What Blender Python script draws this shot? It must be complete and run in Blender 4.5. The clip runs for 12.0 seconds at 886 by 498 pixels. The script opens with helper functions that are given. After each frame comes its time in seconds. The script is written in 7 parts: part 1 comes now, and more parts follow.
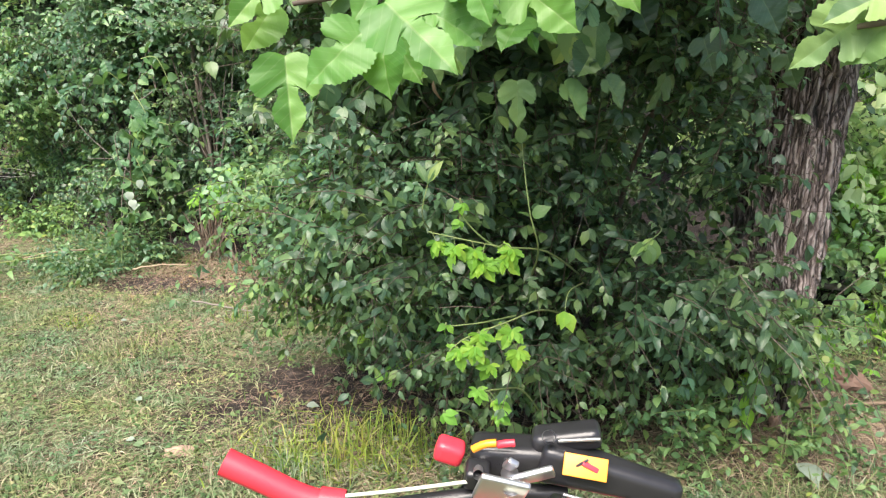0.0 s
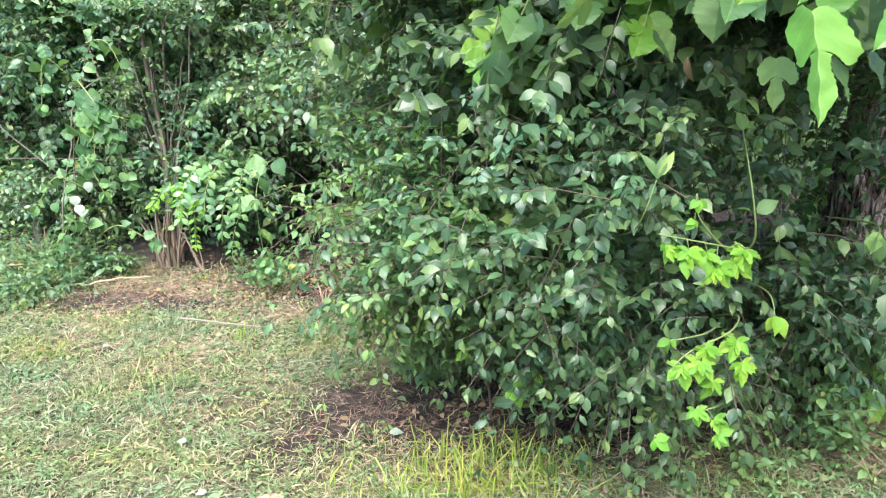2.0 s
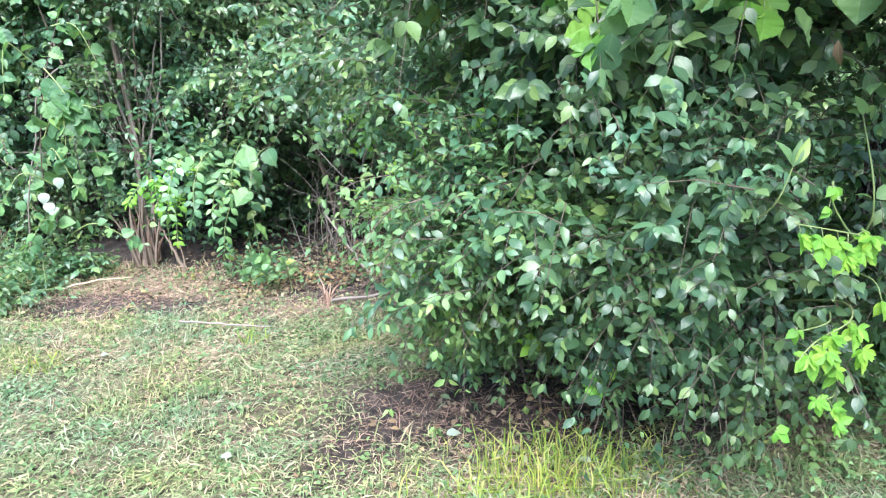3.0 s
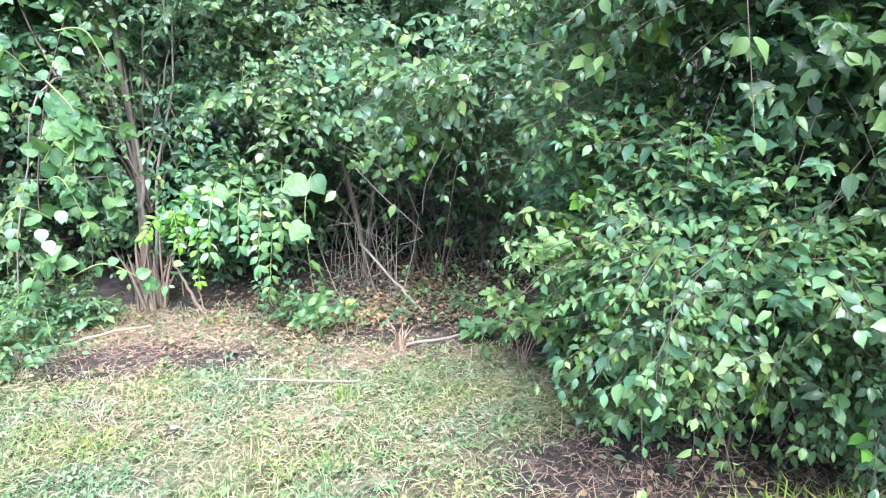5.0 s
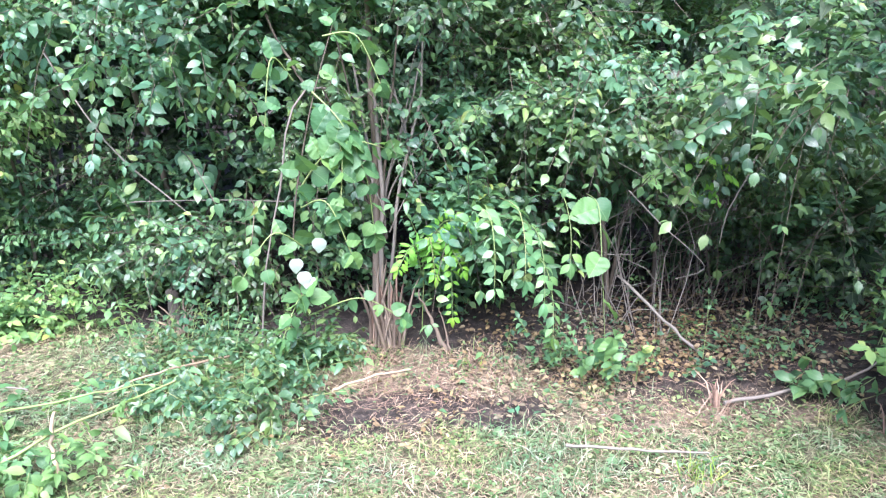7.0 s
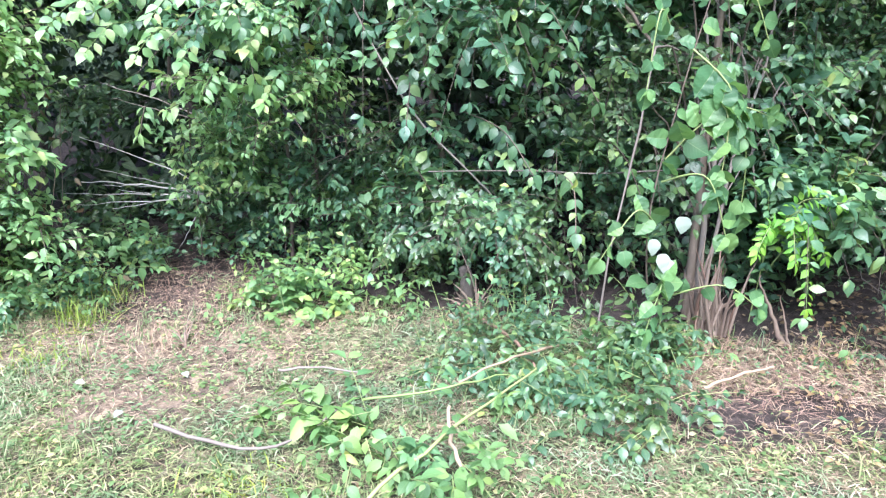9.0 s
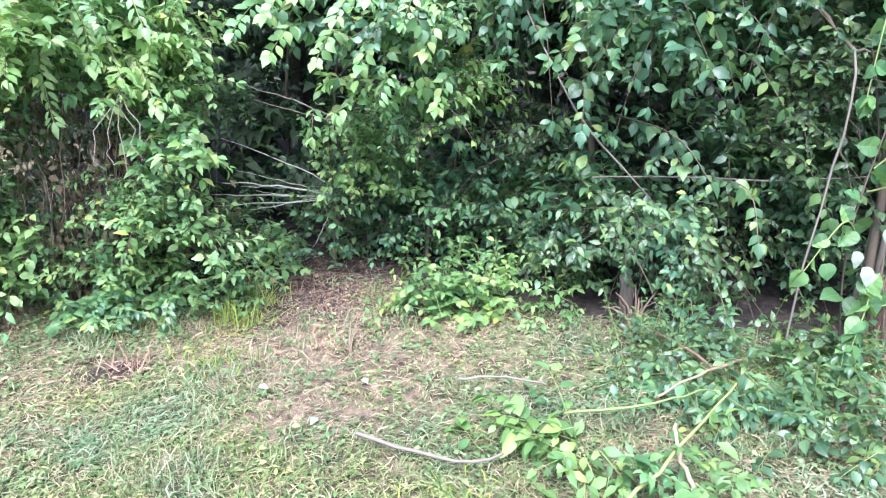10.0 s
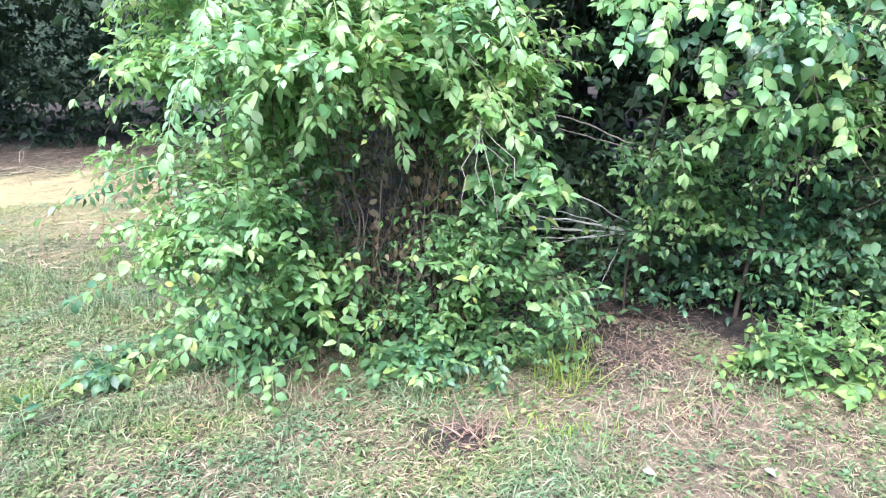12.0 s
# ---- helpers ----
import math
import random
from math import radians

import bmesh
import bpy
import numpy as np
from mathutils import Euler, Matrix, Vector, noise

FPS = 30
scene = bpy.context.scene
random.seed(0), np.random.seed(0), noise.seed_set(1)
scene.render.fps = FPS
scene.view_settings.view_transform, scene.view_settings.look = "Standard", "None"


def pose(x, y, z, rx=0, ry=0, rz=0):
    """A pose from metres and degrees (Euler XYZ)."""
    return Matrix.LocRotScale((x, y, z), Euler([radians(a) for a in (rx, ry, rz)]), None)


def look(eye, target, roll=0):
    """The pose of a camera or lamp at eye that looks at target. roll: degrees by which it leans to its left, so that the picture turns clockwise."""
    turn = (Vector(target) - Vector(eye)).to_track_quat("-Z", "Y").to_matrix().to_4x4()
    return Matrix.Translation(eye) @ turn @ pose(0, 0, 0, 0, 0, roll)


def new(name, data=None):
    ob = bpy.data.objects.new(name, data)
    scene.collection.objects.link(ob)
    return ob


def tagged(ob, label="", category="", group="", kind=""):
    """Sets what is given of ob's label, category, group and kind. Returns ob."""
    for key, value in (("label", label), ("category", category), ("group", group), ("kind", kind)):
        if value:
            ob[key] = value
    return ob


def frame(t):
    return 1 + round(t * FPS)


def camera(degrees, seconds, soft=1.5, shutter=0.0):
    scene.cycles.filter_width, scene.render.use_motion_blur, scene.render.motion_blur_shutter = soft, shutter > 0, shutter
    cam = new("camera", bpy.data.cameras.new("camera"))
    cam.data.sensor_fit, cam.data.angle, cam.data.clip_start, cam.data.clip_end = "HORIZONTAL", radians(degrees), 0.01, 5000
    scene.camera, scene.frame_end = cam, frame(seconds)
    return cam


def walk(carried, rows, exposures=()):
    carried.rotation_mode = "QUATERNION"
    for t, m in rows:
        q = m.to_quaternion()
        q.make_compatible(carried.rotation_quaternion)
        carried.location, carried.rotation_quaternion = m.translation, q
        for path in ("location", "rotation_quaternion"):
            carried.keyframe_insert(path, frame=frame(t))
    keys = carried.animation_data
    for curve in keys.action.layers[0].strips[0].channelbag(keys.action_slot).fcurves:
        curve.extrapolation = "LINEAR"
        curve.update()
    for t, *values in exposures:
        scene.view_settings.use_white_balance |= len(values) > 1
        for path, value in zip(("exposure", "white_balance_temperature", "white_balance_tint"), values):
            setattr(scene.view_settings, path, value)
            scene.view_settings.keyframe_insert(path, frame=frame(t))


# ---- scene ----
cam = camera(63.4, 12.0, 1.25)
METRES, EYE, TILT, LEAN, TURN = 7.317, 1.5, 0.0, 0.0, 3.2
ROWS = [
    (0.0, 0.0, 0.0, 0.0, -0.41, -14.5, 1.57),
    (0.5, -0.0279, 0.0082, 0.0025, -2.29, -14.11, 1.44),
    (1.0, -0.0539, 0.0244, -0.0036, -4.98, -14.25, 1.32),
    (1.5, -0.0845, 0.0417, -0.0039, -8.03, -14.66, 1.17),
    (2.0, -0.1174, 0.054, -0.0027, -10.47, -15.31, 1.27),
    (2.5, -0.1466, 0.0668, -0.0024, -12.94, -16.15, 1.35),
    (4.5, -0.2721, 0.163, 0.006, -25.37, -16.92, 0.63),
    (5.0, -0.2986, 0.1909, 0.0013, -25.57, -15.72, 0.25),
    (5.5, -0.3254, 0.2224, -0.0009, -24.82, -14.94, 0.08),
    (6.0, -0.3576, 0.2525, -0.0025, -23.78, -14.54, 0.09),
    (6.5, -0.3904, 0.2839, 0.0013, -22.36, -14.54, 0.45),
    (7.0, -0.415, 0.3252, -0.0018, -20.73, -14.81, 0.81),
    (9.0, -0.5699, 0.4288, -0.0067, -15.13, -17.16, 0.96),
    (9.5, -0.6114, 0.4481, -0.0063, -13.97, -17.35, 0.93),
    (10.0, -0.657, 0.461, -0.0021, -12.52, -17.3, 0.95),
    (10.5, -0.6879, 0.485, -0.0008, -10.74, -17.24, 0.95),
    (11.0, -0.7192, 0.5221, -0.0014, -8.5, -16.7, 1.0),
    (11.5, -0.7552, 0.5407, -0.0025, -6.23, -16.32, 1.28),
    (12.0, -0.8014, 0.5527, 0.0054, -4.17, -16.27, 1.63),
]
EXPOSURES = [(0.0, 1.42, 6700, 15), (1.5, 1.82, 6650, 13), (2.5, 1.98, 5750, 15), (5.0, 2.29, 5600, 17), (7.0, 2.16, 5600, 22), (9.0, 2.03, 5600, 22), (12.0, 1.87, 5550, 18)]
walk(cam, [(t, pose(0, 0, EYE, TILT, LEAN, TURN) @ pose(METRES * x, METRES * y, METRES * z, 90 + pitch, roll, yaw)) for t, x, y, z, yaw, pitch, roll in ROWS], EXPOSURES)

# ---- world, sun, exposure ----
world = bpy.data.worlds.new("world")
world.use_nodes = True
scene.world = world
wn = world.node_tree.nodes
sky = wn.new("ShaderNodeTexSky")
sky.sky_type = "NISHITA"
sky.sun_disc = False
sky.sun_elevation = radians(56)
sky.sun_rotation = radians(197)
wn["Background"].inputs["Strength"].default_value = 0.09
world.node_tree.links.new(sky.outputs[0], wn["Background"].inputs["Color"])
sun_data = bpy.data.lights.new("sun", "SUN")
sun_data.energy = 5.0
sun_data.angle = radians(48)
sun_data.color = (1.0, 0.95, 0.86)
sun = new("sun", sun_data)
sun.matrix_world = look((-1.9, -6.3, 10.0), (0, 0, 0))

# ---- number helpers ----
RNG = np.random.default_rng(11)
UPW = np.array((0.0, 0.0, 1.0))


def unit(a):
    return a / np.maximum(np.linalg.norm(a, axis=-1, keepdims=True), 1e-9)


def gz(x, y):
    """Height of the ground."""
    x, y = np.asarray(x, float), np.asarray(y, float)
    dip = -0.075 * np.exp(-((x + 3.0) ** 2 / 6.0 + (y - 5.2) ** 2 / 3.0))
    rise = 0.06 * np.clip((-5.6 - x) / 1.6, 0, 1) * np.clip((14 - y) / 6, 0, 1)
    rough = 0.008 * np.sin(5.1 * x + 1.3 * np.sin(3.7 * y)) * np.sin(4.3 * y + 0.7 * np.sin(4.9 * x))
    return dip + rise + rough - 0.015


def fit_mesh(name, V, F, UV=None, mats=(), smooth=True, index=None):
    """A mesh of triangles from arrays."""
    V, F = np.asarray(V, np.float32), np.asarray(F, np.int32)
    me = bpy.data.meshes.new(name)
    me.vertices.add(len(V))
    me.vertices.foreach_set("co", V.ravel())
    me.loops.add(F.size)
    me.loops.foreach_set("vertex_index", F.ravel())
    me.polygons.add(len(F))
    me.polygons.foreach_set("loop_start", np.arange(0, F.size, 3, dtype=np.int32))
    me.polygons.foreach_set("use_smooth", np.full(len(F), smooth))
    if UV is not None:
        layer = me.uv_layers.new(name="uv")
        layer.data.foreach_set("uv", np.asarray(UV, np.float32)[F.ravel()].ravel())
    for m in mats:
        me.materials.append(m)
    if index is not None:
        me.polygons.foreach_set("material_index", np.asarray(index, np.int32))
    me.update(calc_edges=True)
    me.validate()
    return me


class Pile:
    """Gathers pieces of geometry into one mesh."""

    def __init__(self):
        self.v, self.f, self.u, self.n = [], [], [], 0

    def add(self, V, F, UV=None):
        if len(V) == 0:
            return
        self.v.append(V)
        self.f.append(np.asarray(F) + self.n)
        self.u.append(UV if UV is not None else np.zeros((len(V), 2)))
        self.n += len(V)

    def mesh(self, name, mat, smooth=True):
        return fit_mesh(name, np.concatenate(self.v), np.concatenate(self.f), np.concatenate(self.u), [mat], smooth)


# ---- leaf outlines: rows of (place along, half width) ----
def blade(rows, fold=0.3, curl=0.25, wave=0.0):
    V, UV, F = [], [], []
    for j, (t, w) in enumerate(rows):
        z = -curl * t * t + 0.05 * math.sin(t * 3)
        k = wave * (1 if j % 2 else -1)
        V += [(-w, t, z + fold * w + k * w), (0, t, z), (w, t, z + fold * w - k * w)]
        UV += [(0.5 - w, t), (0.5, t), (0.5 + w, t)]
    for j in range(len(rows) - 1):
        a, b = 3 * j, 3 * j + 3
        first, last = rows[j][1] == 0, rows[j + 1][1] == 0
        for s in (0, 1):
            p, q, r, u = a + s, a + s + 1, b + s + 1, b + s
            if first:
                F.append((a + 1, b + s + 1, b + s))
            elif last:
                F.append((p, q, b + 1))
            else:
                F += [(p, q, r), (p, r, u)]
    return np.array(V, float), np.array(F), np.array(UV, float)


OVATE = blade([(0, 0), (0.09, 0.1), (0.28, 0.24), (0.5, 0.285), (0.72, 0.2), (0.88, 0.08), (1, 0)], 0.12, 0.16, 0.05)
OVATE_B = blade([(0, 0), (0.08, 0.15), (0.28, 0.31), (0.52, 0.32), (0.75, 0.18), (0.89, 0.06), (1, 0)], 0.22, 0.28, 0.04)
PLAIN = blade([(0, 0), (0.27, 0.26), (0.6, 0.27), (0.85, 0.09), (1, 0)], 0.14, 0.2)
NARROW = blade([(0, 0), (0.34, 0.23), (0.7, 0.18), (1, 0)], 0.35, 0.4)
LANCE = blade([(0, 0), (0.2, 0.13), (0.5, 0.19), (0.78, 0.11), (1, 0)], 0.35, 0.35)
ROUND = blade([(0, 0), (0.02, 0.24), (0.16, 0.42), (0.38, 0.48), (0.6, 0.41), (0.82, 0.2), (1, 0)], 0.18, 0.2, 0.06)
COARSE = blade([(0, 0), (0.38, 0.3), (1, 0)], 0.3, 0.3)


def lay(shape, pos, axis, face, size):
    """Copies of one leaf outline, each at its place, pointing along axis and facing along face."""
    V, F, UV = shape
    N, k = len(pos), len(V)
    axis = unit(axis)
    face = unit(face - axis * np.sum(face * axis, 1, keepdims=True))
    across = np.cross(axis, face)
    size = np.asarray(size).reshape(-1, 1, 1)
    P = pos[:, None] + size * (V[None, :, 0:1] * across[:, None] + V[None, :, 1:2] * axis[:, None] + V[None, :, 2:3] * face[:, None])
    FF = (F[None] + (np.arange(N) * k)[:, None, None]).reshape(-1, 3)
    return P.reshape(-1, 3), FF, np.tile(UV, (N, 1))


def leaf_matrix(pos, axis, face, size):
    a = Vector(axis).normalized()
    f = Vector(face)
    f = (f - a * f.dot(a)).normalized()
    c = a.cross(f)
    m = Matrix((c, a, f)).transposed().to_4x4() @ Matrix.Scale(size, 4)
    m.translation = pos
    return m


def tubes(P, R, sides=4):
    """Tapered tubes along the lines P (count, points, 3), with radii R (count, points)."""
    P, R = np.asarray(P, float), np.asarray(R, float)
    S, n, _ = P.shape
    T = np.gradient(P, axis=1)
    T = unit(T)
    ref = np.where(np.abs(T[:, :1, 2:3]) > 0.8, np.array((1.0, 0, 0)), UPW) + 0 * T
    A = unit(np.cross(T, ref))
    B = np.cross(T, A)
    ang = np.arange(sides) * 2 * np.pi / sides
    V = P[:, :, None] + R[:, :, None, None] * (np.cos(ang)[:, None] * A[:, :, None] + np.sin(ang)[:, None] * B[:, :, None])
    i = np.arange(n - 1)[:, None] * sides
    j = np.arange(sides)[None]
    k = (j + 1) % sides
    a, b, c, d = i + j, i + k, i + sides + k, i + sides + j
    quad = np.stack([np.stack([a, b, c], -1), np.stack([a, c, d], -1)], 2).reshape(-1, 3)
    F = (quad[None] + (np.arange(S) * n * sides)[:, None, None]).reshape(-1, 3)
    length = np.linspace(0, 1, n)[None, :, None] * np.ones((S, 1, sides))
    UV = np.stack([np.broadcast_to(ang / 6.283, (S, n, sides)), length], -1).reshape(-1, 2)
    return V.reshape(-1, 3), F, UV


def bend(points, n=10, wob=0.0, rng=RNG):
    """A smooth line through a few points."""
    p = np.array(points, float)
    t = np.linspace(0, len(p) - 1, n)
    out = np.zeros((n, 3))
    for q, s in enumerate(t):
        i = min(int(s), len(p) - 2)
        f = s - i
        a, b, c, d = p[max(i - 1, 0)], p[i], p[i + 1], p[min(i + 2, len(p) - 1)]
        out[q] = 0.5 * (2 * b + (c - a) * f + (2 * a - 5 * b + 4 * c - d) * f * f + (3 * b - a - 3 * c + d) * f ** 3)
    if wob:
        out[1:] += rng.normal(0, wob, (n - 1, 3))
    return out


LOBES = {
    0: ([(0.0, 0.0), (0.12, -0.06), (0.3, -0.03), (0.43, 0.1), (0.48, 0.26), (0.47, 0.42), (0.41, 0.58), (0.31, 0.74), (0.18, 0.87), (0.06, 0.97), (0.0, 1.05)], None, [(0, 0), (10, 1.03)]),
    1: ([(0.0, 0.0), (0.15, -0.04), (0.31, 0.03), (0.42, 0.17), (0.47, 0.33), (0.44, 0.48), (0.36, 0.56), (0.28, 0.54), (0.22, 0.46), (0.165, 0.43), (0.13, 0.48), (0.15, 0.57), (0.2, 0.65), (0.22, 0.74), (0.18, 0.86), (0.08, 0.97), (0.0, 1.1)], 0.92, [(0, 0), (4, 0.18), (6, 0.26), (9, 0.42), (10, 0.48), (16, 1.08)]),
    2: ([(0.0, 0.0), (0.14, -0.05), (0.33, 0.02), (0.44, 0.14), (0.47, 0.28), (0.41, 0.4), (0.31, 0.43), (0.23, 0.37), (0.16, 0.35), (0.13, 0.41), (0.16, 0.5), (0.24, 0.58), (0.28, 0.68), (0.24, 0.8), (0.13, 0.95), (0.0, 1.1)], 0.0, [(0, 0), (4, 0.16), (6, 0.24), (8, 0.34), (9, 0.4), (15, 1.08)]),
    3: ([(0.0, 0.0), (0.2, 0.0), (0.42, 0.1), (0.56, 0.32), (0.6, 0.48), (0.44, 0.44), (0.3, 0.38), (0.22, 0.4), (0.26, 0.54), (0.25, 0.7), (0.14, 0.88), (0.0, 1.08)], 0.95, [(0, 0), (4, 0.22), (6, 0.32), (7, 0.4), (11, 1.06)])}


def lobed(kind, n=34, teeth=0.02):
    """A leaf that is round, or cut into lobes by rounded bays, with a toothed edge."""
    right, share, rib = LOBES[kind]
    left, left_rib = (LOBES[0][0], LOBES[0][2]) if share == 0.0 else ([((share or 1.0) * x, y) for x, y in right], rib)
    V, F = [], []

    def level(x, y):
        return 0.26 * abs(x) ** 1.3 - 0.16 * max(y, 0) ** 2 + 0.09 * math.sin(9 * y + 7 * x) * abs(x) + 0.012 * math.sin(21 * y - 17 * abs(x))

    for sign, side, knots in ((1, right, rib), (-1, left, left_rib)):
        base = len(V)
        for j, p in enumerate(bend([(x, y, 0) for x, y in side], n)):
            k = 1 + teeth * (3 if j % 2 else -1)
            x, y = sign * p[0] * k, p[1]
            V.append((x, y, level(x, y)))
        for j in range(n):
            y = float(np.interp(j / (n - 1) * (len(side) - 1), [q for q, _ in knots], [h for _, h in knots]))
            V.append((0.0, y, level(0, y) - 0.01))
        for j in range(n - 1):
            o, i = base + j, base + n + j
            for f in ((i, o, o + 1), (i, o + 1, i + 1)):
                F.append(f if sign > 0 else f[::-1])
    V = np.array(V, float)
    return V, np.array(F), np.stack([0.5 + V[:, 0], V[:, 1]], 1)


LOBED = [lobed(0), lobed(1, 44), lobed(2, 44), lobed(3, 25, 0.03)]
LOBED_LOW = [lobed(0, 8, 0), lobed(1, 13, 0), lobed(2, 13, 0)]


def sample_lobes(rng, lobes, count, back=0.25, clump=11, loose=0.38, spread=0.085):
    """Places and outward ways on the shells of ellipsoids: clumps of shoots with gaps between, and a loose inner fill.
    Thinner on the side away from the lawn. Also gives each shoot its clump's own number from 0 to 1 (inner fill: 0)."""
    area = np.array([(a * b + b * c + a * c) for _, _, _, a, b, c in lobes])

    def shell(n, lo, hi):
        pick = rng.choice(len(lobes), n * 4, p=area / area.sum())
        L = np.array(lobes)[pick]
        u = unit(rng.normal(size=(n * 4, 3)))
        keep = rng.random(n * 4) < np.where(u[:, 1] < 0.25, 1.0, back)
        L, u = L[keep][:n], u[keep][:n]
        return L[:, :3] + u * L[:, 3:] * rng.uniform(lo, hi, (len(u), 1)), unit(u / L[:, 3:])

    heads = max(3, int(count * (1 - loose) / clump))
    hp, ho = shell(heads, 0.86, 1.06)
    hp, ho = np.repeat(hp, clump, 0), np.repeat(ho, clump, 0)
    tone = np.repeat(rng.random(len(hp) // clump), clump)
    hp = hp + rng.normal(0, spread, hp.shape) * (1.3, 1.3, 0.5) - UPW * np.abs(rng.normal(0, spread * 0.5, (len(hp), 1)))
    ho = unit(ho + rng.normal(0, 0.25, ho.shape))
    ip, io = shell(int(count * loose), 0.55, 0.9)
    return np.concatenate([hp, ip]), np.concatenate([ho, io]), np.concatenate([tone, np.zeros(len(ip))])


def shoots(rng, P, O, nodes, step, droop, leaf, flat=0.5, lift=0.25, pair=True, hang=0.45):
    """Leafy shoots: leaves in pairs along short drooping twigs. Returns leaves and twig lines."""
    S = len(P)
    D = unit(O + rng.normal(0, 0.45, (S, 3)) + UPW * lift)
    grow = step * rng.uniform(0.65, 1.35, (S, 1, 1)) * np.where(rng.random((S, 1, 1)) < 0.12, 1.8, 1.0)
    s = np.arange(nodes)[None, :, None] * grow
    line = P[:, None] + D[:, None] * s - UPW * droop * s * s * rng.uniform(0.4, 1.6, (S, 1, 1))
    tan = unit(np.gradient(line, axis=1))
    side = unit(np.cross(tan, UPW + 0 * tan) + 1e-6)
    top = np.cross(side, tan)
    phi = rng.uniform(-0.5, 0.5, (S, 1)) + rng.uniform(-0.22, 0.22, (S, nodes)) + np.arange(nodes) * 0.5 * (1 if not pair else 0.25)
    Lp, La, Lf, Ls = [], [], [], []
    for k in (1, -1):
        sway = k * (side * np.cos(phi)[..., None] + top * np.sin(phi)[..., None] * 0.6)
        a = 0.5 * tan + 0.8 * sway - UPW * 0.62 * hang * rng.uniform(0.0, 1.9, (S, 1, 1)) * rng.uniform(0.6, 1.4, (S, nodes, 1)) + rng.normal(0, 0.27, (S, nodes, 3))
        f = O[:, None] * (1 - flat) + UPW * (flat + 0.25) + rng.normal(0, 0.36, (S, 1, 3)) + rng.normal(0, 0.26, (S, nodes, 3))
        z = leaf * rng.uniform(0.55, 1.15, (S, nodes)) * (1 - 0.45 * (np.arange(nodes) / nodes) ** 2)
        Lp.append(line + 0.12 * leaf * unit(a))
        La.append(a), Lf.append(f), Ls.append(z)
    a = tan[:, -1:] - UPW * hang * 0.6 + rng.normal(0, 0.2, (S, 1, 3))
    Lp.append(line[:, -1:]), La.append(a), Lf.append(O[:, None] * (1 - flat) + UPW * flat + rng.normal(0, 0.3, (S, 1, 3))), Ls.append(leaf * rng.uniform(0.5, 0.9, (S, 1)))
    flat3 = lambda arrs: np.concatenate([x.reshape(-1, 3) for x in arrs])
    return flat3(Lp), flat3(La), flat3(Lf), np.concatenate([x.ravel() for x in Ls]), line


# ---- materials ----
def material(name):
    m = bpy.data.materials.new(name)
    m.use_nodes = True
    nt = m.node_tree
    return m, nt, nt.nodes["Principled BSDF"], nt.nodes["Material Output"]


def node(nt, kind, **values):
    n = nt.nodes.new(kind)
    for key, value in values.items():
        n.inputs[key.replace("_", " ")].default_value = value
    return n


def ramp(nt, fac, stops):
    r = nt.nodes.new("ShaderNodeValToRGB")
    e = r.color_ramp.elements
    while len(e) < len(stops):
        e.new(0.5)
    for el, (p, c) in zip(e, stops):
        el.position, el.color = p, (*c, 1)
    nt.links.new(fac, r.inputs["Fac"])
    return r.outputs["Color"]


def math_node(nt, op, a, b=0.5):
    n = nt.nodes.new("ShaderNodeMath")
    n.operation = op
    for i, v in enumerate((a, b)):
        if isinstance(v, (int, float)):
            n.inputs[i].default_value = v
        else:
            nt.links.new(v, n.inputs[i])
    return n.outputs[0]


def mix(nt, fac, a, b, blend="MIX"):
    n = nt.nodes.new("ShaderNodeMix")
    n.data_type, n.blend_type = "RGBA", blend
    for s, v in ((n.inputs["Factor"], fac), (n.inputs["A"], a), (n.inputs["B"], b)):
        if isinstance(v, (int, float)):
            s.default_value = v
        elif isinstance(v, tuple):
            s.default_value = (*v, 1)
        else:
            nt.links.new(v, s)
    return n.outputs["Result"]


def noise_tex(nt, scale, detail=4, coord=None, rough=0.6):
    n = node(nt, "ShaderNodeTexNoise", Scale=scale, Detail=detail, Roughness=rough)
    if coord is None:
        coord = nt.nodes.new("ShaderNodeTexCoord").outputs["Object"]
    nt.links.new(coord, n.inputs["Vector"])
    return n.outputs["Fac"]


def bump(nt, bsdf, height, strength, distance=0.01):
    b = node(nt, "ShaderNodeBump", Strength=strength, Distance=distance)
    nt.links.new(height, b.inputs["Height"])
    nt.links.new(b.outputs[0], bsdf.inputs["Normal"])


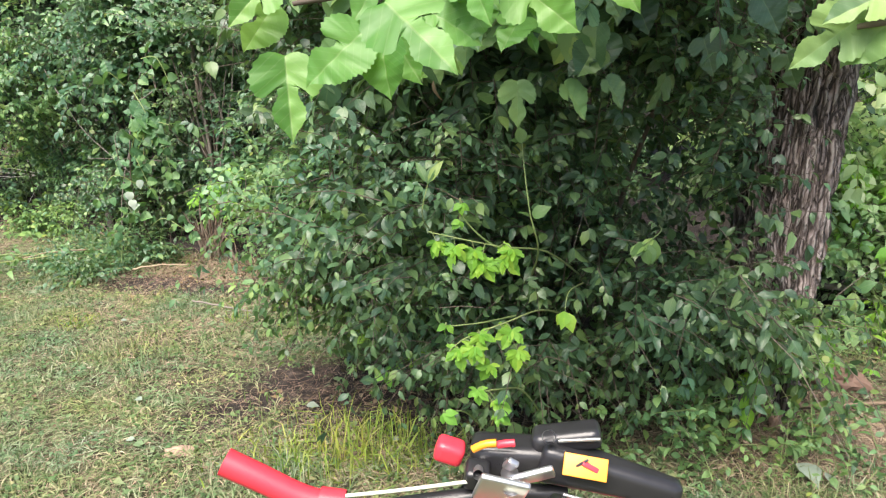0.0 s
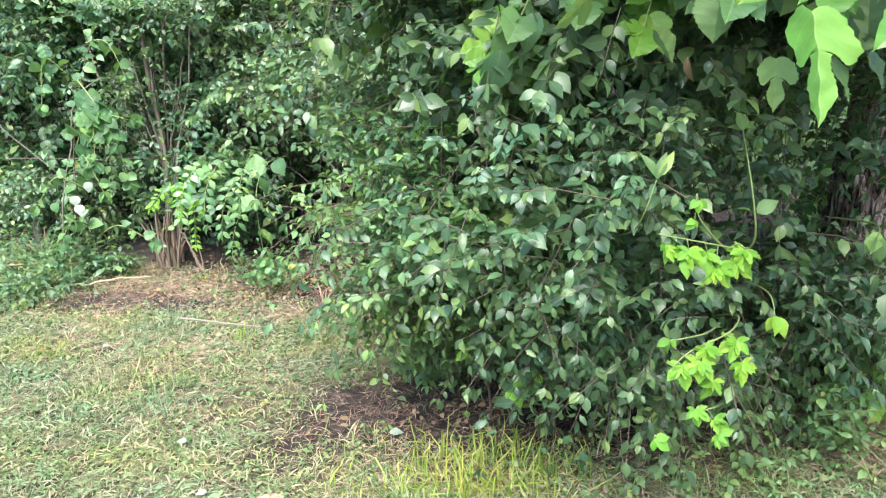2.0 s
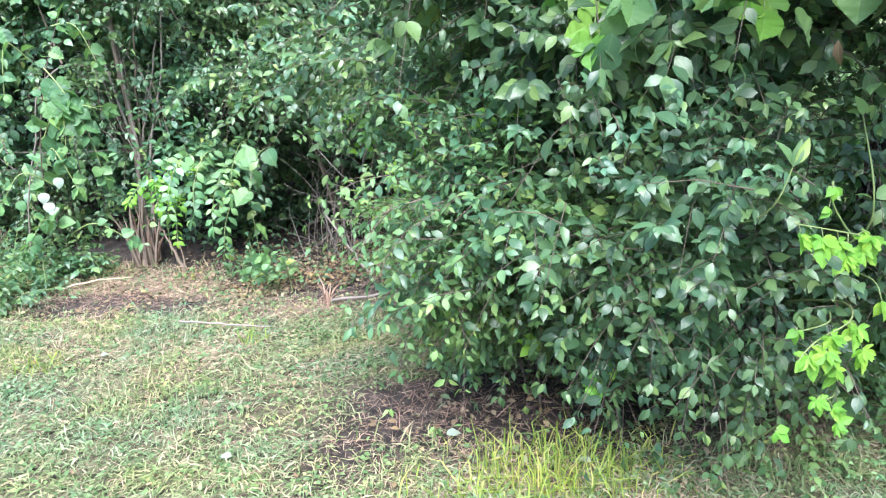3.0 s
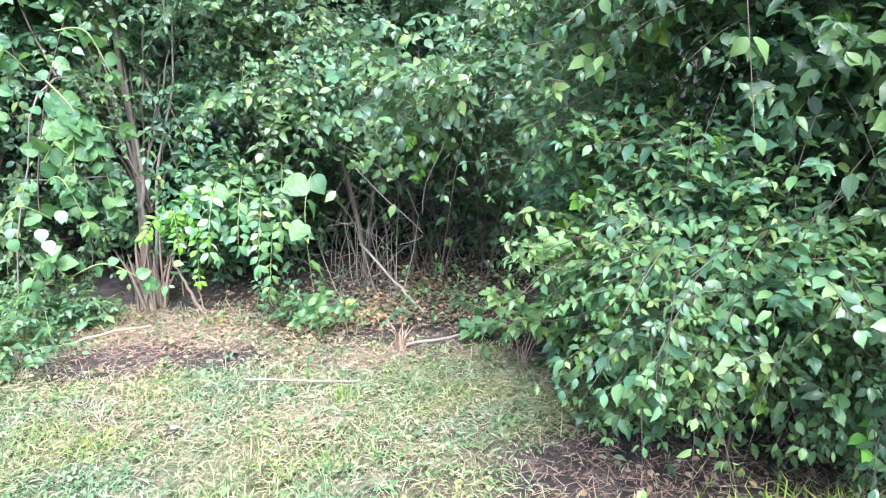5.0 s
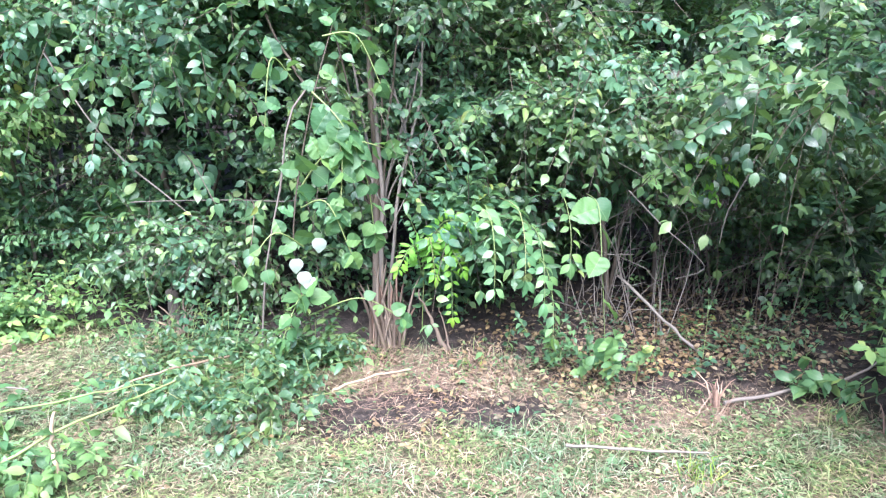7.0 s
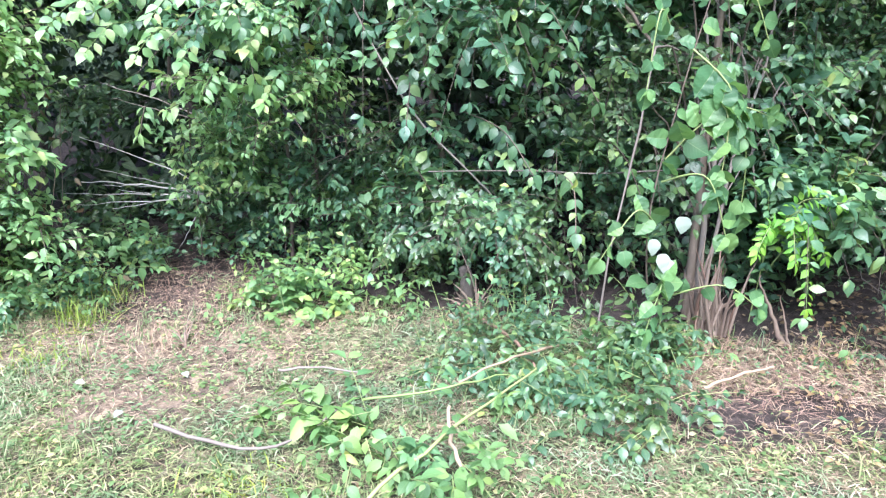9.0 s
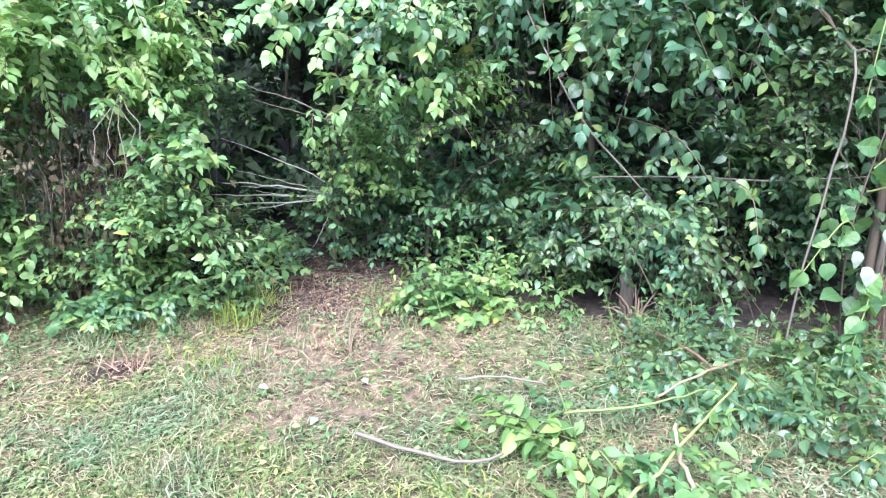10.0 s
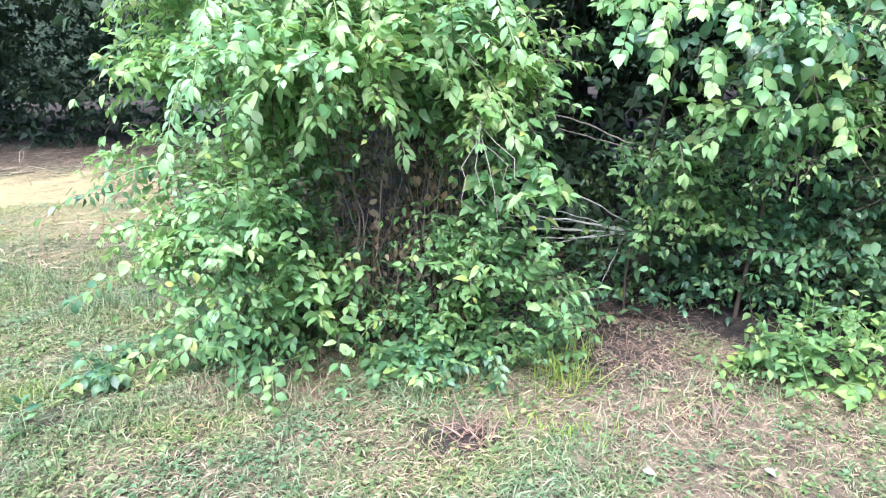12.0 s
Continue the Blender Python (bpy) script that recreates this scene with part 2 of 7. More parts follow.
def leaf_material(name, stops, through_colour, rough=0.42, thin=0.35, vein=0.5, drifting=1.0):
    """Leaf blade: a colour for each leaf, paler veins, blotches, light shining through."""
    m, nt, b, out = material(name)
    geo, obj = nt.nodes.new("ShaderNodeNewGeometry"), nt.nodes.new("ShaderNodeObjectInfo")
    r = math_node(nt, "FRACT", math_node(nt, "ADD", geo.outputs["Random Per Island"], obj.outputs["Random"]))
    col = ramp(nt, r, stops)
    drift = noise_tex(nt, 2.2, 2, geo.outputs["Position"])
    hue = ramp(nt, drift, [(0.36, (0.82, 0.96, 1.12)), (0.5, (1.0, 1.0, 1.0)), (0.64, (1.12, 1.06, 0.84))])
    col = mix(nt, drifting, col, hue, "MULTIPLY")
    uv = nt.nodes.new("ShaderNodeTexCoord").outputs["UV"]
    sep = nt.nodes.new("ShaderNodeSeparateXYZ")
    nt.links.new(uv, sep.inputs[0])
    off = math_node(nt, "ABSOLUTE", math_node(nt, "SUBTRACT", sep.outputs["X"], 0.5))
    rib = math_node(nt, "LESS_THAN", off, 0.014)
    slant = math_node(nt, "SUBTRACT", sep.outputs["Y"], math_node(nt, "MULTIPLY", off, 0.9))
    side_rib = math_node(nt, "LESS_THAN", math_node(nt, "FRACT", math_node(nt, "MULTIPLY", slant, 7.0)), 0.1)
    lines = math_node(nt, "MAXIMUM", rib, math_node(nt, "MULTIPLY", side_rib, 0.5))
    pale = mix(nt, 0.35, col, (0.35, 0.45, 0.2))
    col = mix(nt, math_node(nt, "MULTIPLY", lines, vein), col, pale)
    blot = noise_tex(nt, 9.0, 3)
    col = mix(nt, math_node(nt, "MULTIPLY", blot, 0.5), col, mix(nt, 0.6, col, (0.02, 0.05, 0.015)))
    nt.links.new(col, b.inputs["Base Color"])
    nt.links.new(math_node(nt, "ADD", math_node(nt, "MULTIPLY", blot, 0.25), rough - 0.04), b.inputs["Roughness"])
    b.inputs["Specular IOR Level"].default_value = 0.5
    bump(nt, b, math_node(nt, "SUBTRACT", 1.0, lines), 0.3, 0.002)
    tr = nt.nodes.new("ShaderNodeBsdfTranslucent")
    nt.links.new(mix(nt, 0.65, col, through_colour), tr.inputs["Color"])
    sh = nt.nodes.new("ShaderNodeMixShader")
    sh.inputs["Fac"].default_value = thin
    nt.links.new(b.outputs[0], sh.inputs[1])
    nt.links.new(tr.outputs[0], sh.inputs[2])
    nt.links.new(sh.outputs[0], out.inputs["Surface"])
    return m


def rough_material(name, stops, scale, rough=0.85, relief=0.4, distance=0.006, by_piece=0.0, stretch=None, metal=0.0):
    m, nt, b, out = material(name)
    coord = nt.nodes.new("ShaderNodeTexCoord").outputs["Object"]
    if stretch:
        mp = nt.nodes.new("ShaderNodeMapping")
        mp.inputs["Scale"].default_value = stretch
        nt.links.new(coord, mp.inputs["Vector"])
        coord = mp.outputs[0]
    big, fine = noise_tex(nt, scale, 5, coord), noise_tex(nt, scale * 9, 4, coord, 0.7)
    f = math_node(nt, "ADD", math_node(nt, "MULTIPLY", big, 0.6), math_node(nt, "MULTIPLY", fine, 0.4))
    if by_piece:
        geo, obj = nt.nodes.new("ShaderNodeNewGeometry"), nt.nodes.new("ShaderNodeObjectInfo")
        r = math_node(nt, "FRACT", math_node(nt, "ADD", geo.outputs["Random Per Island"], obj.outputs["Random"]))
        f = math_node(nt, "ADD", math_node(nt, "MULTIPLY", f, 1 - by_piece), math_node(nt, "MULTIPLY", r, by_piece))
    nt.links.new(ramp(nt, f, stops), b.inputs["Base Color"])
    b.inputs["Roughness"].default_value = rough
    b.inputs["Metallic"].default_value = metal
    bump(nt, b, f, relief, distance)
    return m


# Dark leaf green; also puts shade into the colour of other leaves.
LEAF_DARK_AND_SHADED = leaf_material("leaf_dark_green_and_shaded", [(0.0, (0.032, 0.070, 0.040)), (0.45, (0.054, 0.112, 0.054)), (0.8, (0.095, 0.172, 0.070)), (1.0, (0.150, 0.235, 0.075))], (0.16, 0.32, 0.055), 0.3, 0.24)
LEAF_HEDGE = leaf_material("leaf_blue_green", [(0.0, (0.040, 0.098, 0.060)), (0.5, (0.082, 0.180, 0.096)), (0.85, (0.138, 0.262, 0.122)), (0.97, (0.215, 0.325, 0.120)), (1.0, (0.260, 0.320, 0.090))], (0.19, 0.40, 0.09), 0.31, 0.33)
LEAF_LIGHT = leaf_material("leaf_light_green", [(0.0, (0.066, 0.149, 0.058)), (0.5, (0.125, 0.253, 0.090)), (0.85, (0.205, 0.345, 0.120)), (0.98, (0.250, 0.360, 0.105)), (1.0, (0.320, 0.360, 0.080))], (0.280, 0.450, 0.083), 0.45, 0.35)
LEAF_VINE = leaf_material("leaf_vine_green", [(0.0, (0.035, 0.10, 0.04)), (0.6, (0.092, 0.21, 0.075)), (1.0, (0.16, 0.29, 0.085))], (0.21, 0.40, 0.07), 0.45, 0.32, 0.8)
# Leaf colour made paler for the sun on the snag and vine.
LEAF_SNAG = leaf_material("leaf_vine_sun_tint", [(0.0, (0.10, 0.22, 0.08)), (0.5, (0.21, 0.39, 0.155)), (0.85, (0.33, 0.49, 0.23)), (0.97, (0.38, 0.48, 0.2)), (1.0, (0.42, 0.40, 0.13))], (0.38, 0.6, 0.15), 0.4, 0.42)
LEAF_YOUNG = leaf_material("leaf_young_yellow_green", [(0.0, (0.13, 0.35, 0.04)), (0.6, (0.2, 0.45, 0.05)), (1.0, (0.3, 0.52, 0.06))], (0.34, 0.62, 0.05), 0.5, 0.45)
LEAF_MULBERRY = leaf_material("leaf_mulberry", [(0.0, (0.07, 0.2, 0.03)), (0.6, (0.135, 0.31, 0.055)), (1.0, (0.21, 0.39, 0.08))], (0.31, 0.57, 0.06), 0.38, 0.42, 0.9)
# Sunlight is put into this pale leaf colour.
LEAF_SUN_TINT = leaf_material("leaf_pale_sun_tint", [(0.0, (0.18, 0.34, 0.13)), (0.5, (0.34, 0.52, 0.25)), (1.0, (0.5, 0.6, 0.36))], (0.5, 0.68, 0.26), 0.4, 0.42)
# Woodland leaves: their deep shade is put into this near-black green.
LEAF_WOODS_SHADED = leaf_material("leaf_woodland_shaded", [(0.0, (0.008, 0.022, 0.012)), (0.6, (0.020, 0.044, 0.022)), (1.0, (0.042, 0.080, 0.034))], (0.06, 0.15, 0.03), 0.6, 0.15)
LEAF_DEAD = leaf_material("leaf_dead_brown", [(0.0, (0.09, 0.055, 0.032)), (0.6, (0.19, 0.125, 0.075)), (1.0, (0.31, 0.23, 0.14))], (0.2, 0.12, 0.05), 0.7, 0.12)
LEAF_PALE = leaf_material("leaf_pale_underside", [(0.0, (0.21, 0.27, 0.215)), (1.0, (0.31, 0.36, 0.3))], (0.4, 0.5, 0.35), 0.55, 0.2, 0.3, 0.0)
LEAF_WEED = leaf_material("leaf_lawn_weed", [(0.0, (0.060, 0.128, 0.051)), (0.5, (0.111, 0.196, 0.076)), (0.85, (0.204, 0.264, 0.119)), (1.0, (0.357, 0.340, 0.170))], (0.25, 0.38, 0.08), 0.5, 0.3)
GRASS = leaf_material("grass_blade", [(0.0, (0.07, 0.125, 0.045)), (0.4, (0.15, 0.215, 0.092)), (0.7, (0.25, 0.29, 0.15)), (1.0, (0.40, 0.37, 0.24))], (0.26, 0.34, 0.1), 0.6, 0.25, 0.1)
GRASS_TALL = leaf_material("grass_tuft_blade", [(0.0, (0.12, 0.22, 0.03)), (0.6, (0.26, 0.36, 0.05)), (1.0, (0.45, 0.42, 0.13))], (0.4, 0.5, 0.05), 0.55, 0.3, 0.1)
STRAW = rough_material("dry_straw", [(0.0, (0.085, 0.056, 0.036)), (0.4, (0.22, 0.16, 0.105)), (0.75, (0.33, 0.26, 0.175)), (1.0, (0.5, 0.42, 0.3))], 30, 0.75, 0.2, 0.002, 0.75)
STRAW_RED = rough_material("shredded_reddish_wood", [(0.0, (0.1, 0.058, 0.042)), (0.5, (0.225, 0.145, 0.105)), (1.0, (0.37, 0.27, 0.2))], 30, 0.8, 0.2, 0.002, 0.7)
TWIG = rough_material("twig_bark", [(0.0, (0.035, 0.026, 0.02)), (0.5, (0.09, 0.07, 0.052)), (1.0, (0.19, 0.155, 0.12))], 40, 0.8, 0.3, 0.002, 0.5)
TWIG_GREEN = rough_material("green_stem", [(0.0, (0.08, 0.14, 0.04)), (0.6, (0.18, 0.24, 0.08)), (1.0, (0.28, 0.26, 0.12))], 40, 0.6, 0.2, 0.002, 0.5)
TWIG_GREY = rough_material("bleached_stick", [(0.0, (0.072, 0.061, 0.050)), (0.5, (0.173, 0.151, 0.130)), (1.0, (0.288, 0.266, 0.230))], 35, 0.8, 0.3, 0.002, 0.4, (1, 1, 0.3))
SPLIT = rough_material("split_pale_wood", [(0.0, (0.075, 0.052, 0.04)), (0.5, (0.165, 0.125, 0.095)), (1.0, (0.29, 0.24, 0.185))], 18, 0.8, 0.6, 0.004, 0.5, (6, 6, 0.5))
FAR_WOODS_SHADED = rough_material("distant_woods_shaded", [(0.3, (0.006, 0.012, 0.007)), (0.5, (0.016, 0.032, 0.017)), (0.72, (0.036, 0.06, 0.03))], 1.6, 0.95, 0.8, 0.2)
BLEACHED = rough_material("bleached_white_twig", [(0.0, (0.25, 0.235, 0.21)), (0.5, (0.42, 0.4, 0.37)), (1.0, (0.58, 0.56, 0.52))], 35, 0.75, 0.3, 0.002, 0.4, (1, 1, 0.3))
BARK = rough_material("woodland_bark", [(0.25, (0.025, 0.022, 0.018)), (0.5, (0.07, 0.06, 0.05)), (0.75, (0.14, 0.125, 0.105))], 16, 0.9, 0.9, 0.015, 0.0, (2.2, 2.2, 0.45))


def trunk_bark():
    m, nt, b, out = material("deep_furrowed_bark")
    at = nt.nodes.new("ShaderNodeAttribute")
    at.attribute_name = "ridge"
    coord = nt.nodes.new("ShaderNodeTexCoord").outputs["Object"]
    mp = nt.nodes.new("ShaderNodeMapping")
    mp.inputs["Scale"].default_value = (1, 1, 0.25)
    nt.links.new(coord, mp.inputs["Vector"])
    fine, mid = noise_tex(nt, 120, 5, mp.outputs[0], 0.7), noise_tex(nt, 22, 4, mp.outputs[0])
    plates = nt.nodes.new("ShaderNodeTexVoronoi")
    plates.feature = "DISTANCE_TO_EDGE"
    plates.inputs["Scale"].default_value = 58
    bent = nt.nodes.new("ShaderNodeVectorMath")
    bent.operation = "ADD"
    tall = nt.nodes.new("ShaderNodeMapping")
    tall.inputs["Scale"].default_value = (1, 1, 0.065)
    nt.links.new(coord, bent.inputs[0])
    wob = nt.nodes.new("ShaderNodeVectorMath")
    wob.operation = "SCALE"
    wob.inputs["Scale"].default_value = 0.03
    wobble = node(nt, "ShaderNodeTexNoise", Scale=13, Detail=4)
    nt.links.new(coord, wobble.inputs["Vector"])
    nt.links.new(wobble.outputs["Color"], wob.inputs[0])
    nt.links.new(wob.outputs[0], bent.inputs[1])
    nt.links.new(bent.outputs[0], tall.inputs["Vector"])
    nt.links.new(tall.outputs[0], plates.inputs["Vector"])
    crack = ramp(nt, plates.outputs["Distance"], [(0.0, (0, 0, 0)), (0.3, (1, 1, 1))])
    f = math_node(nt, "ADD", math_node(nt, "MULTIPLY", at.outputs["Fac"], 0.3), math_node(nt, "MULTIPLY", math_node(nt, "ADD", fine, mid), 0.24))
    f = math_node(nt, "ADD", f, math_node(nt, "MULTIPLY", crack, 0.3))
    col = ramp(nt, f, [(0.3, (0.01, 0.008, 0.007)), (0.42, (0.07, 0.052, 0.044)), (0.58, (0.22, 0.175, 0.16)), (0.85, (0.48, 0.42, 0.39))])
    rust = math_node(nt, "GREATER_THAN", noise_tex(nt, 4.5, 3, mp.outputs[0]), 0.66)
    nt.links.new(mix(nt, math_node(nt, "MULTIPLY", rust, 0.6), col, (0.36, 0.17, 0.09)), b.inputs["Base Color"])
    b.inputs["Roughness"].default_value = 0.9
    bump(nt, b, math_node(nt, "ADD", math_node(nt, "MULTIPLY", fine, 0.5), crack), 0.8, 0.012)
    return m


TRUNK_BARK = trunk_bark()

# ---- assembling things ----
def thing(name, place, label, category, group="", kind=""):
    ob = new(name)
    ob.location = place
    ob.empty_display_size = 0.1
    return tagged(ob, label, category, group, kind)


def part(name, data, mat, parent, label="", kind=""):
    """One mesh object under a thing or a part; data is a bmesh, a mesh or a Pile, in world places."""
    if isinstance(data, Pile):
        me = data.mesh(name, mat)
    elif isinstance(data, bmesh.types.BMesh):
        me = bpy.data.meshes.new(name)
        data.to_mesh(me)
        data.free()
        me.materials.append(mat)
    else:
        me = data
    ob = new(name, me)
    ob.parent = parent
    if parent.parent is None:
        ob.matrix_parent_inverse = Matrix.Translation(-parent.location)
    return tagged(ob, label, kind=kind)


LEAF_MESHES = {}


def leaf_mesh(shape_name, shape, mat):
    key = (shape_name, mat.name)
    if key not in LEAF_MESHES:
        LEAF_MESHES[key] = fit_mesh("leaf", *shape, [mat])
    return LEAF_MESHES[key]


SHAPES = {"ovate": OVATE, "plain": PLAIN, "narrow": NARROW, "ovate_b": OVATE_B, "lance": LANCE, "round": ROUND, "coarse": COARSE, "lobed_a": LOBED[0], "lobed_b": LOBED[1], "lobed_c": LOBED[2], "ivy": LOBED[3], "low_a": LOBED_LOW[0], "low_b": LOBED_LOW[1], "low_c": LOBED_LOW[2]}


def leaf_parts(parent, pos, axis, face, size, shape_names, mat, rng):
    """Single leaves as parts that share a few meshes."""
    for i in range(len(pos)):
        s = shape_names[int(rng.integers(len(shape_names)))]
        ob = new("leaf", leaf_mesh(s, SHAPES[s], mat))
        ob.parent = parent
        ob.matrix_local = Matrix.Translation(-parent.location) @ leaf_matrix(pos[i], axis[i], face[i], size[i])


def add_leaves(pile, rng, pos, axis, face, size, shape_names):
    pick = rng.integers(len(shape_names), size=len(pos))
    for k, s in enumerate(shape_names):
        w = pick == k
        if w.any():
            pile.add(*lay(SHAPES[s], pos[w], axis[w], face[w], size[w]))


def shrub(name, label, category, place, lobes, count, leaf, mat, seed, singles=0, nodes=5, step=0.055, droop=0.8, shapes=("ovate", "ovate_b"),
          flat=0.5, lift=0.25, hang=0.45, back=0.25, limbs=(), limb_mat=TWIG, clear=0.06, twig_mat=TWIG, group="", keep=None, twig_r=0.0018, young=None, young_share=0.12, clump=18, loose=0.2, spread=0.09, far_shapes=("plain", "narrow")):
    """A bush: limbs, twigs, the joined foliage, and the leaves nearest the lawn as single parts."""
    rng = np.random.default_rng(seed)
    root = thing(name, place, label, category, group)
    P, O, tone = sample_lobes(rng, lobes, count, back, clump, loose, spread)
    ok = P[:, 2] > gz(P[:, 0], P[:, 1]) + clear
    if keep is not None:
        ok &= keep(P)
    P, O, tone = P[ok], O[ok], tone[ok]
    pos, ax, fa, sz, line = shoots(rng, P, O, nodes, step, droop, leaf, flat, lift, hang=hang)
    tone = np.concatenate([np.repeat(tone, nodes), np.repeat(tone, nodes), tone])
    sz = sz * np.where(tone > 0, 0.7 + 0.6 * np.modf(tone * 7.31)[0], 0.95)
    ok = pos[:, 2] + np.minimum(unit(ax)[:, 2], 0) * sz > gz(pos[:, 0], pos[:, 1]) + 0.01
    pos, ax, fa, sz, tone = pos[ok], ax[ok], fa[ok], sz[ok], tone[ok]
    # Clumps in a second leaf colour; a darker one puts shade in.
    if young is not None:
        w = tone > 1 - young_share
        if w.any():
            pile = Pile()
            add_leaves(pile, rng, pos[w], ax[w], fa[w], sz[w] * 0.85, far_shapes)
            part("new_growth", pile, young, root, "leaf clumps in a second colour", "stuff")
        pos, ax, fa, sz = pos[~w], ax[~w], fa[~w], sz[~w]
    if singles:
        near = pos[:, 1] + 0.6 * pos[:, 0] + rng.normal(0, 0.12, len(pos)) - 0.3 * sz / leaf
        near[(pos[:, 2] > 1.9)] += 9
        order = np.argsort(near)
        s, order = order[:singles], order[singles:]
        leaf_parts(root, pos[s], ax[s], fa[s], sz[s], shapes, mat, rng)
        pos, ax, fa, sz = pos[order], ax[order], fa[order], sz[order]
    pile = Pile()
    add_leaves(pile, rng, pos, ax, fa, sz, far_shapes)
    part("foliage", pile, mat, root, "", "stuff")
    pile = Pile()
    line = line[:, [0, nodes // 2, nodes - 1]]
    pile.add(*tubes(line, twig_r * np.array([[1.2, 0.9, 0.5]]) * np.ones((len(line), 1)), 3))
    part("twiggery", pile, twig_mat, root, "", "stuff")
    for pts, r0, r1 in limbs:
        n = 10
        pile = Pile()
        pile.add(*tubes(bend(pts, n, 0.006, rng)[None], np.linspace(r0, r1, n)[None], 7))
        part("limb", pile, limb_mat, root)
    return root


# ---- ground ----
SOIL_SPOTS = [(-0.65, 3.15, 0.8, 0.42), (-0.05, 3.05, 0.7, 0.4), (-2.5, 5.18, 0.48, 0.26), (-2.0, 4.98, 0.3, 0.18), (-0.2, 3.2, 0.9, 0.32), (-5.98, 6.3, 0.2, 0.14), (1.0, 3.15, 0.35, 0.2), (-0.9, 5.5, 0.95, 0.75), (-5.1, 7.9, 0.55, 1.3)]
LITTER_SPOTS = [(-4.95, 6.75, 0.62, 0.95), (-2.3, 5.35, 0.95, 0.34), (-1.0, 4.75, 0.7, 0.3), (-6.75, 6.75, 0.35, 0.22), (-5.6, 6.5, 0.5, 0.3), (1.3, 2.85, 0.8, 0.45), (-0.4, 3.0, 0.9, 0.4), (-5.0, 5.9, 0.5, 0.3), (-12.6, 16.0, 4.5, 2.4)]


def spots(x, y, table, wobble=0.25):
    x, y = np.asarray(x, float), np.asarray(y, float)
    w = wobble * (np.sin(7.3 * x + 2.1 * np.sin(5.1 * y)) + np.sin(8.9 * y + 1.7 * np.sin(6.3 * x)))
    best = np.zeros_like(x)
    for cx, cy, rx, ry in table:
        q = np.sqrt(((x - cx) / rx) ** 2 + ((y - cy) / ry) ** 2) + w * 0.5
        best = np.maximum(best, np.clip(1.6 - 1.1 * q, 0, 1))
    return best


def hedge_line(x):
    """Where the mown grass ends at the shrubs."""
    return np.interp(x, [-30, -7.7, -7.2, -5.6, -5.3, -4.8, -4.4, -3.2, -2.4, -1.6, -1.1, -0.8, -0.5, -0.2, 0.6, 1.2, 1.5, 3, 9], [17, 17, 7.4, 7.1, 7.4, 7.4, 6.8, 6.2, 5.85, 5.3, 4.95, 4.6, 4.2, 3.5, 3.1, 3.2, 3.9, 4.3, 4.3])


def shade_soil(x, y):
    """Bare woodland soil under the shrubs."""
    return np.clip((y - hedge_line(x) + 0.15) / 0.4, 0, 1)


def steps(lo, hi, fine, far):
    mid = np.arange(lo, hi, fine)
    tail = fine * np.cumsum(1.22 ** np.arange(1, 60))
    tail = tail[tail < far]
    return np.concatenate([(lo - tail)[::-1], mid, hi + tail])


gx, gy = steps(-9.5, 2.6, 0.07, 400), steps(1.2, 9.0, 0.07, 400)
X, Y = np.meshgrid(gx, gy)
fade = np.exp(-np.maximum(0, np.hypot(X + 3.5, Y - 5) - 8) / 10)
Z = (gz(X, Y) + 0.015) * fade - 0.015 + 0.01 * np.random.default_rng(3).normal(size=X.shape) * (np.hypot(X + 3.5, Y - 5) < 9)
Z -= 0.02 * spots(X, Y, SOIL_SPOTS)
nx = len(gx)
q = (np.arange(len(gy) - 1)[:, None] * nx + np.arange(nx - 1)[None]).ravel()
F = np.concatenate([np.stack([q, q + 1, q + nx + 1], 1), np.stack([q, q + nx + 1, q + nx], 1)])
ground_mesh = fit_mesh("ground", np.stack([X.ravel(), Y.ravel(), Z.ravel()], 1), F)
# Pale far ground: sandy, with the sunlight on it put into the colour.
PALE_SPOTS = [(-10.9, 11.5, 2.0, 1.9), (-9.9, 10.6, 1.0, 0.8), (-9.2, 10.0, 0.7, 0.4), (-11.4, 9.6, 0.9, 0.5)]
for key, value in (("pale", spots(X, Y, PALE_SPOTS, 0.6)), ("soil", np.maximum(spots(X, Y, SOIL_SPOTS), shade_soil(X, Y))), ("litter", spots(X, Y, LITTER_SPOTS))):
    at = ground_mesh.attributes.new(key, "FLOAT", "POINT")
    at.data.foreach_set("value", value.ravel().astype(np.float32))


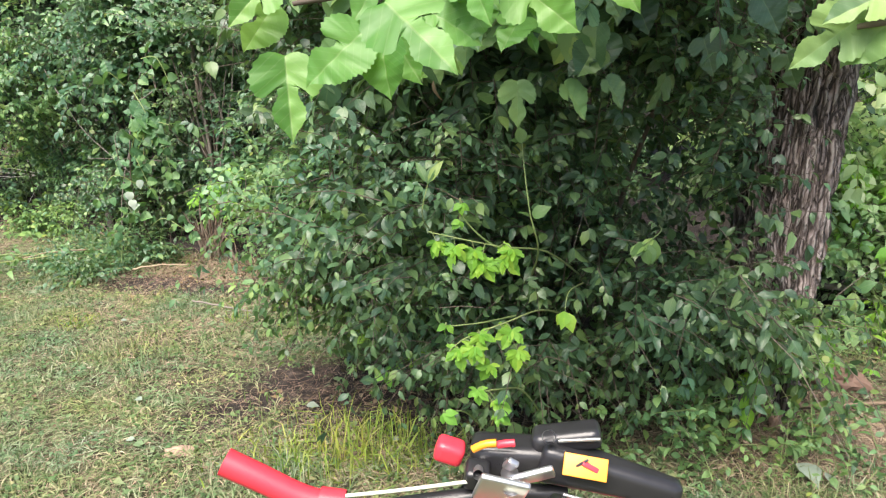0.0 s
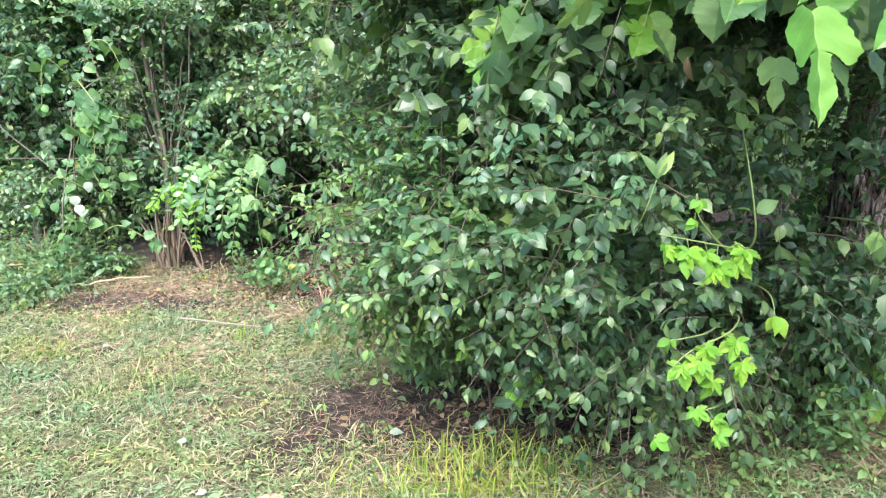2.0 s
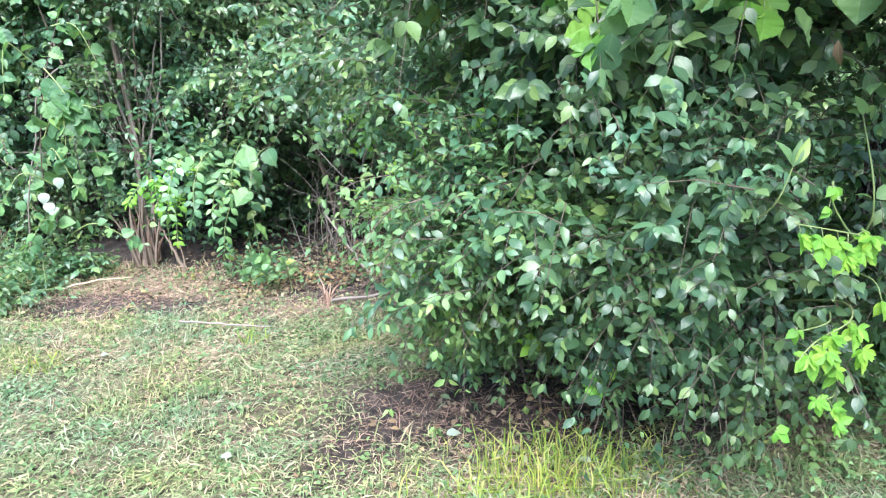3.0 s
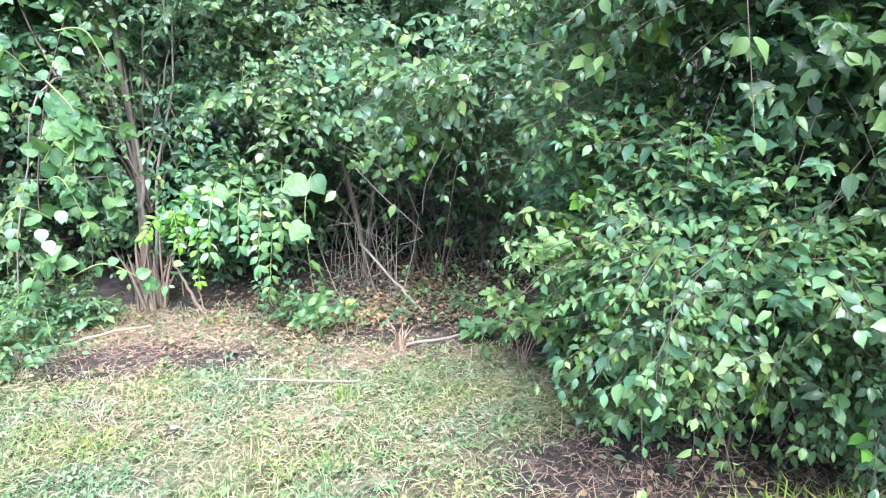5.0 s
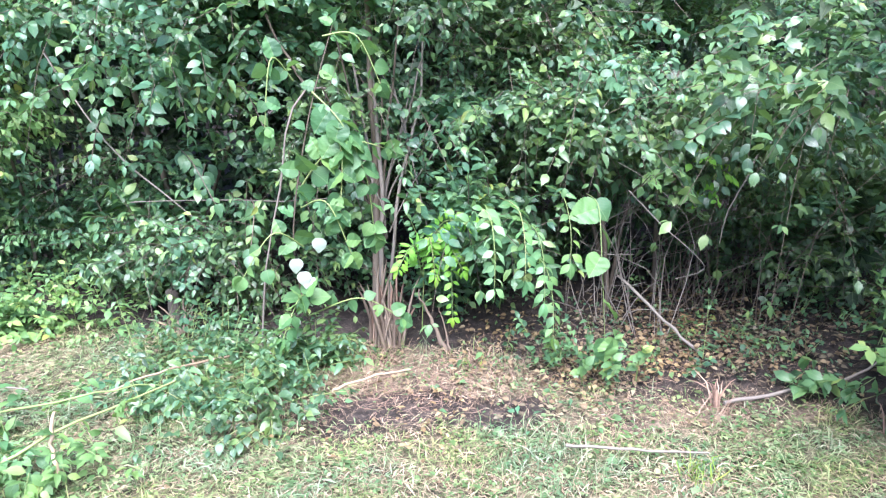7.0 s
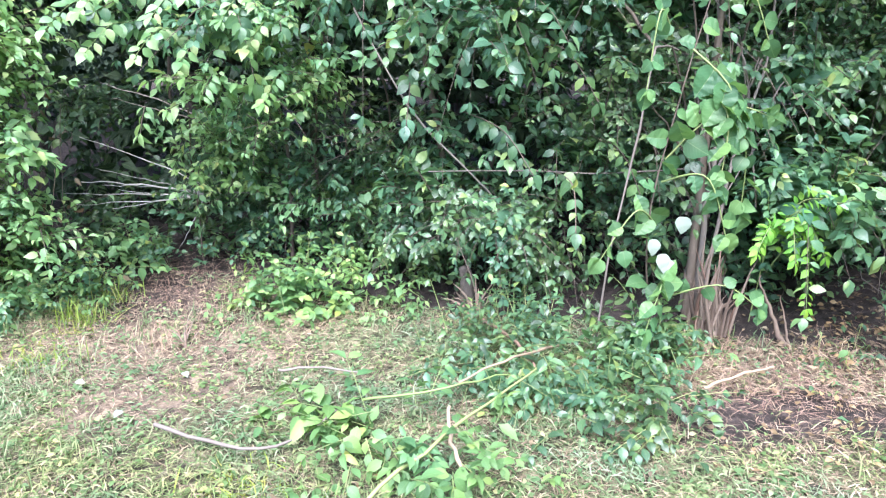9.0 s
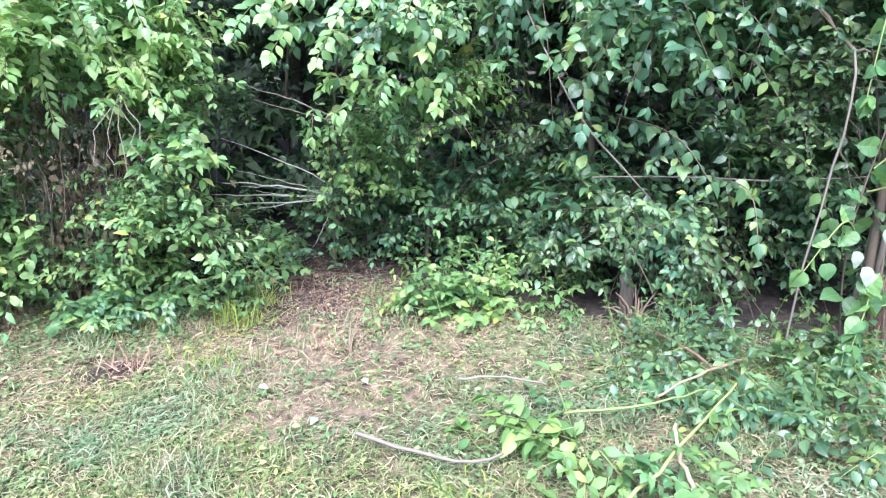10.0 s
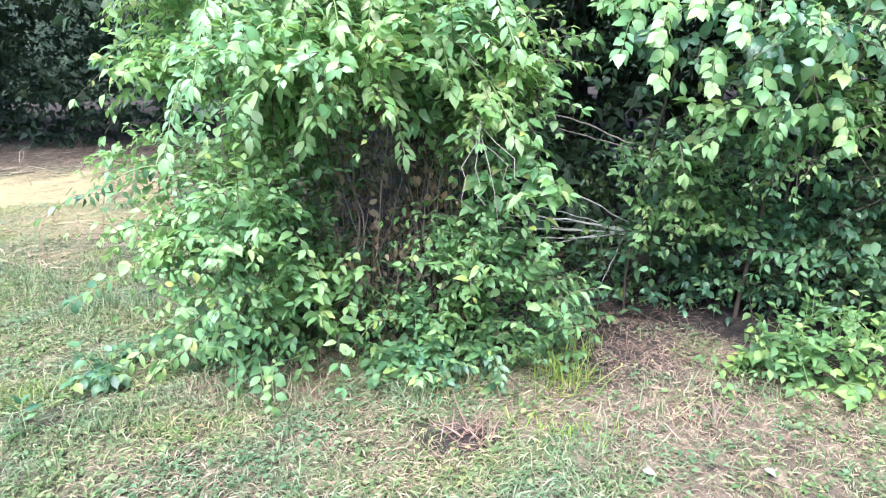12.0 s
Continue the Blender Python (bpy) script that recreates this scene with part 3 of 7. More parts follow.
def ground_material():
    m, nt, b, out = material("lawn_soil")
    coord = nt.nodes.new("ShaderNodeTexCoord").outputs["Object"]
    big, mid, fine = noise_tex(nt, 1.1, 4, coord), noise_tex(nt, 11, 5, coord, 0.7), noise_tex(nt, 170, 6, coord, 0.85)
    speck = math_node(nt, "ADD", math_node(nt, "MULTIPLY", mid, 0.45), math_node(nt, "MULTIPLY", fine, 0.55))
    turf = ramp(nt, speck, [(0.42, (0.014, 0.016, 0.008)), (0.485, (0.06, 0.066, 0.03)), (0.53, (0.135, 0.14, 0.068)), (0.59, (0.28, 0.26, 0.15))])
    dry = ramp(nt, speck, [(0.41, (0.03, 0.022, 0.016)), (0.48, (0.12, 0.09, 0.064)), (0.54, (0.2, 0.155, 0.11)), (0.61, (0.33, 0.265, 0.19))])
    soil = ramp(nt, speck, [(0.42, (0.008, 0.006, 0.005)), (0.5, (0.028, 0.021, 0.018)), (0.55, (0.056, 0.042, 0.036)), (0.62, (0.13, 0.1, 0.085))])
    soil_at, litter_at = nt.nodes.new("ShaderNodeAttribute"), nt.nodes.new("ShaderNodeAttribute")
    soil_at.attribute_name, litter_at.attribute_name = "soil", "litter"
    edge = math_node(nt, "MULTIPLY", math_node(nt, "SUBTRACT", mid, 0.5), 1.3)

    def mask(fac):
        f = math_node(nt, "ADD", math_node(nt, "MULTIPLY", fac, 1.6), math_node(nt, "SUBTRACT", edge, 0.3))
        n = nt.nodes.new("ShaderNodeClamp")
        nt.links.new(f, n.inputs[0])
        return n.outputs[0]

    col = mix(nt, math_node(nt, "MULTIPLY", big, 0.5), turf, dry)
    col = mix(nt, mask(litter_at.outputs["Fac"]), col, dry)
    pale_at = nt.nodes.new("ShaderNodeAttribute")
    pale_at.attribute_name = "pale"
    sunlit_sand = ramp(nt, speck, [(0.3, (0.15, 0.12, 0.06)), (0.5, (0.27, 0.225, 0.115)), (0.7, (0.36, 0.31, 0.17))])
    col = mix(nt, mask(pale_at.outputs["Fac"]), col, sunlit_sand)
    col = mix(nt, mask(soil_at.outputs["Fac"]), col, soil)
    nt.links.new(col, b.inputs["Base Color"])
    b.inputs["Roughness"].default_value = 0.95
    bump(nt, b, speck, 0.9, 0.02)
    return m


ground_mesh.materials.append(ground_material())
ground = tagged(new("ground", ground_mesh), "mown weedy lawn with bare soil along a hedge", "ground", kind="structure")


# ---- loose cover of the ground ----
def scatter(rng, count, x0, x1, near, far):
    """Places between the walk and the shrubs, thicker near the walk."""
    x = rng.uniform(x0, x1, count)
    lo = -0.6 * x + near
    hi = np.minimum(hedge_line(x) + 0.1, far)
    y = lo + (hi - lo) * rng.random(count) ** 1.15
    return x[hi > lo], y[hi > lo]


def strips(rng, x, y, length, width, rise, lay_flat, lift=0.004, bendy=0.5):
    """Narrow blades of two bent pieces, from upright to lying flat."""
    n = len(x)
    a = rng.uniform(0, 2 * np.pi, n)
    flatway = np.stack([np.cos(a), np.sin(a), np.zeros(n)], 1)
    up = np.clip(rng.normal(rise, 0.35, n), 0.02, 1) * (rng.random(n) > lay_flat) + 0.03
    d = unit(flatway * (1 - up)[:, None] + UPW * up[:, None])
    base = np.stack([x, y, gz(x, y) + lift * rng.random(n)], 1)
    L = length * rng.uniform(0.5, 1.4, n)
    w = np.cross(d, UPW + 0 * d)
    w = unit(w + rng.normal(0, 0.3, (n, 3))) * (width * rng.uniform(0.6, 1.3, n))[:, None]
    turn = np.stack([np.cos(a + 0.9), np.sin(a + 0.9), np.zeros(n)], 1)
    m = base + d * (L * 0.55)[:, None]
    e = m + unit(d + turn * bendy * rng.normal(0, 1, (n, 1)) - UPW * 0.35 * up[:, None]) * (L * 0.45)[:, None]
    low = gz(e[:, 0], e[:, 1]) + 0.003
    e[:, 2] = np.maximum(e[:, 2], low)
    V = np.stack([base - w, base + w, m - w * 0.8, m + w * 0.8, e], 1).reshape(-1, 3)
    F = (np.array([(0, 1, 3), (0, 3, 2), (2, 3, 4)])[None] + (np.arange(n) * 5)[:, None, None]).reshape(-1, 3)
    UV = np.tile(np.array([(0.4, 0), (0.6, 0), (0.4, 0.5), (0.6, 0.5), (0.5, 1.0)]), (n, 1))
    return V, F, UV


def mat(rng, x, y, length, width, rise):
    """A mat of short flattened blades and clippings, two triangles each."""
    n = len(x)
    a = rng.uniform(0, 2 * np.pi, n)
    up = np.abs(rng.normal(0, rise, n))
    d = unit(np.stack([np.cos(a), np.sin(a), up], 1))
    L = (length * rng.uniform(0.45, 1.5, n))[:, None]
    w = unit(np.cross(d, UPW + 0 * d) + rng.normal(0, 0.35, (n, 3))) * (width * rng.uniform(0.6, 1.4, n))[:, None]
    base = np.stack([x, y, gz(x, y) + 0.003 + 0.018 * rng.random(n)], 1)
    m = base + d * L * 0.45 + UPW * 0.12 * L * rng.random((n, 1))
    e = base + d * L
    e[:, 2] = np.maximum(e[:, 2] - 0.3 * up * L[:, 0], gz(e[:, 0], e[:, 1]) + 0.004)
    V = np.stack([base, m - w, m + w, e], 1).reshape(-1, 3)
    F = (np.array([(0, 2, 1), (1, 2, 3)])[None] + (np.arange(n) * 4)[:, None, None]).reshape(-1, 3)
    UV = np.tile(np.array([(0.5, 0), (0.42, 0.5), (0.58, 0.5), (0.5, 1.0)]), (n, 1))
    return V, F, UV


rng = np.random.default_rng(21)
x, y = scatter(rng, 380000, -10.5, 2.4, 0.9, 11)
bare = np.maximum(spots(x, y, SOIL_SPOTS), 0.6 * spots(x, y, LITTER_SPOTS))
keep = (rng.random(len(x)) > bare * 0.97) & (rng.random(len(x)) < 0.72 + 0.35 * np.sin(2.3 * x + 1.9 * np.sin(1.7 * y)) * np.sin(2.9 * y))
def dryness(x, y):
    """How much of the sward is dead: in blotches, and most along the hedge foot."""
    w = 0.5 + 0.25 * np.sin(1.9 * x + 1.6 * np.sin(1.3 * y)) * np.sin(2.3 * y + 0.9 * x) + 0.22 * np.sin(5.3 * x + 2.0 * np.sin(4.1 * y)) * np.sin(4.7 * y - 1.1 * x)
    return np.clip(1.5 * (w - 0.5) + 0.16 + 0.45 * np.exp(-np.abs(hedge_line(x) - y) / 0.6) + 0.35 * spots(x, y, LITTER_SPOTS), 0.08, 0.95)


x, y = x[keep], y[keep]
dry = rng.random(len(x)) < dryness(x, y)
pile = Pile()
pile.add(*mat(rng, x[dry], y[dry], 0.055, 0.0016, 0.3))
tagged(new("dry_grass", pile.mesh("dry_grass", STRAW)), "dead straw-coloured grass matted in the lawn", "dry grass", kind="stuff")
x, y = x[~dry], y[~dry]
pile = Pile()
pile.add(*mat(rng, x, y, 0.055, 0.0025, 0.42))
x, y = rng.uniform(-15, 5, 46000), rng.uniform(-5, 13, 46000)
keep = ((y < -0.6 * x + 1.0) | (x < -9.5)) & (y < hedge_line(x)) & (rng.random(46000) > 0.97 * spots(x, y, PALE_SPOTS))
pile.add(*mat(rng, x[keep], y[keep], 0.1, 0.006, 0.4))
# the lawn that goes on behind the walk
lawn = np.random.default_rng(78)
x, y = lawn.uniform(-13, 10, 240000), lawn.uniform(-10, 12, 240000)
keep = ((y < -0.6 * x + 1.1) | (x > 2.3)) & (y < hedge_line(x)) & (x > -11)
pile.add(*mat(lawn, x[keep], y[keep], 0.1, 0.012, 0.4))
grass = tagged(new("grass", pile.mesh("grass", GRASS)), "short mown grass, pale green and drying", "grass", kind="stuff")

x, y = scatter(rng, 130000, -10.5, 2.4, 0.9, 9)
lush = np.sin(3.1 * x + 2.2 * np.sin(2.3 * y)) * np.sin(3.7 * y + 1.4 * np.sin(2.9 * x)) + 0.5 * np.sin(11.3 * x + 3 * np.sin(7.9 * y)) * np.sin(9.7 * y)
keep = (lush > rng.uniform(-0.1, 1.1, len(x))) & (rng.random(len(x)) > np.maximum(spots(x, y, SOIL_SPOTS), 0.7 * spots(x, y, LITTER_SPOTS)))
pile = Pile()
pile.add(*strips(rng, x[keep], y[keep], 0.1, 0.0026, 0.6, 0.15, bendy=1.1))
tall = tagged(new("longer_grass", pile.mesh("longer_grass", GRASS)), "patches of slightly longer bent grass", "grass", kind="stuff")

x, y = scatter(rng, 60000, -10.5, 2.4, 0.9, 12)
keep = rng.random(len(x)) < 0.3 + 0.7 * spots(x, y, LITTER_SPOTS)
pile = Pile()
keep &= rng.random(len(x)) > 0.9 * spots(x, y, SOIL_SPOTS)
pile.add(*strips(rng, x[keep], y[keep], 0.08, 0.0012, 0.06, 0.8, 0.02))
for cx, cy, rx, ry, n in ((-0.4, 3.1, 0.9, 0.35, 500), (0.3, 2.75, 0.7, 0.3, 1300), (-2.3, 5.25, 0.8, 0.35, 1100), (-1.0, 5.2, 0.9, 0.6, 260), (-5.0, 7.0, 0.5, 0.9, 900), (1.3, 2.95, 0.7, 0.4, 1000), (1.35, 2.6, 0.5, 0.4, 2600)):
    px, py = cx + rx * rng.normal(0, 0.6, n), cy + ry * rng.normal(0, 0.6, n)
    w = rng.random(n) > 0.85 * spots(px, py, SOIL_SPOTS[:6])
    px, py = px[w], py[w]
    pile.add(*strips(rng, px, py, 0.085, 0.0013, 0.06, 0.8, 0.02))
px, py = rng.uniform(-16, -8.2, 5000), rng.uniform(8.6, 18, 5000)
w = (py < hedge_line(px)) & (rng.random(5000) > 0.8 * spots(px, py, PALE_SPOTS))
pile.add(*strips(rng, px[w], py[w], 0.3, 0.006, 0.06, 0.8, 0.03))
straw = tagged(new("straw_clippings", pile.mesh("straw_clippings", STRAW)), "dry straw clippings scattered over the lawn", "straw", kind="stuff")

x, y = scatter(rng, 6500, -9.5, 2.2, 0.9, 8.5)
k = rng.integers(4, 15, len(x))
x, y = np.repeat(x, k), np.repeat(y, k)
x, y = x + rng.normal(0, 0.035, len(x)), y + rng.normal(0, 0.035, len(x))
w = (rng.random(len(x)) > 0.95 * spots(x, y, SOIL_SPOTS)) & (y < hedge_line(x))
x, y = x[w], y[w]
n = len(x)
pile = Pile()
a = rng.normal(0, 1, (n, 3)) * (1, 1, 0.15)
add_leaves(pile, rng, np.stack([x, y, gz(x, y) + 0.012 + 0.02 * rng.random(n)], 1), a, UPW + rng.normal(0, 0.35, (n, 3)), rng.uniform(0.01, 0.032, n) * np.where(rng.random(n) < 0.05, 1.7, 1.0), ["coarse", "plain"])
weeds = tagged(new("lawn_weeds", pile.mesh("lawn_weeds", LEAF_WEED)), "small broad weed leaves between the grass", "weeds", kind="stuff")

pile = Pile()
for cx, cy, rx, ry, n in ((-1.0, 5.3, 1.0, 0.55, 1900), (-2.3, 5.35, 0.8, 0.35, 1500), (-0.45, 3.15, 0.9, 0.4, 1700), (1.4, 2.9, 0.6, 0.35, 600), (-5.05, 7.2, 0.4, 0.7, 1400), (-6.4, 6.75, 0.8, 0.2, 900)):
    px, py = cx + rx * rng.normal(0, 0.6, n), cy + ry * rng.normal(0, 0.6, n)
    pile.add(*strips(rng, px, py, 0.08, 0.0012, 0.12, 0.65, 0.025))
litter = tagged(new("twig_litter", pile.mesh("twig_litter", STRAW_RED)), "reddish-brown twigs and stem litter on the soil", "litter", kind="stuff")

x, y = scatter(rng, 350, -8, 2.2, 1.6, 8.5)
extra = rng.normal(0, 1, (700, 2)) * (1.6, 0.5) + (-1.2, 5.2)
x, y = np.concatenate([x, extra[:, 0], rng.normal(1.2, 0.6, 500), rng.normal(-0.3, 0.5, 300)]), np.concatenate([y, extra[:, 1], rng.normal(3.1, 0.35, 500), rng.normal(3.1, 0.2, 300)])
n = len(x)
pile = Pile()
a = rng.normal(0, 1, (n, 3)) * (1, 1, 0.2)
add_leaves(pile, rng, np.stack([x, y, gz(x, y) + 0.012 + 0.02 * rng.random(n)], 1), a, UPW + rng.normal(0, 0.4, (n, 3)), rng.uniform(0.015, 0.042, n), ["plain"])
dead = tagged(new("dead_leaves", pile.mesh("dead_leaves", LEAF_DEAD)), "brown dead leaves littered on the soil", "leaf litter", kind="stuff")

n = 3800
x, y = rng.normal(-0.9, 0.65, n), rng.normal(5.35, 0.42, n)
keep = y > 4.75 + 0.25 * np.sin(4 * x)
x, y = x[keep], y[keep]
n = len(x)
for name, label, m, w, size in (("ground_ivy", "small green leaves creeping over the floor of the hollow", LEAF_HEDGE, np.arange(n) % 5 < 1, (0.022, 0.05)), ("leaf_litter", "withered leaves on the floor of the hollow", LEAF_DEAD, np.arange(n) % 5 > 0, (0.02, 0.045))):
    pile = Pile()
    k = int(w.sum())
    add_leaves(pile, rng, np.stack([x[w], y[w], gz(x[w], y[w]) + 0.012 + 0.04 * rng.random(k) ** 2], 1), rng.normal(0, 1, (k, 3)) * (1, 1, 0.2), UPW + rng.normal(0, 0.4, (k, 3)), rng.uniform(*size, k), ["plain", "coarse"])
    tagged(new(name, pile.mesh(name, m)), label, "leaf cover", kind="stuff")


# ---- shrubs ----
def off_trunk(P):
    """Leaves the sight of the leaning trunk free."""
    return ~((P[:, 0] > np.where(P[:, 2] < 1.1, 0.392, 0.378) * P[:, 1]) & (P[:, 2] > 0.62) & (P[:, 2] < 1.42) & (P[:, 1] < 4.2))


def overhang(P):
    """The near shrub leaves bare soil under its edge."""
    edge = np.interp(P[:, 0], [-1.2, -0.5, -0.26, -0.08, 0.1, 0.5, 0.84, 1.2], [3.45, 3.3, 2.9, 2.62, 2.56, 2.7, 2.85, 2.9])
    lift = np.interp(P[:, 0], [0.1, 0.35, 0.8, 0.95], [0, 0.09, 0.06, -0.05])
    return (P[:, 2] > 0.25 + lift + 0.6 * np.maximum(0, edge - P[:, 1])) & (P[:, 0] > -0.78 + 0.69 * (P[:, 1] - 3.8))


shrub("dense_shrub", "dense dark green shrub hanging over bare soil", "shrub", (0.3, 3.2, 0), [
    (0.4, 3.1, 0.95, 0.95, 0.98, 0.8), (0.2, 3.35, 1.85, 0.88, 1.0, 0.8), (0.8, 3.1, 0.8, 0.42, 0.5, 0.35), (0.35, 2.85, 0.6, 0.42, 0.58, 0.36), (1.2, 2.8, 1.8, 0.36, 0.1, 0.34)],
    4000, 0.062, LEAF_DARK_AND_SHADED, 101, 300, 5, 0.052, 0.9, limbs=[
    ([(0.3, 3.25, -0.05), (0.2, 3.2, 0.6), (0.0, 3.0, 1.3), (-0.1, 2.9, 2.0)], 0.022, 0.008), ([(0.35, 3.3, -0.05), (0.55, 3.15, 0.7), (0.8, 3.0, 1.6)], 0.02, 0.007),
    ([(0.25, 3.3, -0.05), (-0.2, 3.4, 0.6), (-0.6, 3.5, 1.2)], 0.018, 0.006), ([(0.4, 3.35, -0.05), (0.5, 3.6, 0.9), (0.6, 3.8, 2.0)], 0.025, 0.008), ([(-0.35, 3.1, -0.05), (-0.38, 3.05, 0.3), (-0.3, 3.1, 0.8)], 0.006, 0.004)],
    flat=0.35, hang=0.8, clear=0.27, keep=lambda P: off_trunk(P) & overhang(P), young=LEAF_HEDGE, young_share=0.24, clump=40, loose=0.12, spread=0.125)
shrub("light_shrub", "lighter small-leaved shrub against the dark one", "shrub", (-0.4, 3.5, 0), [(-0.24, 3.45, 0.8, 0.6, 0.7, 0.55), (-0.36, 3.25, 0.66, 0.34, 0.4, 0.3), (-0.45, 3.6, 1.2, 0.5, 0.55, 0.3), (-0.2, 3.95, 0.9, 0.45, 0.45, 0.6), (-0.52, 3.0, 0.85, 0.34, 0.42, 0.34), (-0.42, 2.9, 1.15, 0.34, 0.36, 0.3)], 1900, 0.06, LEAF_HEDGE, 117, 220, 5, 0.05, 0.8, flat=0.5, hang=0.4, clear=0.22, keep=lambda P: overhang(P) & ((P[:, 2] < 1.1) | ((P[:, 0] < -0.5) & (P[:, 2] < 1.32))), young=LEAF_LIGHT, young_share=0.58, limbs=[([(-0.3, 3.4, -0.05), (-0.35, 3.3, 0.4), (-0.5, 3.3, 1.0)], 0.012, 0.005), ([(-0.3, 3.4, -0.05), (-0.5, 3.5, 0.4), (-0.7, 3.5, 1.1)], 0.01, 0.004)])
# Upper leaves stand in shade, which their dark colour gives.
shrub("hedge_shrub", "leafy growth over the lighter shrub, shade put into its colour", "shrub", (-0.3, 3.7, 0), [(-0.45, 3.6, 1.6, 0.5, 0.58, 0.36), (-0.5, 3.65, 2.1, 0.55, 0.6, 0.42), (-0.2, 3.1, 1.6, 0.4, 0.4, 0.25)], 760, 0.068, LEAF_DARK_AND_SHADED, 123, 60, 5, 0.055, 0.8, flat=0.5, hang=0.5, keep=overhang, young=LEAF_HEDGE, young_share=0.12, clump=30, loose=0.12, spread=0.11, limbs=[([(-0.2, 3.8, -0.05), (-0.3, 3.75, 0.9), (-0.5, 3.7, 2.0)], 0.018, 0.007)])
# Shade on this shrub is put into its darker leaf colour.
shrub("hedge_shrub", "tall leafy shrub arching over a dark hollow", "shrub", (-0.6, 6.3, 0), [
    (-0.8, 6.4, 1.75, 1.0, 1.0, 0.85), (0.2, 6.0, 1.6, 0.8, 1.2, 1.0), (-1.6, 6.7, 1.6, 0.7, 0.8, 1.0), (-0.6, 7.2, 2.4, 1.6, 0.8, 0.9), (-0.2, 5.3, 1.2, 0.55, 0.6, 0.4), (0.35, 5.0, 0.45, 0.5, 0.7, 0.45), (-0.55, 4.9, 1.6, 0.45, 0.6, 0.35)],
    2150, 0.082, LEAF_DARK_AND_SHADED, 102, 220, 6, 0.06, 0.7, hang=0.3, limbs=[
    ([(-0.95, 5.95, -0.05), (-1.0, 5.9, 0.5), (-1.2, 5.8, 1.1), (-1.5, 5.9, 1.9)], 0.016, 0.005), ([(-0.9, 6.0, -0.05), (-0.85, 5.9, 0.6), (-0.7, 5.7, 1.4)], 0.014, 0.005),
    ([(-0.5, 6.1, -0.05), (-0.5, 6.1, 0.7), (-0.4, 6.2, 1.8)], 0.016, 0.006), ([(-0.85, 6.05, -0.05), (-1.05, 6.1, 0.8), (-1.3, 6.3, 1.8)], 0.016, 0.006)], flat=0.55, clear=0.45, young=LEAF_HEDGE, young_share=0.42, clump=34, loose=0.1, spread=0.125,
    keep=lambda P: (P[:, 2] > 0.62) | (P[:, 0] > 0.1))
shrub("hedge_shrub", "leafy shrub with bare grey forked stems", "shrub", (-2.3, 6.3, 0), [
    (-2.4, 6.9, 1.75, 0.95, 0.7, 1.1), (-2.2, 6.85, 0.35, 0.9, 0.5, 0.5), (-1.7, 6.2, 0.6, 0.42, 0.35, 0.3), (-2.7, 6.3, 1.8, 0.6, 0.5, 0.35), (-2.0, 6.2, 1.85, 0.5, 0.5, 0.35), (-1.8, 6.6, 0.25, 0.5, 0.3, 0.25)],
    1500, 0.08, LEAF_HEDGE, 103, 150, 6, 0.058, 0.7, hang=0.3, clear=0.05, young=LEAF_DARK_AND_SHADED, young_share=0.5, clump=34, loose=0.1, spread=0.125)
shrub("hedge_shrub", "broad blue-green shrub with drooping leaf sprays", "shrub", (-3.5, 7.0, 0), [
    (-3.15, 7.1, 1.15, 0.62, 0.52, 1.05), (-2.9, 6.72, 0.7, 0.48, 0.34, 0.55), (-3.6, 7.2, 1.95, 0.65, 0.6, 0.45), (-3.0, 6.75, 1.8, 0.6, 0.42, 0.4), (-3.2, 6.85, 0.35, 0.6, 0.25, 0.3), (-3.5, 7.0, 0.75, 0.3, 0.3, 0.4)],
    1150, 0.084, LEAF_HEDGE, 104, 200, 6, 0.062, 0.8, limbs=[([(-3.45, 7.1, -0.05), (-3.5, 7.0, 0.8), (-3.7, 6.8, 1.8)], 0.03, 0.01), ([(-3.5, 7.1, -0.05), (-3.2, 6.9, 0.7), (-2.9, 6.7, 1.5)], 0.02, 0.007), ([(-3.95, 7.7, -0.05), (-4.0, 7.6, 0.8), (-4.2, 7.4, 1.9)], 0.012, 0.006), ([(-3.8, 7.6, -0.05), (-3.7, 7.5, 0.7), (-3.9, 7.3, 1.7)], 0.009, 0.005)], hang=0.5, young=LEAF_DARK_AND_SHADED, young_share=0.35, clump=34, loose=0.1, spread=0.125,
    keep=lambda P: ~((P[:, 1] < 7.05) & (P[:, 2] < 0.42) & (P[:, 0] < -3.1)))
shrub("vine_column", "hanging arch of light green climbing vine", "vine", (-4.55, 7.1, 0), [
    (-4.75, 6.98, 1.64, 0.5, 0.28, 0.28), (-4.5, 6.88, 1.27, 0.26, 0.2, 0.22), (-4.36, 7.0, 0.95, 0.12, 0.13, 0.3), (-4.12, 7.2, 0.55, 0.14, 0.13, 0.3), (-4.84, 7.6, 0.85, 0.09, 0.12, 0.36), (-4.72, 7.5, 0.72, 0.2, 0.14, 0.18), (-4.3, 7.05, 2.1, 0.6, 0.4, 0.3)],
    760, 0.075, LEAF_HEDGE, 105, 220, 4, 0.045, 1.2, limbs=[([(-4.4, 7.5, -0.05), (-4.38, 7.3, 0.8), (-4.5, 7.05, 1.9)], 0.014, 0.006), ([(-4.98, 7.7, -0.05), (-4.96, 7.6, 0.6), (-4.9, 7.2, 1.5)], 0.007, 0.004), ([(-4.2, 7.5, -0.05), (-4.2, 7.4, 0.8), (-4.1, 7.2, 1.6)], 0.01, 0.005)], hang=0.8, young=LEAF_SNAG, young_share=0.6)
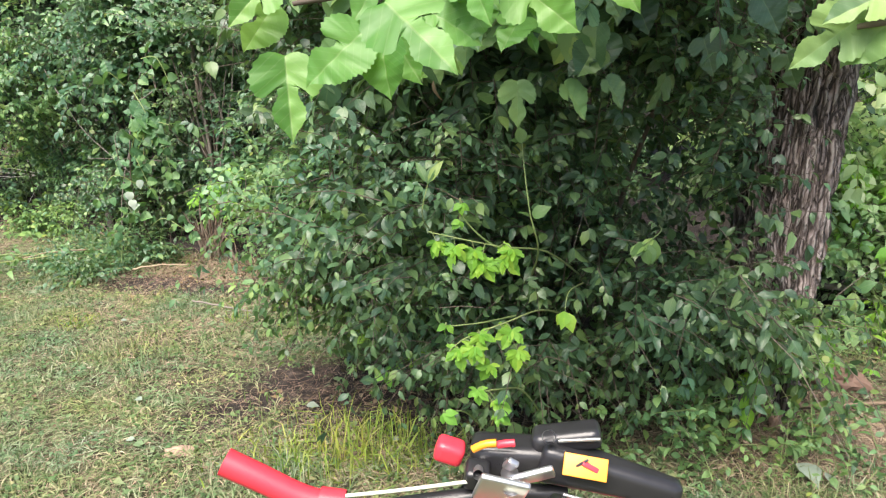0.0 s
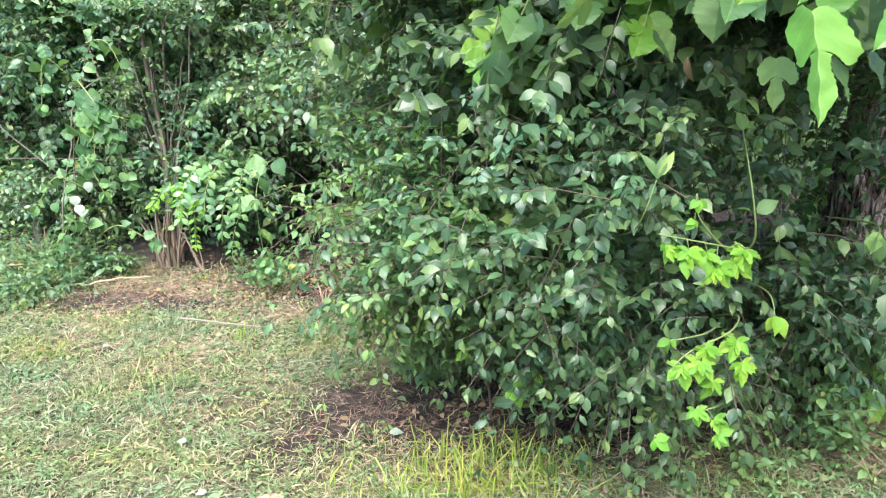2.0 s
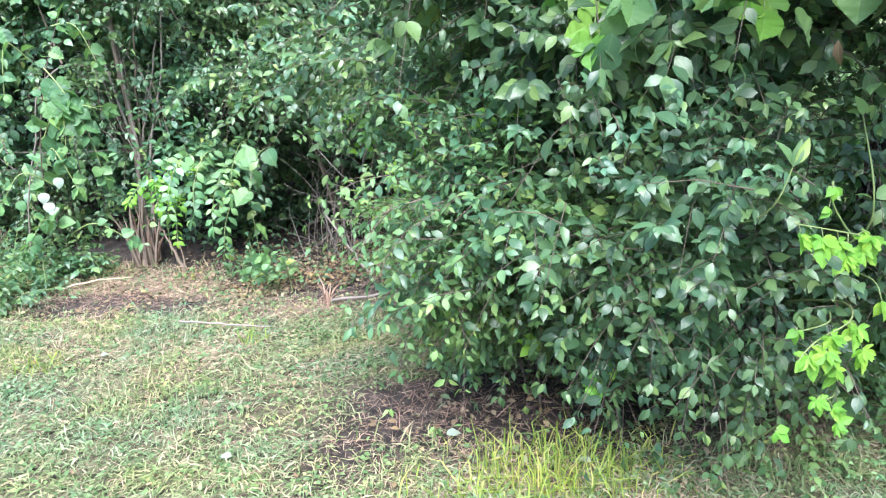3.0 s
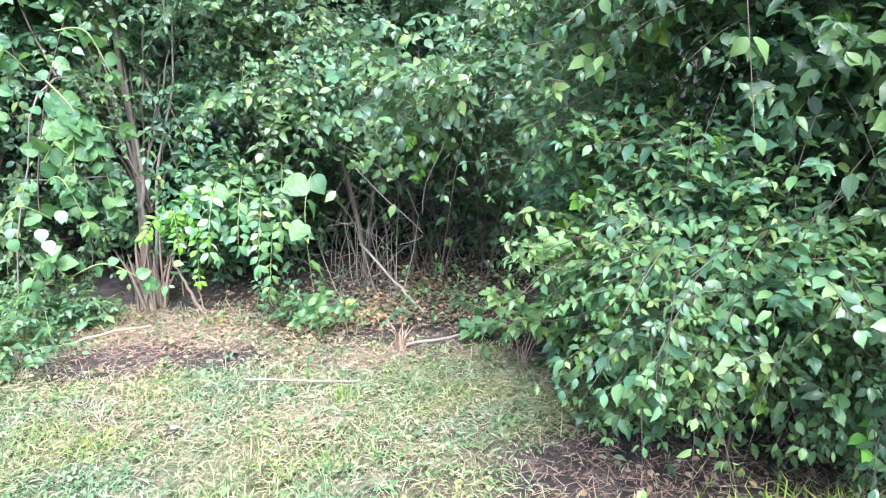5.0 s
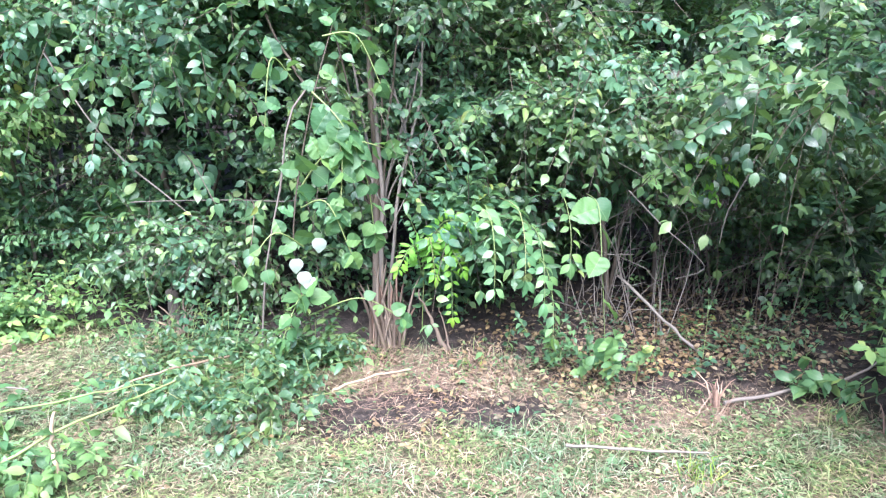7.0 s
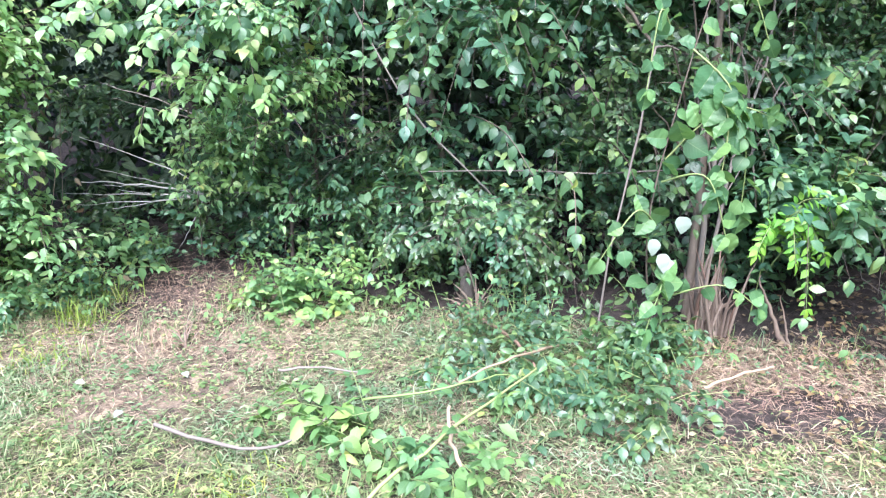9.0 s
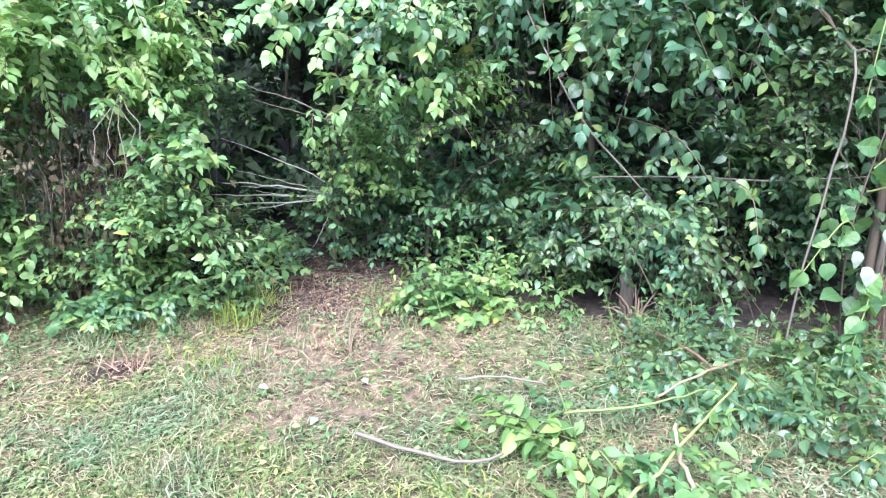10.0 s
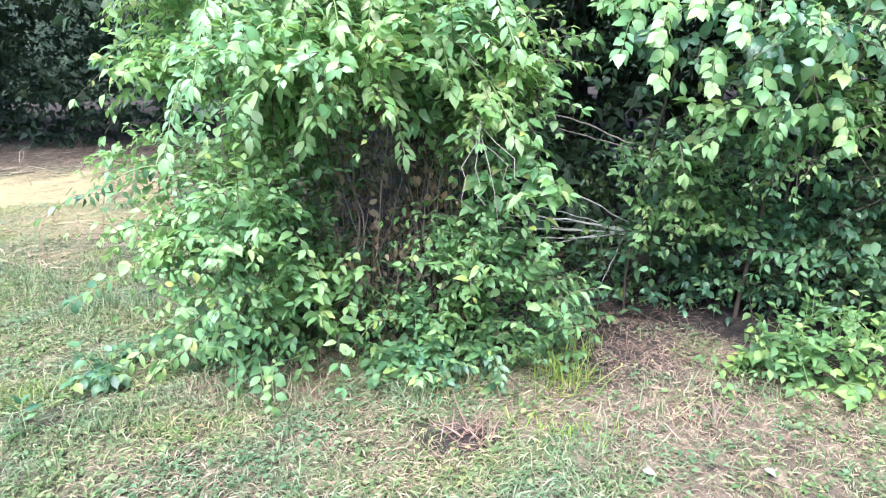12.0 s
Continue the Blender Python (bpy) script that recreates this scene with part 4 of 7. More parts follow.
shrub("hedge_shrub", "low leafy undergrowth at the foot of the vine", "shrub", (-4.4, 7.7, 0), [(-4.58, 7.74, 0.36, 0.3, 0.2, 0.32), (-4.25, 7.68, 0.34, 0.4, 0.22, 0.32), (-3.85, 7.5, 0.35, 0.3, 0.2, 0.3)], 420, 0.07, LEAF_HEDGE, 121, 90, 5, 0.045, 0.8, hang=0.5, clear=0.03, young=LEAF_LIGHT, young_share=0.35)
# The dark recess under the vine is given by this leaf colour.
shrub("dark_shrub", "low shrub under the hanging vine, shade put into its leaf colour", "shrub", (-3.7, 7.1, 0), [(-3.75, 7.2, 0.25, 0.25, 0.2, 0.22), (-3.5, 6.95, 0.3, 0.25, 0.2, 0.25)], 170, 0.07, LEAF_DARK_AND_SHADED, 116, 120, 4, 0.04, 0.8, hang=0.5, young=LEAF_HEDGE, young_share=0.3)
CORE = np.random.default_rng(9)
SKIRT = [(-5.85, 7.05, 1.0, 0.14, 0.25, 0.35), (-5.85, 7.0, 0.6, 0.15, 0.2, 0.25), (-5.8, 6.95, 1.5, 0.22, 0.28, 0.3), (-5.88, 7.0, 1.2, 0.12, 0.2, 0.3), (-6.5, 6.95, 0.6, 0.22, 0.2, 0.25), (-6.9, 6.95, 0.8, 0.3, 0.25, 0.3)]
shrub("vine_covered_snag", "dead trunk smothered in light green vine", "shrub", (-6.2, 7.4, 0), [
    (-6.5, 7.3, 1.6, 0.62, 0.65, 0.4), (-7.05, 7.4, 1.15, 0.45, 0.5, 0.6), (-5.9, 7.2, 1.2, 0.12, 0.3, 0.42), (-5.84, 7.1, 0.45, 0.2, 0.3, 0.28), (-6.5, 7.3, 2.2, 0.75, 0.65, 0.5), (-7.0, 7.3, 1.9, 0.45, 0.5, 0.5), (-6.55, 6.95, 1.4, 0.35, 0.3, 0.2), (-6.45, 6.8, 1.6, 0.5, 0.3, 0.2), (-6.65, 7.3, 0.7, 0.35, 0.35, 0.4), (-6.0, 7.15, 1.65, 0.25, 0.4, 0.3)] + SKIRT,
    2500, 0.07, LEAF_SNAG, 106, 290, 5, 0.045, 0.9, limbs=[([(-6.15, 7.45, -0.05), (-6.15, 7.42, 0.7), (-6.2, 7.4, 1.6), (-6.3, 7.4, 2.4)], 0.1, 0.06)], limb_mat=BARK, hang=0.35, flat=0.65, young=LEAF_LIGHT, young_share=0.24, clump=24, loose=0.15, spread=0.1,
    keep=lambda P: ~((np.abs(P[:, 0] + 6.36 - 0.12 * (P[:, 2] - 0.7)) < 0.33) & (P[:, 2] > 0.34) & (P[:, 2] < 1.25) & (CORE.random(len(P)) < 0.76)))
# Lower vine of the snag, split off in a darker leaf colour.
shrub("low_weed_clump", "green weeds and vine at the foot of the snag", "weeds", (-6.4, 7.0, 0), [(-6.6, 6.98, 0.18, 0.4, 0.2, 0.16), (-6.05, 6.98, 0.2, 0.3, 0.2, 0.16), (-6.3, 7.1, 0.12, 0.8, 0.28, 0.2), (-6.85, 7.1, 0.35, 0.4, 0.35, 0.3)], 520, 0.066, LEAF_LIGHT, 124, 120, 5, 0.042, 0.8, clear=0.02, twig_mat=TWIG_GREEN, hang=0.4, flat=0.6, young=LEAF_HEDGE, young_share=0.4)
shrub("low_weed_clump", "low clump of bright broad-leaved weeds", "weeds", (-4.2, 6.8, 0), [(-4.35, 6.85, 0.03, 0.3, 0.22, 0.19), (-3.95, 6.76, 0.02, 0.28, 0.18, 0.17), (-4.52, 6.95, 0.0, 0.18, 0.18, 0.14)], 330, 0.07, LEAF_LIGHT, 107, 150, 4, 0.05, 0.6, clear=0.0, twig_mat=TWIG_GREEN, flat=0.8, lift=0.15, young=LEAF_SNAG, young_share=0.4)
# The shadow over these weeds is put into a darker leaf colour.
shrub("low_weed_clump", "trailing weeds spilling from the hedge onto the lawn", "weeds", (-3.1, 5.6, 0), [(-3.2, 5.85, 0.02, 0.5, 0.35, 0.13), (-3.0, 5.4, 0.0, 0.26, 0.36, 0.1), (-2.8, 5.85, 0.05, 0.25, 0.2, 0.14), (-3.5, 6.1, 0.0, 0.35, 0.25, 0.1)], 480, 0.066, LEAF_DARK_AND_SHADED, 108, 180, 4, 0.05, 0.6, clear=-0.02, twig_mat=TWIG_GREEN, flat=0.8, lift=0.1, young=LEAF_HEDGE, young_share=0.55)
shrub("cut_branch", "cut leafy branch lying on the lawn", "branch", (-3.9, 5.3, 0), [(-3.95, 5.25, 0.03, 0.38, 0.22, 0.06)], 46, 0.085, LEAF_LIGHT, 109, 90, 4, 0.05, 0.6, clear=0.0, twig_mat=TWIG_GREEN, flat=0.85, lift=0.0, young=LEAF_HEDGE, young_share=0.4, limbs=[
    ([(-4.2, 4.85, 0.02), (-3.85, 5.1, 0.1), (-3.4, 5.5, 0.08)], 0.008, 0.004), ([(-4.15, 5.45, 0.05), (-3.8, 5.35, 0.12), (-3.5, 5.5, 0.06)], 0.006, 0.003)], limb_mat=TWIG_GREEN)
shrub("low_weed_clump", "spreading weeds at the foot of the dense shrub", "weeds", (0.9, 2.6, 0), [(0.55, 2.6, 0.04, 0.4, 0.25, 0.09), (1.0, 2.5, 0.03, 0.45, 0.35, 0.06), (1.22, 2.72, 0.42, 0.16, 0.1, 0.12), (1.0, 2.72, 0.46, 0.25, 0.16, 0.14), (0.3, 2.5, 0.12, 0.22, 0.12, 0.16), (0.62, 2.62, 0.16, 0.14, 0.12, 0.16)], 300, 0.046, LEAF_LIGHT, 110, 120, 4, 0.045, 0.6, clear=0.0, twig_mat=TWIG_GREEN, flat=0.8, lift=0.0, young=LEAF_SNAG, young_share=0.45)
shrub("low_weed_clump", "trailing weeds below the overhanging shrub", "weeds", (-0.5, 4.2, 0), [(-0.45, 4.1, 0.12, 0.25, 0.5, 0.2), (-0.1, 4.45, 0.12, 0.35, 0.35, 0.22), (0.1, 3.9, 0.3, 0.4, 0.4, 0.4), (-0.4, 3.65, 0.06, 0.28, 0.2, 0.12)], 300, 0.078, LEAF_HEDGE, 111, 100, 4, 0.05, 0.6, clear=0.0, twig_mat=TWIG_GREEN, flat=0.75, lift=0.05, young=LEAF_LIGHT, young_share=0.4)
shrub("low_weed_clump", "pale weeds beside the path into the woods", "weeds", (-5.4, 7.5, 0), [(-5.5, 7.4, 0.12, 0.22, 0.25, 0.2), (-5.2, 7.8, 0.06, 0.25, 0.15, 0.1)], 80, 0.08, LEAF_LIGHT, 112, 80, 4, 0.045, 0.6, clear=0.0, twig_mat=TWIG_GREEN, flat=0.75, lift=0.05, young=LEAF_HEDGE, young_share=0.5)
shrub("low_weed_clump", "sparse weeds sprouting in the dark hollow", "weeds", (-0.9, 5.2, 0), [(-1.0, 5.2, 0.03, 0.6, 0.45, 0.06), (-0.4, 5.4, 0.03, 0.5, 0.5, 0.06), (-1.6, 5.5, 0.04, 0.4, 0.3, 0.08), (0.0, 5.1, 0.03, 0.4, 0.4, 0.08), (-0.3, 5.9, 0.04, 0.7, 0.3, 0.08)], 90, 0.05, LEAF_HEDGE, 115, 60, 4, 0.04, 0.5, clear=-0.05, twig_mat=TWIG_GREEN, flat=0.8, loose=0.7)
shrub("low_weed_clump", "weeds growing along the edge of the lawn", "weeds", (-7.4, 7.0, 0), [(-7.3, 7.05, 0.1, 0.35, 0.25, 0.15), (-7.75, 6.3, 0.04, 0.2, 0.15, 0.08)], 70, 0.08, LEAF_HEDGE, 113, 60, 4, 0.045, 0.6, clear=0.0, twig_mat=TWIG_GREEN, flat=0.8, lift=0.0)
# Dark leaves added to deepen the hollow's shade and block light.
shrub("dark_shrub", "undergrowth closing the hollow, shade put into its leaf colour", "shrub", (0.4, 6.0, 0), [(0.3, 5.75, 0.35, 0.4, 0.3, 0.35), (0.75, 5.5, 0.45, 0.4, 0.35, 0.45), (0.9, 6.3, 0.6, 0.6, 0.3, 0.5), (-0.3, 6.5, 0.3, 0.5, 0.2, 0.35), (-0.6, 6.6, 0.45, 0.7, 0.2, 0.5), (0.3, 6.25, 0.5, 0.6, 0.2, 0.5), (-1.4, 6.75, 0.5, 0.5, 0.2, 0.5), (-0.4, 6.9, 0.9, 1.1, 0.2, 0.5), (-0.5, 6.1, 1.3, 1.0, 0.45, 0.45)], 1600, 0.08, LEAF_DARK_AND_SHADED, 118, 60, 5, 0.05, 0.8, hang=0.4, clear=0.02, young=LEAF_HEDGE, young_share=0.3)
shrub("low_weed_clump", "dark ground cover beside the woodland path", "weeds", (-5.2, 8.2, 0), [(-5.3, 8.35, 0.05, 0.6, 0.4, 0.14), (-5.95, 8.2, 0.1, 0.4, 0.5, 0.2), (-4.5, 8.0, 0.1, 0.4, 0.5, 0.2), (-6.8, 8.0, 0.1, 0.7, 0.4, 0.2)], 260, 0.09, LEAF_DARK_AND_SHADED, 119, 60, 4, 0.05, 0.6, clear=0.0, twig_mat=TWIG_GREEN, flat=0.75, lift=0.05)
# Dim light at the path's end is put into the leaf colour.
shrub("dark_shrub", "shrub closing the path into the woods, shade in its leaf colour", "shrub", (-5.5, 9.1, 0), [(-5.7, 9.0, 0.6, 0.6, 0.3, 0.65), (-5.0, 9.2, 1.4, 0.7, 0.3, 0.9), (-6.1, 9.3, 1.7, 0.6, 0.3, 0.9), (-4.6, 8.8, 0.7, 0.5, 0.3, 0.7), (-5.5, 9.4, 2.4, 0.9, 0.3, 0.6)], 620, 0.085, LEAF_DARK_AND_SHADED, 122, 40, 5, 0.06, 0.8, hang=0.4, clear=0.02, limbs=[([(-5.3, 9.2, -0.05), (-5.3, 9.15, 0.9), (-5.1, 9.1, 2.2)], 0.02, 0.008)])
shrub("background_shrub", "small-leaved shrub behind the tree, sunlight put into its leaf colour", "shrub", (2.2, 3.9, 0), [(2.15, 3.85, 1.1, 0.32, 0.3, 0.75), (2.3, 3.8, 0.45, 0.4, 0.3, 0.35), (2.1, 3.9, 1.9, 0.35, 0.3, 0.4)], 520, 0.07, LEAF_SUN_TINT, 120, 60, 5, 0.05, 0.8, clear=0.02, flat=0.6, young=LEAF_YOUNG, young_share=0.3)
shrub("background_shrub", "shrub beyond the tree, sunlight put into its leaf colour", "shrub", (2.2, 4.6, 0), [(2.3, 4.6, 1.0, 0.7, 0.4, 0.9), (2.1, 3.8, 0.55, 0.35, 0.25, 0.3), (3.2, 4.3, 1.0, 0.9, 0.5, 1.1), (2.2, 4.4, 2.1, 0.8, 0.4, 0.5), (1.95, 4.2, 1.3, 0.5, 0.3, 0.6)], 1500, 0.09, LEAF_SUN_TINT, 114, 60, 5, 0.06, 0.8, clear=0.02, young=LEAF_LIGHT, young_share=0.4)

# ---- woods behind ----
rng = np.random.default_rng(77)
pile = Pile()
wood_lobes = []
for k in range(120):
    wx = -21 + 32 * (k + rng.random()) / 120
    wy = rng.uniform(9.2, 12.0) if wx > -7.4 else rng.uniform(15.5, 18.5)
    wood_lobes.append((wx, wy, rng.uniform(0.2, 1.4) if k % 2 else rng.uniform(1.6, 4.4), rng.uniform(0.9, 1.7), rng.uniform(0.6, 1.1), rng.uniform(0.8, 1.4)))
wood_lobes += [(-16.5 + 1.1 * k, 16.2 + 0.4 * (k % 2), 1.3 + 0.5 * (k % 3), 1.1, 0.6, 1.5) for k in range(9)]
wood_lobes += [(-7.4 + 0.85 * k, 8.9 + 0.3 * (k % 2), 0.8 + 1.5 * (k % 2), 0.8, 0.35, 0.95) for k in range(13)]
wood_lobes += [(-7.0 + 0.85 * k, 9.2, 2.3 - 1.5 * (k % 2), 0.8, 0.35, 0.95) for k in range(13)]
wood_lobes += [(-0.9, 6.95, 0.4, 0.9, 0.25, 0.5), (0.15, 6.6, 0.4, 0.7, 0.25, 0.5), (0.7, 5.6, 0.4, 0.4, 0.5, 0.5)]
# undergrowth round the hollow, then along the path
wood_lobes += [(1.2, 5.6, 1.6, 1.3, 0.8, 1.6), (3.2, 5.6, 1.6, 1.4, 0.8, 1.8), (5.0, 5.0, 1.6, 1.5, 1.0, 2.2), (-0.6, 7.8, 0.7, 1.2, 0.6, 0.9), (0.6, 7.2, 0.6, 0.8, 0.6, 0.9), (-1.9, 8.0, 0.9, 0.9, 0.6, 1.0), (-3.5, 8.6, 1.4, 1.4, 0.6, 1.5)]
wood_lobes += [(-5.2, 8.6, 0.12, 0.6, 0.3, 0.25), (-4.6, 8.2, 0.3, 0.4, 0.3, 0.3), (-5.8, 8.5, 0.3, 0.4, 0.3, 0.4), (-5.4, 9.2, 0.5, 0.7, 0.5, 0.6), (-5.1, 8.9, 0.5, 0.7, 0.4, 0.6), (-5.2, 9.1, 1.5, 0.8, 0.4, 0.7), (-6.4, 8.8, 0.6, 0.7, 0.4, 0.7), (-4.7, 9.0, 1.9, 0.6, 0.6, 0.9), (-5.9, 9.0, 2.4, 0.9, 0.7, 0.8), (-7.3, 9.5, 1.5, 0.6, 1.0, 1.8), (-6.5, 9.3, 1.0, 0.8, 0.6, 1.2)]
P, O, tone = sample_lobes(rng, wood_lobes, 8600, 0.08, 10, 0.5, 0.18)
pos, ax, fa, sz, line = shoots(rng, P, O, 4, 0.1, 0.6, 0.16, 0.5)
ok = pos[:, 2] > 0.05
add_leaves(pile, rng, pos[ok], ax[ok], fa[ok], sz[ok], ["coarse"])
# Canopy added out of view to keep the sun off the woods.
shade_canopy = [(-7.6 + 1.7 * (k % 7) + 0.5 * math.sin(5 * k), 8.2 + 1.7 * (k // 7) + 0.4 * math.sin(3 * k), 5.4 + 0.5 * math.sin(2.1 * k), 1.2, 1.1, 0.4) for k in range(35)]
shade_canopy += [(-15.5 + 1.6 * k, 14.2 + 1.2 * (k % 2), 5.2, 1.2, 1.1, 0.4) for k in range(6)]
shade_canopy += [(-19.0 + 1.3 * k, 13.4 + 1.6 * (k % 2), 3.7 + 0.3 * (k % 3), 1.3, 1.2, 0.7) for k in range(9)]
shade_canopy += [(-5.6 + 1.0 * k, 8.0 + 0.4 * math.sin(2.3 * k) - 0.12 * k, 3.5 + 0.9 * (k % 2), 0.9, 0.7, 0.8) for k in range(9)]
P, O, tone = sample_lobes(rng, shade_canopy, 4600, 0.8, 8, 0.5, 0.25)
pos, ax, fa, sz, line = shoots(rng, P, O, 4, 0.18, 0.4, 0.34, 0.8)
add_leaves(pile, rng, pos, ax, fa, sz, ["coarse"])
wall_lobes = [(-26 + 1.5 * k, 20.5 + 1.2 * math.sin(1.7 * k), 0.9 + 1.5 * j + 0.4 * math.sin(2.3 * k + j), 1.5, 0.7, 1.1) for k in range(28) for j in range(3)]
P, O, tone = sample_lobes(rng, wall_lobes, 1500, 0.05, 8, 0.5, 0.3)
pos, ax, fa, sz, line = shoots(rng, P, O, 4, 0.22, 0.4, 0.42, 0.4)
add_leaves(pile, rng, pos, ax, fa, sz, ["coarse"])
woods = tagged(new("far_woods", pile.mesh("far_woods", LEAF_WOODS_SHADED)), "woodland leaves with shade in their colour, and an added unseen canopy", "woods", kind="stuff")


# One near-black sheet closes the gaps; the woods' shade is its colour.
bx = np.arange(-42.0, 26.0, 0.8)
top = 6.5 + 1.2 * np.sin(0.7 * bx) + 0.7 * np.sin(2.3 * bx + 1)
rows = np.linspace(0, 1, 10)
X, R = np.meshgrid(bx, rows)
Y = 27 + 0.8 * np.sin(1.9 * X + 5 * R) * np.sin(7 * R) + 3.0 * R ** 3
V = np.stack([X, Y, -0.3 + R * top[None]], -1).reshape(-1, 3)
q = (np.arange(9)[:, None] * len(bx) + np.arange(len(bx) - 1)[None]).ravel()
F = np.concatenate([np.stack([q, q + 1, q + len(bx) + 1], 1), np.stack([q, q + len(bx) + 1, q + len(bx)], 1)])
tagged(new("backdrop", fit_mesh("backdrop", V, F, None, [FAR_WOODS_SHADED])), "dark sheet for shaded woodland beyond the undergrowth", "woods", kind="structure")


def trunk(name, label, pts, r0, r1, mat, n=16, sides=14, seed=0, group=""):
    rng = np.random.default_rng(seed)
    root = thing(name, pts[0], label, "tree", group)
    pile = Pile()
    pile.add(*tubes(bend(pts, n, 0.004, rng)[None], np.linspace(r0, r1, n)[None] * (1 + 0.05 * rng.normal(size=(1, n))), sides))
    part("trunk", pile, mat, root)
    return root


# Trees added for their unseen crowns, which shade the woods.
for k, (tx, ty) in enumerate(((-7.0, 11.2), (-4.9, 10.0), (-2.8, 10.4), (-0.8, 9.6), (1.4, 9.2), (3.4, 8.2), (-9.5, 15.5), (-15.0, 15.0), (-5.5, 13.5), (-2.0, 13.0), (1.5, 12.5))):
    rng = np.random.default_rng(700 + k)
    root = trunk("woodland_tree", "added tree whose unseen crown shades the woods", [(tx, ty, -0.1), (tx + 0.1, ty, 2.5), (tx - 0.1, ty, 5.8)], 0.12, 0.02, BARK, seed=40 + k, group="trees in the woods")
    P, O, tone = sample_lobes(rng, [(tx, ty, 5.2, 1.7, 1.7, 1.3), (tx + 0.7, ty - 0.5, 4.4, 1.0, 1.0, 0.7), (tx - 0.8, ty + 0.3, 4.6, 1.0, 1.0, 0.7)], 250, 0.8, 8, 0.5, 0.2)
    pos, ax, fa, sz, line = shoots(rng, P, O, 4, 0.13, 0.6, 0.24, 0.6)
    pile = Pile()
    add_leaves(pile, rng, pos, ax, fa, sz, ["coarse"])
    part("crown", pile, LEAF_WOODS_SHADED, root, "", "stuff")

for k, (tx, ty) in enumerate(((-5.2, 10.4), (-4.2, 9.6), (-2.0, 9.2), (-0.9, 9.8), (2.2, 6.5))):
    rng = np.random.default_rng(740 + k)
    lean = 0.3 * math.sin(k * 2.1)
    root = trunk("woodland_tree", "slender dark tree trunk in the woods", [(tx, ty, -0.1), (tx + lean * 0.4, ty, 2.5), (tx + lean, ty + 0.2, 5.2)], 0.09, 0.02, BARK, seed=k, group="trees in the woods")
    P, O, tone = sample_lobes(rng, [(tx + lean, ty + 0.2, 4.9, 0.9, 0.9, 0.9), (tx + lean - 0.4, ty, 4.1, 0.6, 0.6, 0.5)], 130, 0.8, 8, 0.5, 0.2)
    pos, ax, fa, sz, line = shoots(rng, P, O, 4, 0.13, 0.6, 0.24, 0.6)
    pile = Pile()
    add_leaves(pile, rng, pos, ax, fa, sz, ["coarse"])
    part("crown", pile, LEAF_WOODS_SHADED, root, "", "stuff")

# ---- mulberry tree with its overhanging branch ----
tree = thing("mulberry_tree", (1.1, 2.95, 0), "leaning mulberry tree with furrowed bark and large leaves", "tree")
rngm = np.random.default_rng(55)
line = bend([(1.18, 3.0, -0.1), (1.2, 3.0, 0.3), (1.25, 3.0, 0.8), (1.31, 3.02, 1.35), (1.43, 3.1, 2.2), (1.53, 3.2, 3.2), (1.55, 3.15, 4.1)], 150)
sides = 130
rad = np.interp(np.linspace(0, 1, 150), [0, 0.06, 0.2, 0.5, 0.75, 1], [0.225, 0.2, 0.185, 0.175, 0.14, 0.03])
V, F, UV = tubes(line[None], rad[None], sides)
ang = np.tile(np.arange(sides), 150) / sides * 2 * np.pi
hgt = np.repeat(line[:, 2], sides)
ridge = np.zeros(len(V))
for i in range(len(V)):
    c, d, h = math.cos(ang[i]), math.sin(ang[i]), hgt[i]
    n1 = noise.noise(Vector((9 * c + 0.5 * math.sin(5 * h), 9 * d + 0.4 * math.sin(7 * h), 5.0 * h)))
    n2 = noise.noise(Vector((19 * c, 19 * d + 7, 11 * h)))
    ridge[i] = min(1.0, 2.2 * abs(n1)) * 0.6 + min(1.0, 2.0 * abs(n2)) * 0.4
centre = np.repeat(line, sides, 0)
V = centre + (V - centre) * (0.83 + 0.25 * ridge)[:, None]
bark_mesh = fit_mesh("trunk", V, F, UV, [TRUNK_BARK])
at = bark_mesh.attributes.new("ridge", "FLOAT", "POINT")
at.data.foreach_set("value", ridge.astype(np.float32))
part("trunk", bark_mesh, TRUNK_BARK, tree, "grey-brown deeply furrowed bark")
for pts, r0, r1 in (([(1.36, 3.1, 2.2), (0.9, 2.4, 2.3), (0.35, 1.7, 2.1), (0.0, 1.3, 1.75), (-0.12, 1.24, 1.64), (-0.3, 1.21, 1.6)], 0.035, 0.004), ([(0.9, 2.4, 2.3), (0.8, 1.6, 2.0), (0.66, 1.13, 1.6), (0.55, 1.12, 1.535)], 0.02, 0.004),
                    ([(0.35, 1.7, 2.1), (0.3, 1.4, 1.85), (0.2, 1.3, 1.65)], 0.012, 0.003), ([(1.5, 3.2, 3.0), (0.6, 2.8, 2.9), (-0.2, 2.6, 2.4)], 0.04, 0.008), ([(1.5, 3.2, 3.1), (1.0, 2.5, 3.3), (0.2, 1.8, 3.35), (-0.2, 1.4, 3.3)], 0.04, 0.008), ([(1.53, 3.15, 3.6), (1.4, 3.4, 4.1), (1.2, 3.6, 4.4)], 0.03, 0.006)):
    pile = Pile()
    pile.add(*tubes(bend(pts, 12)[None], np.linspace(r0, r1, 12)[None], 7))
    part("limb", pile, TWIG, tree)
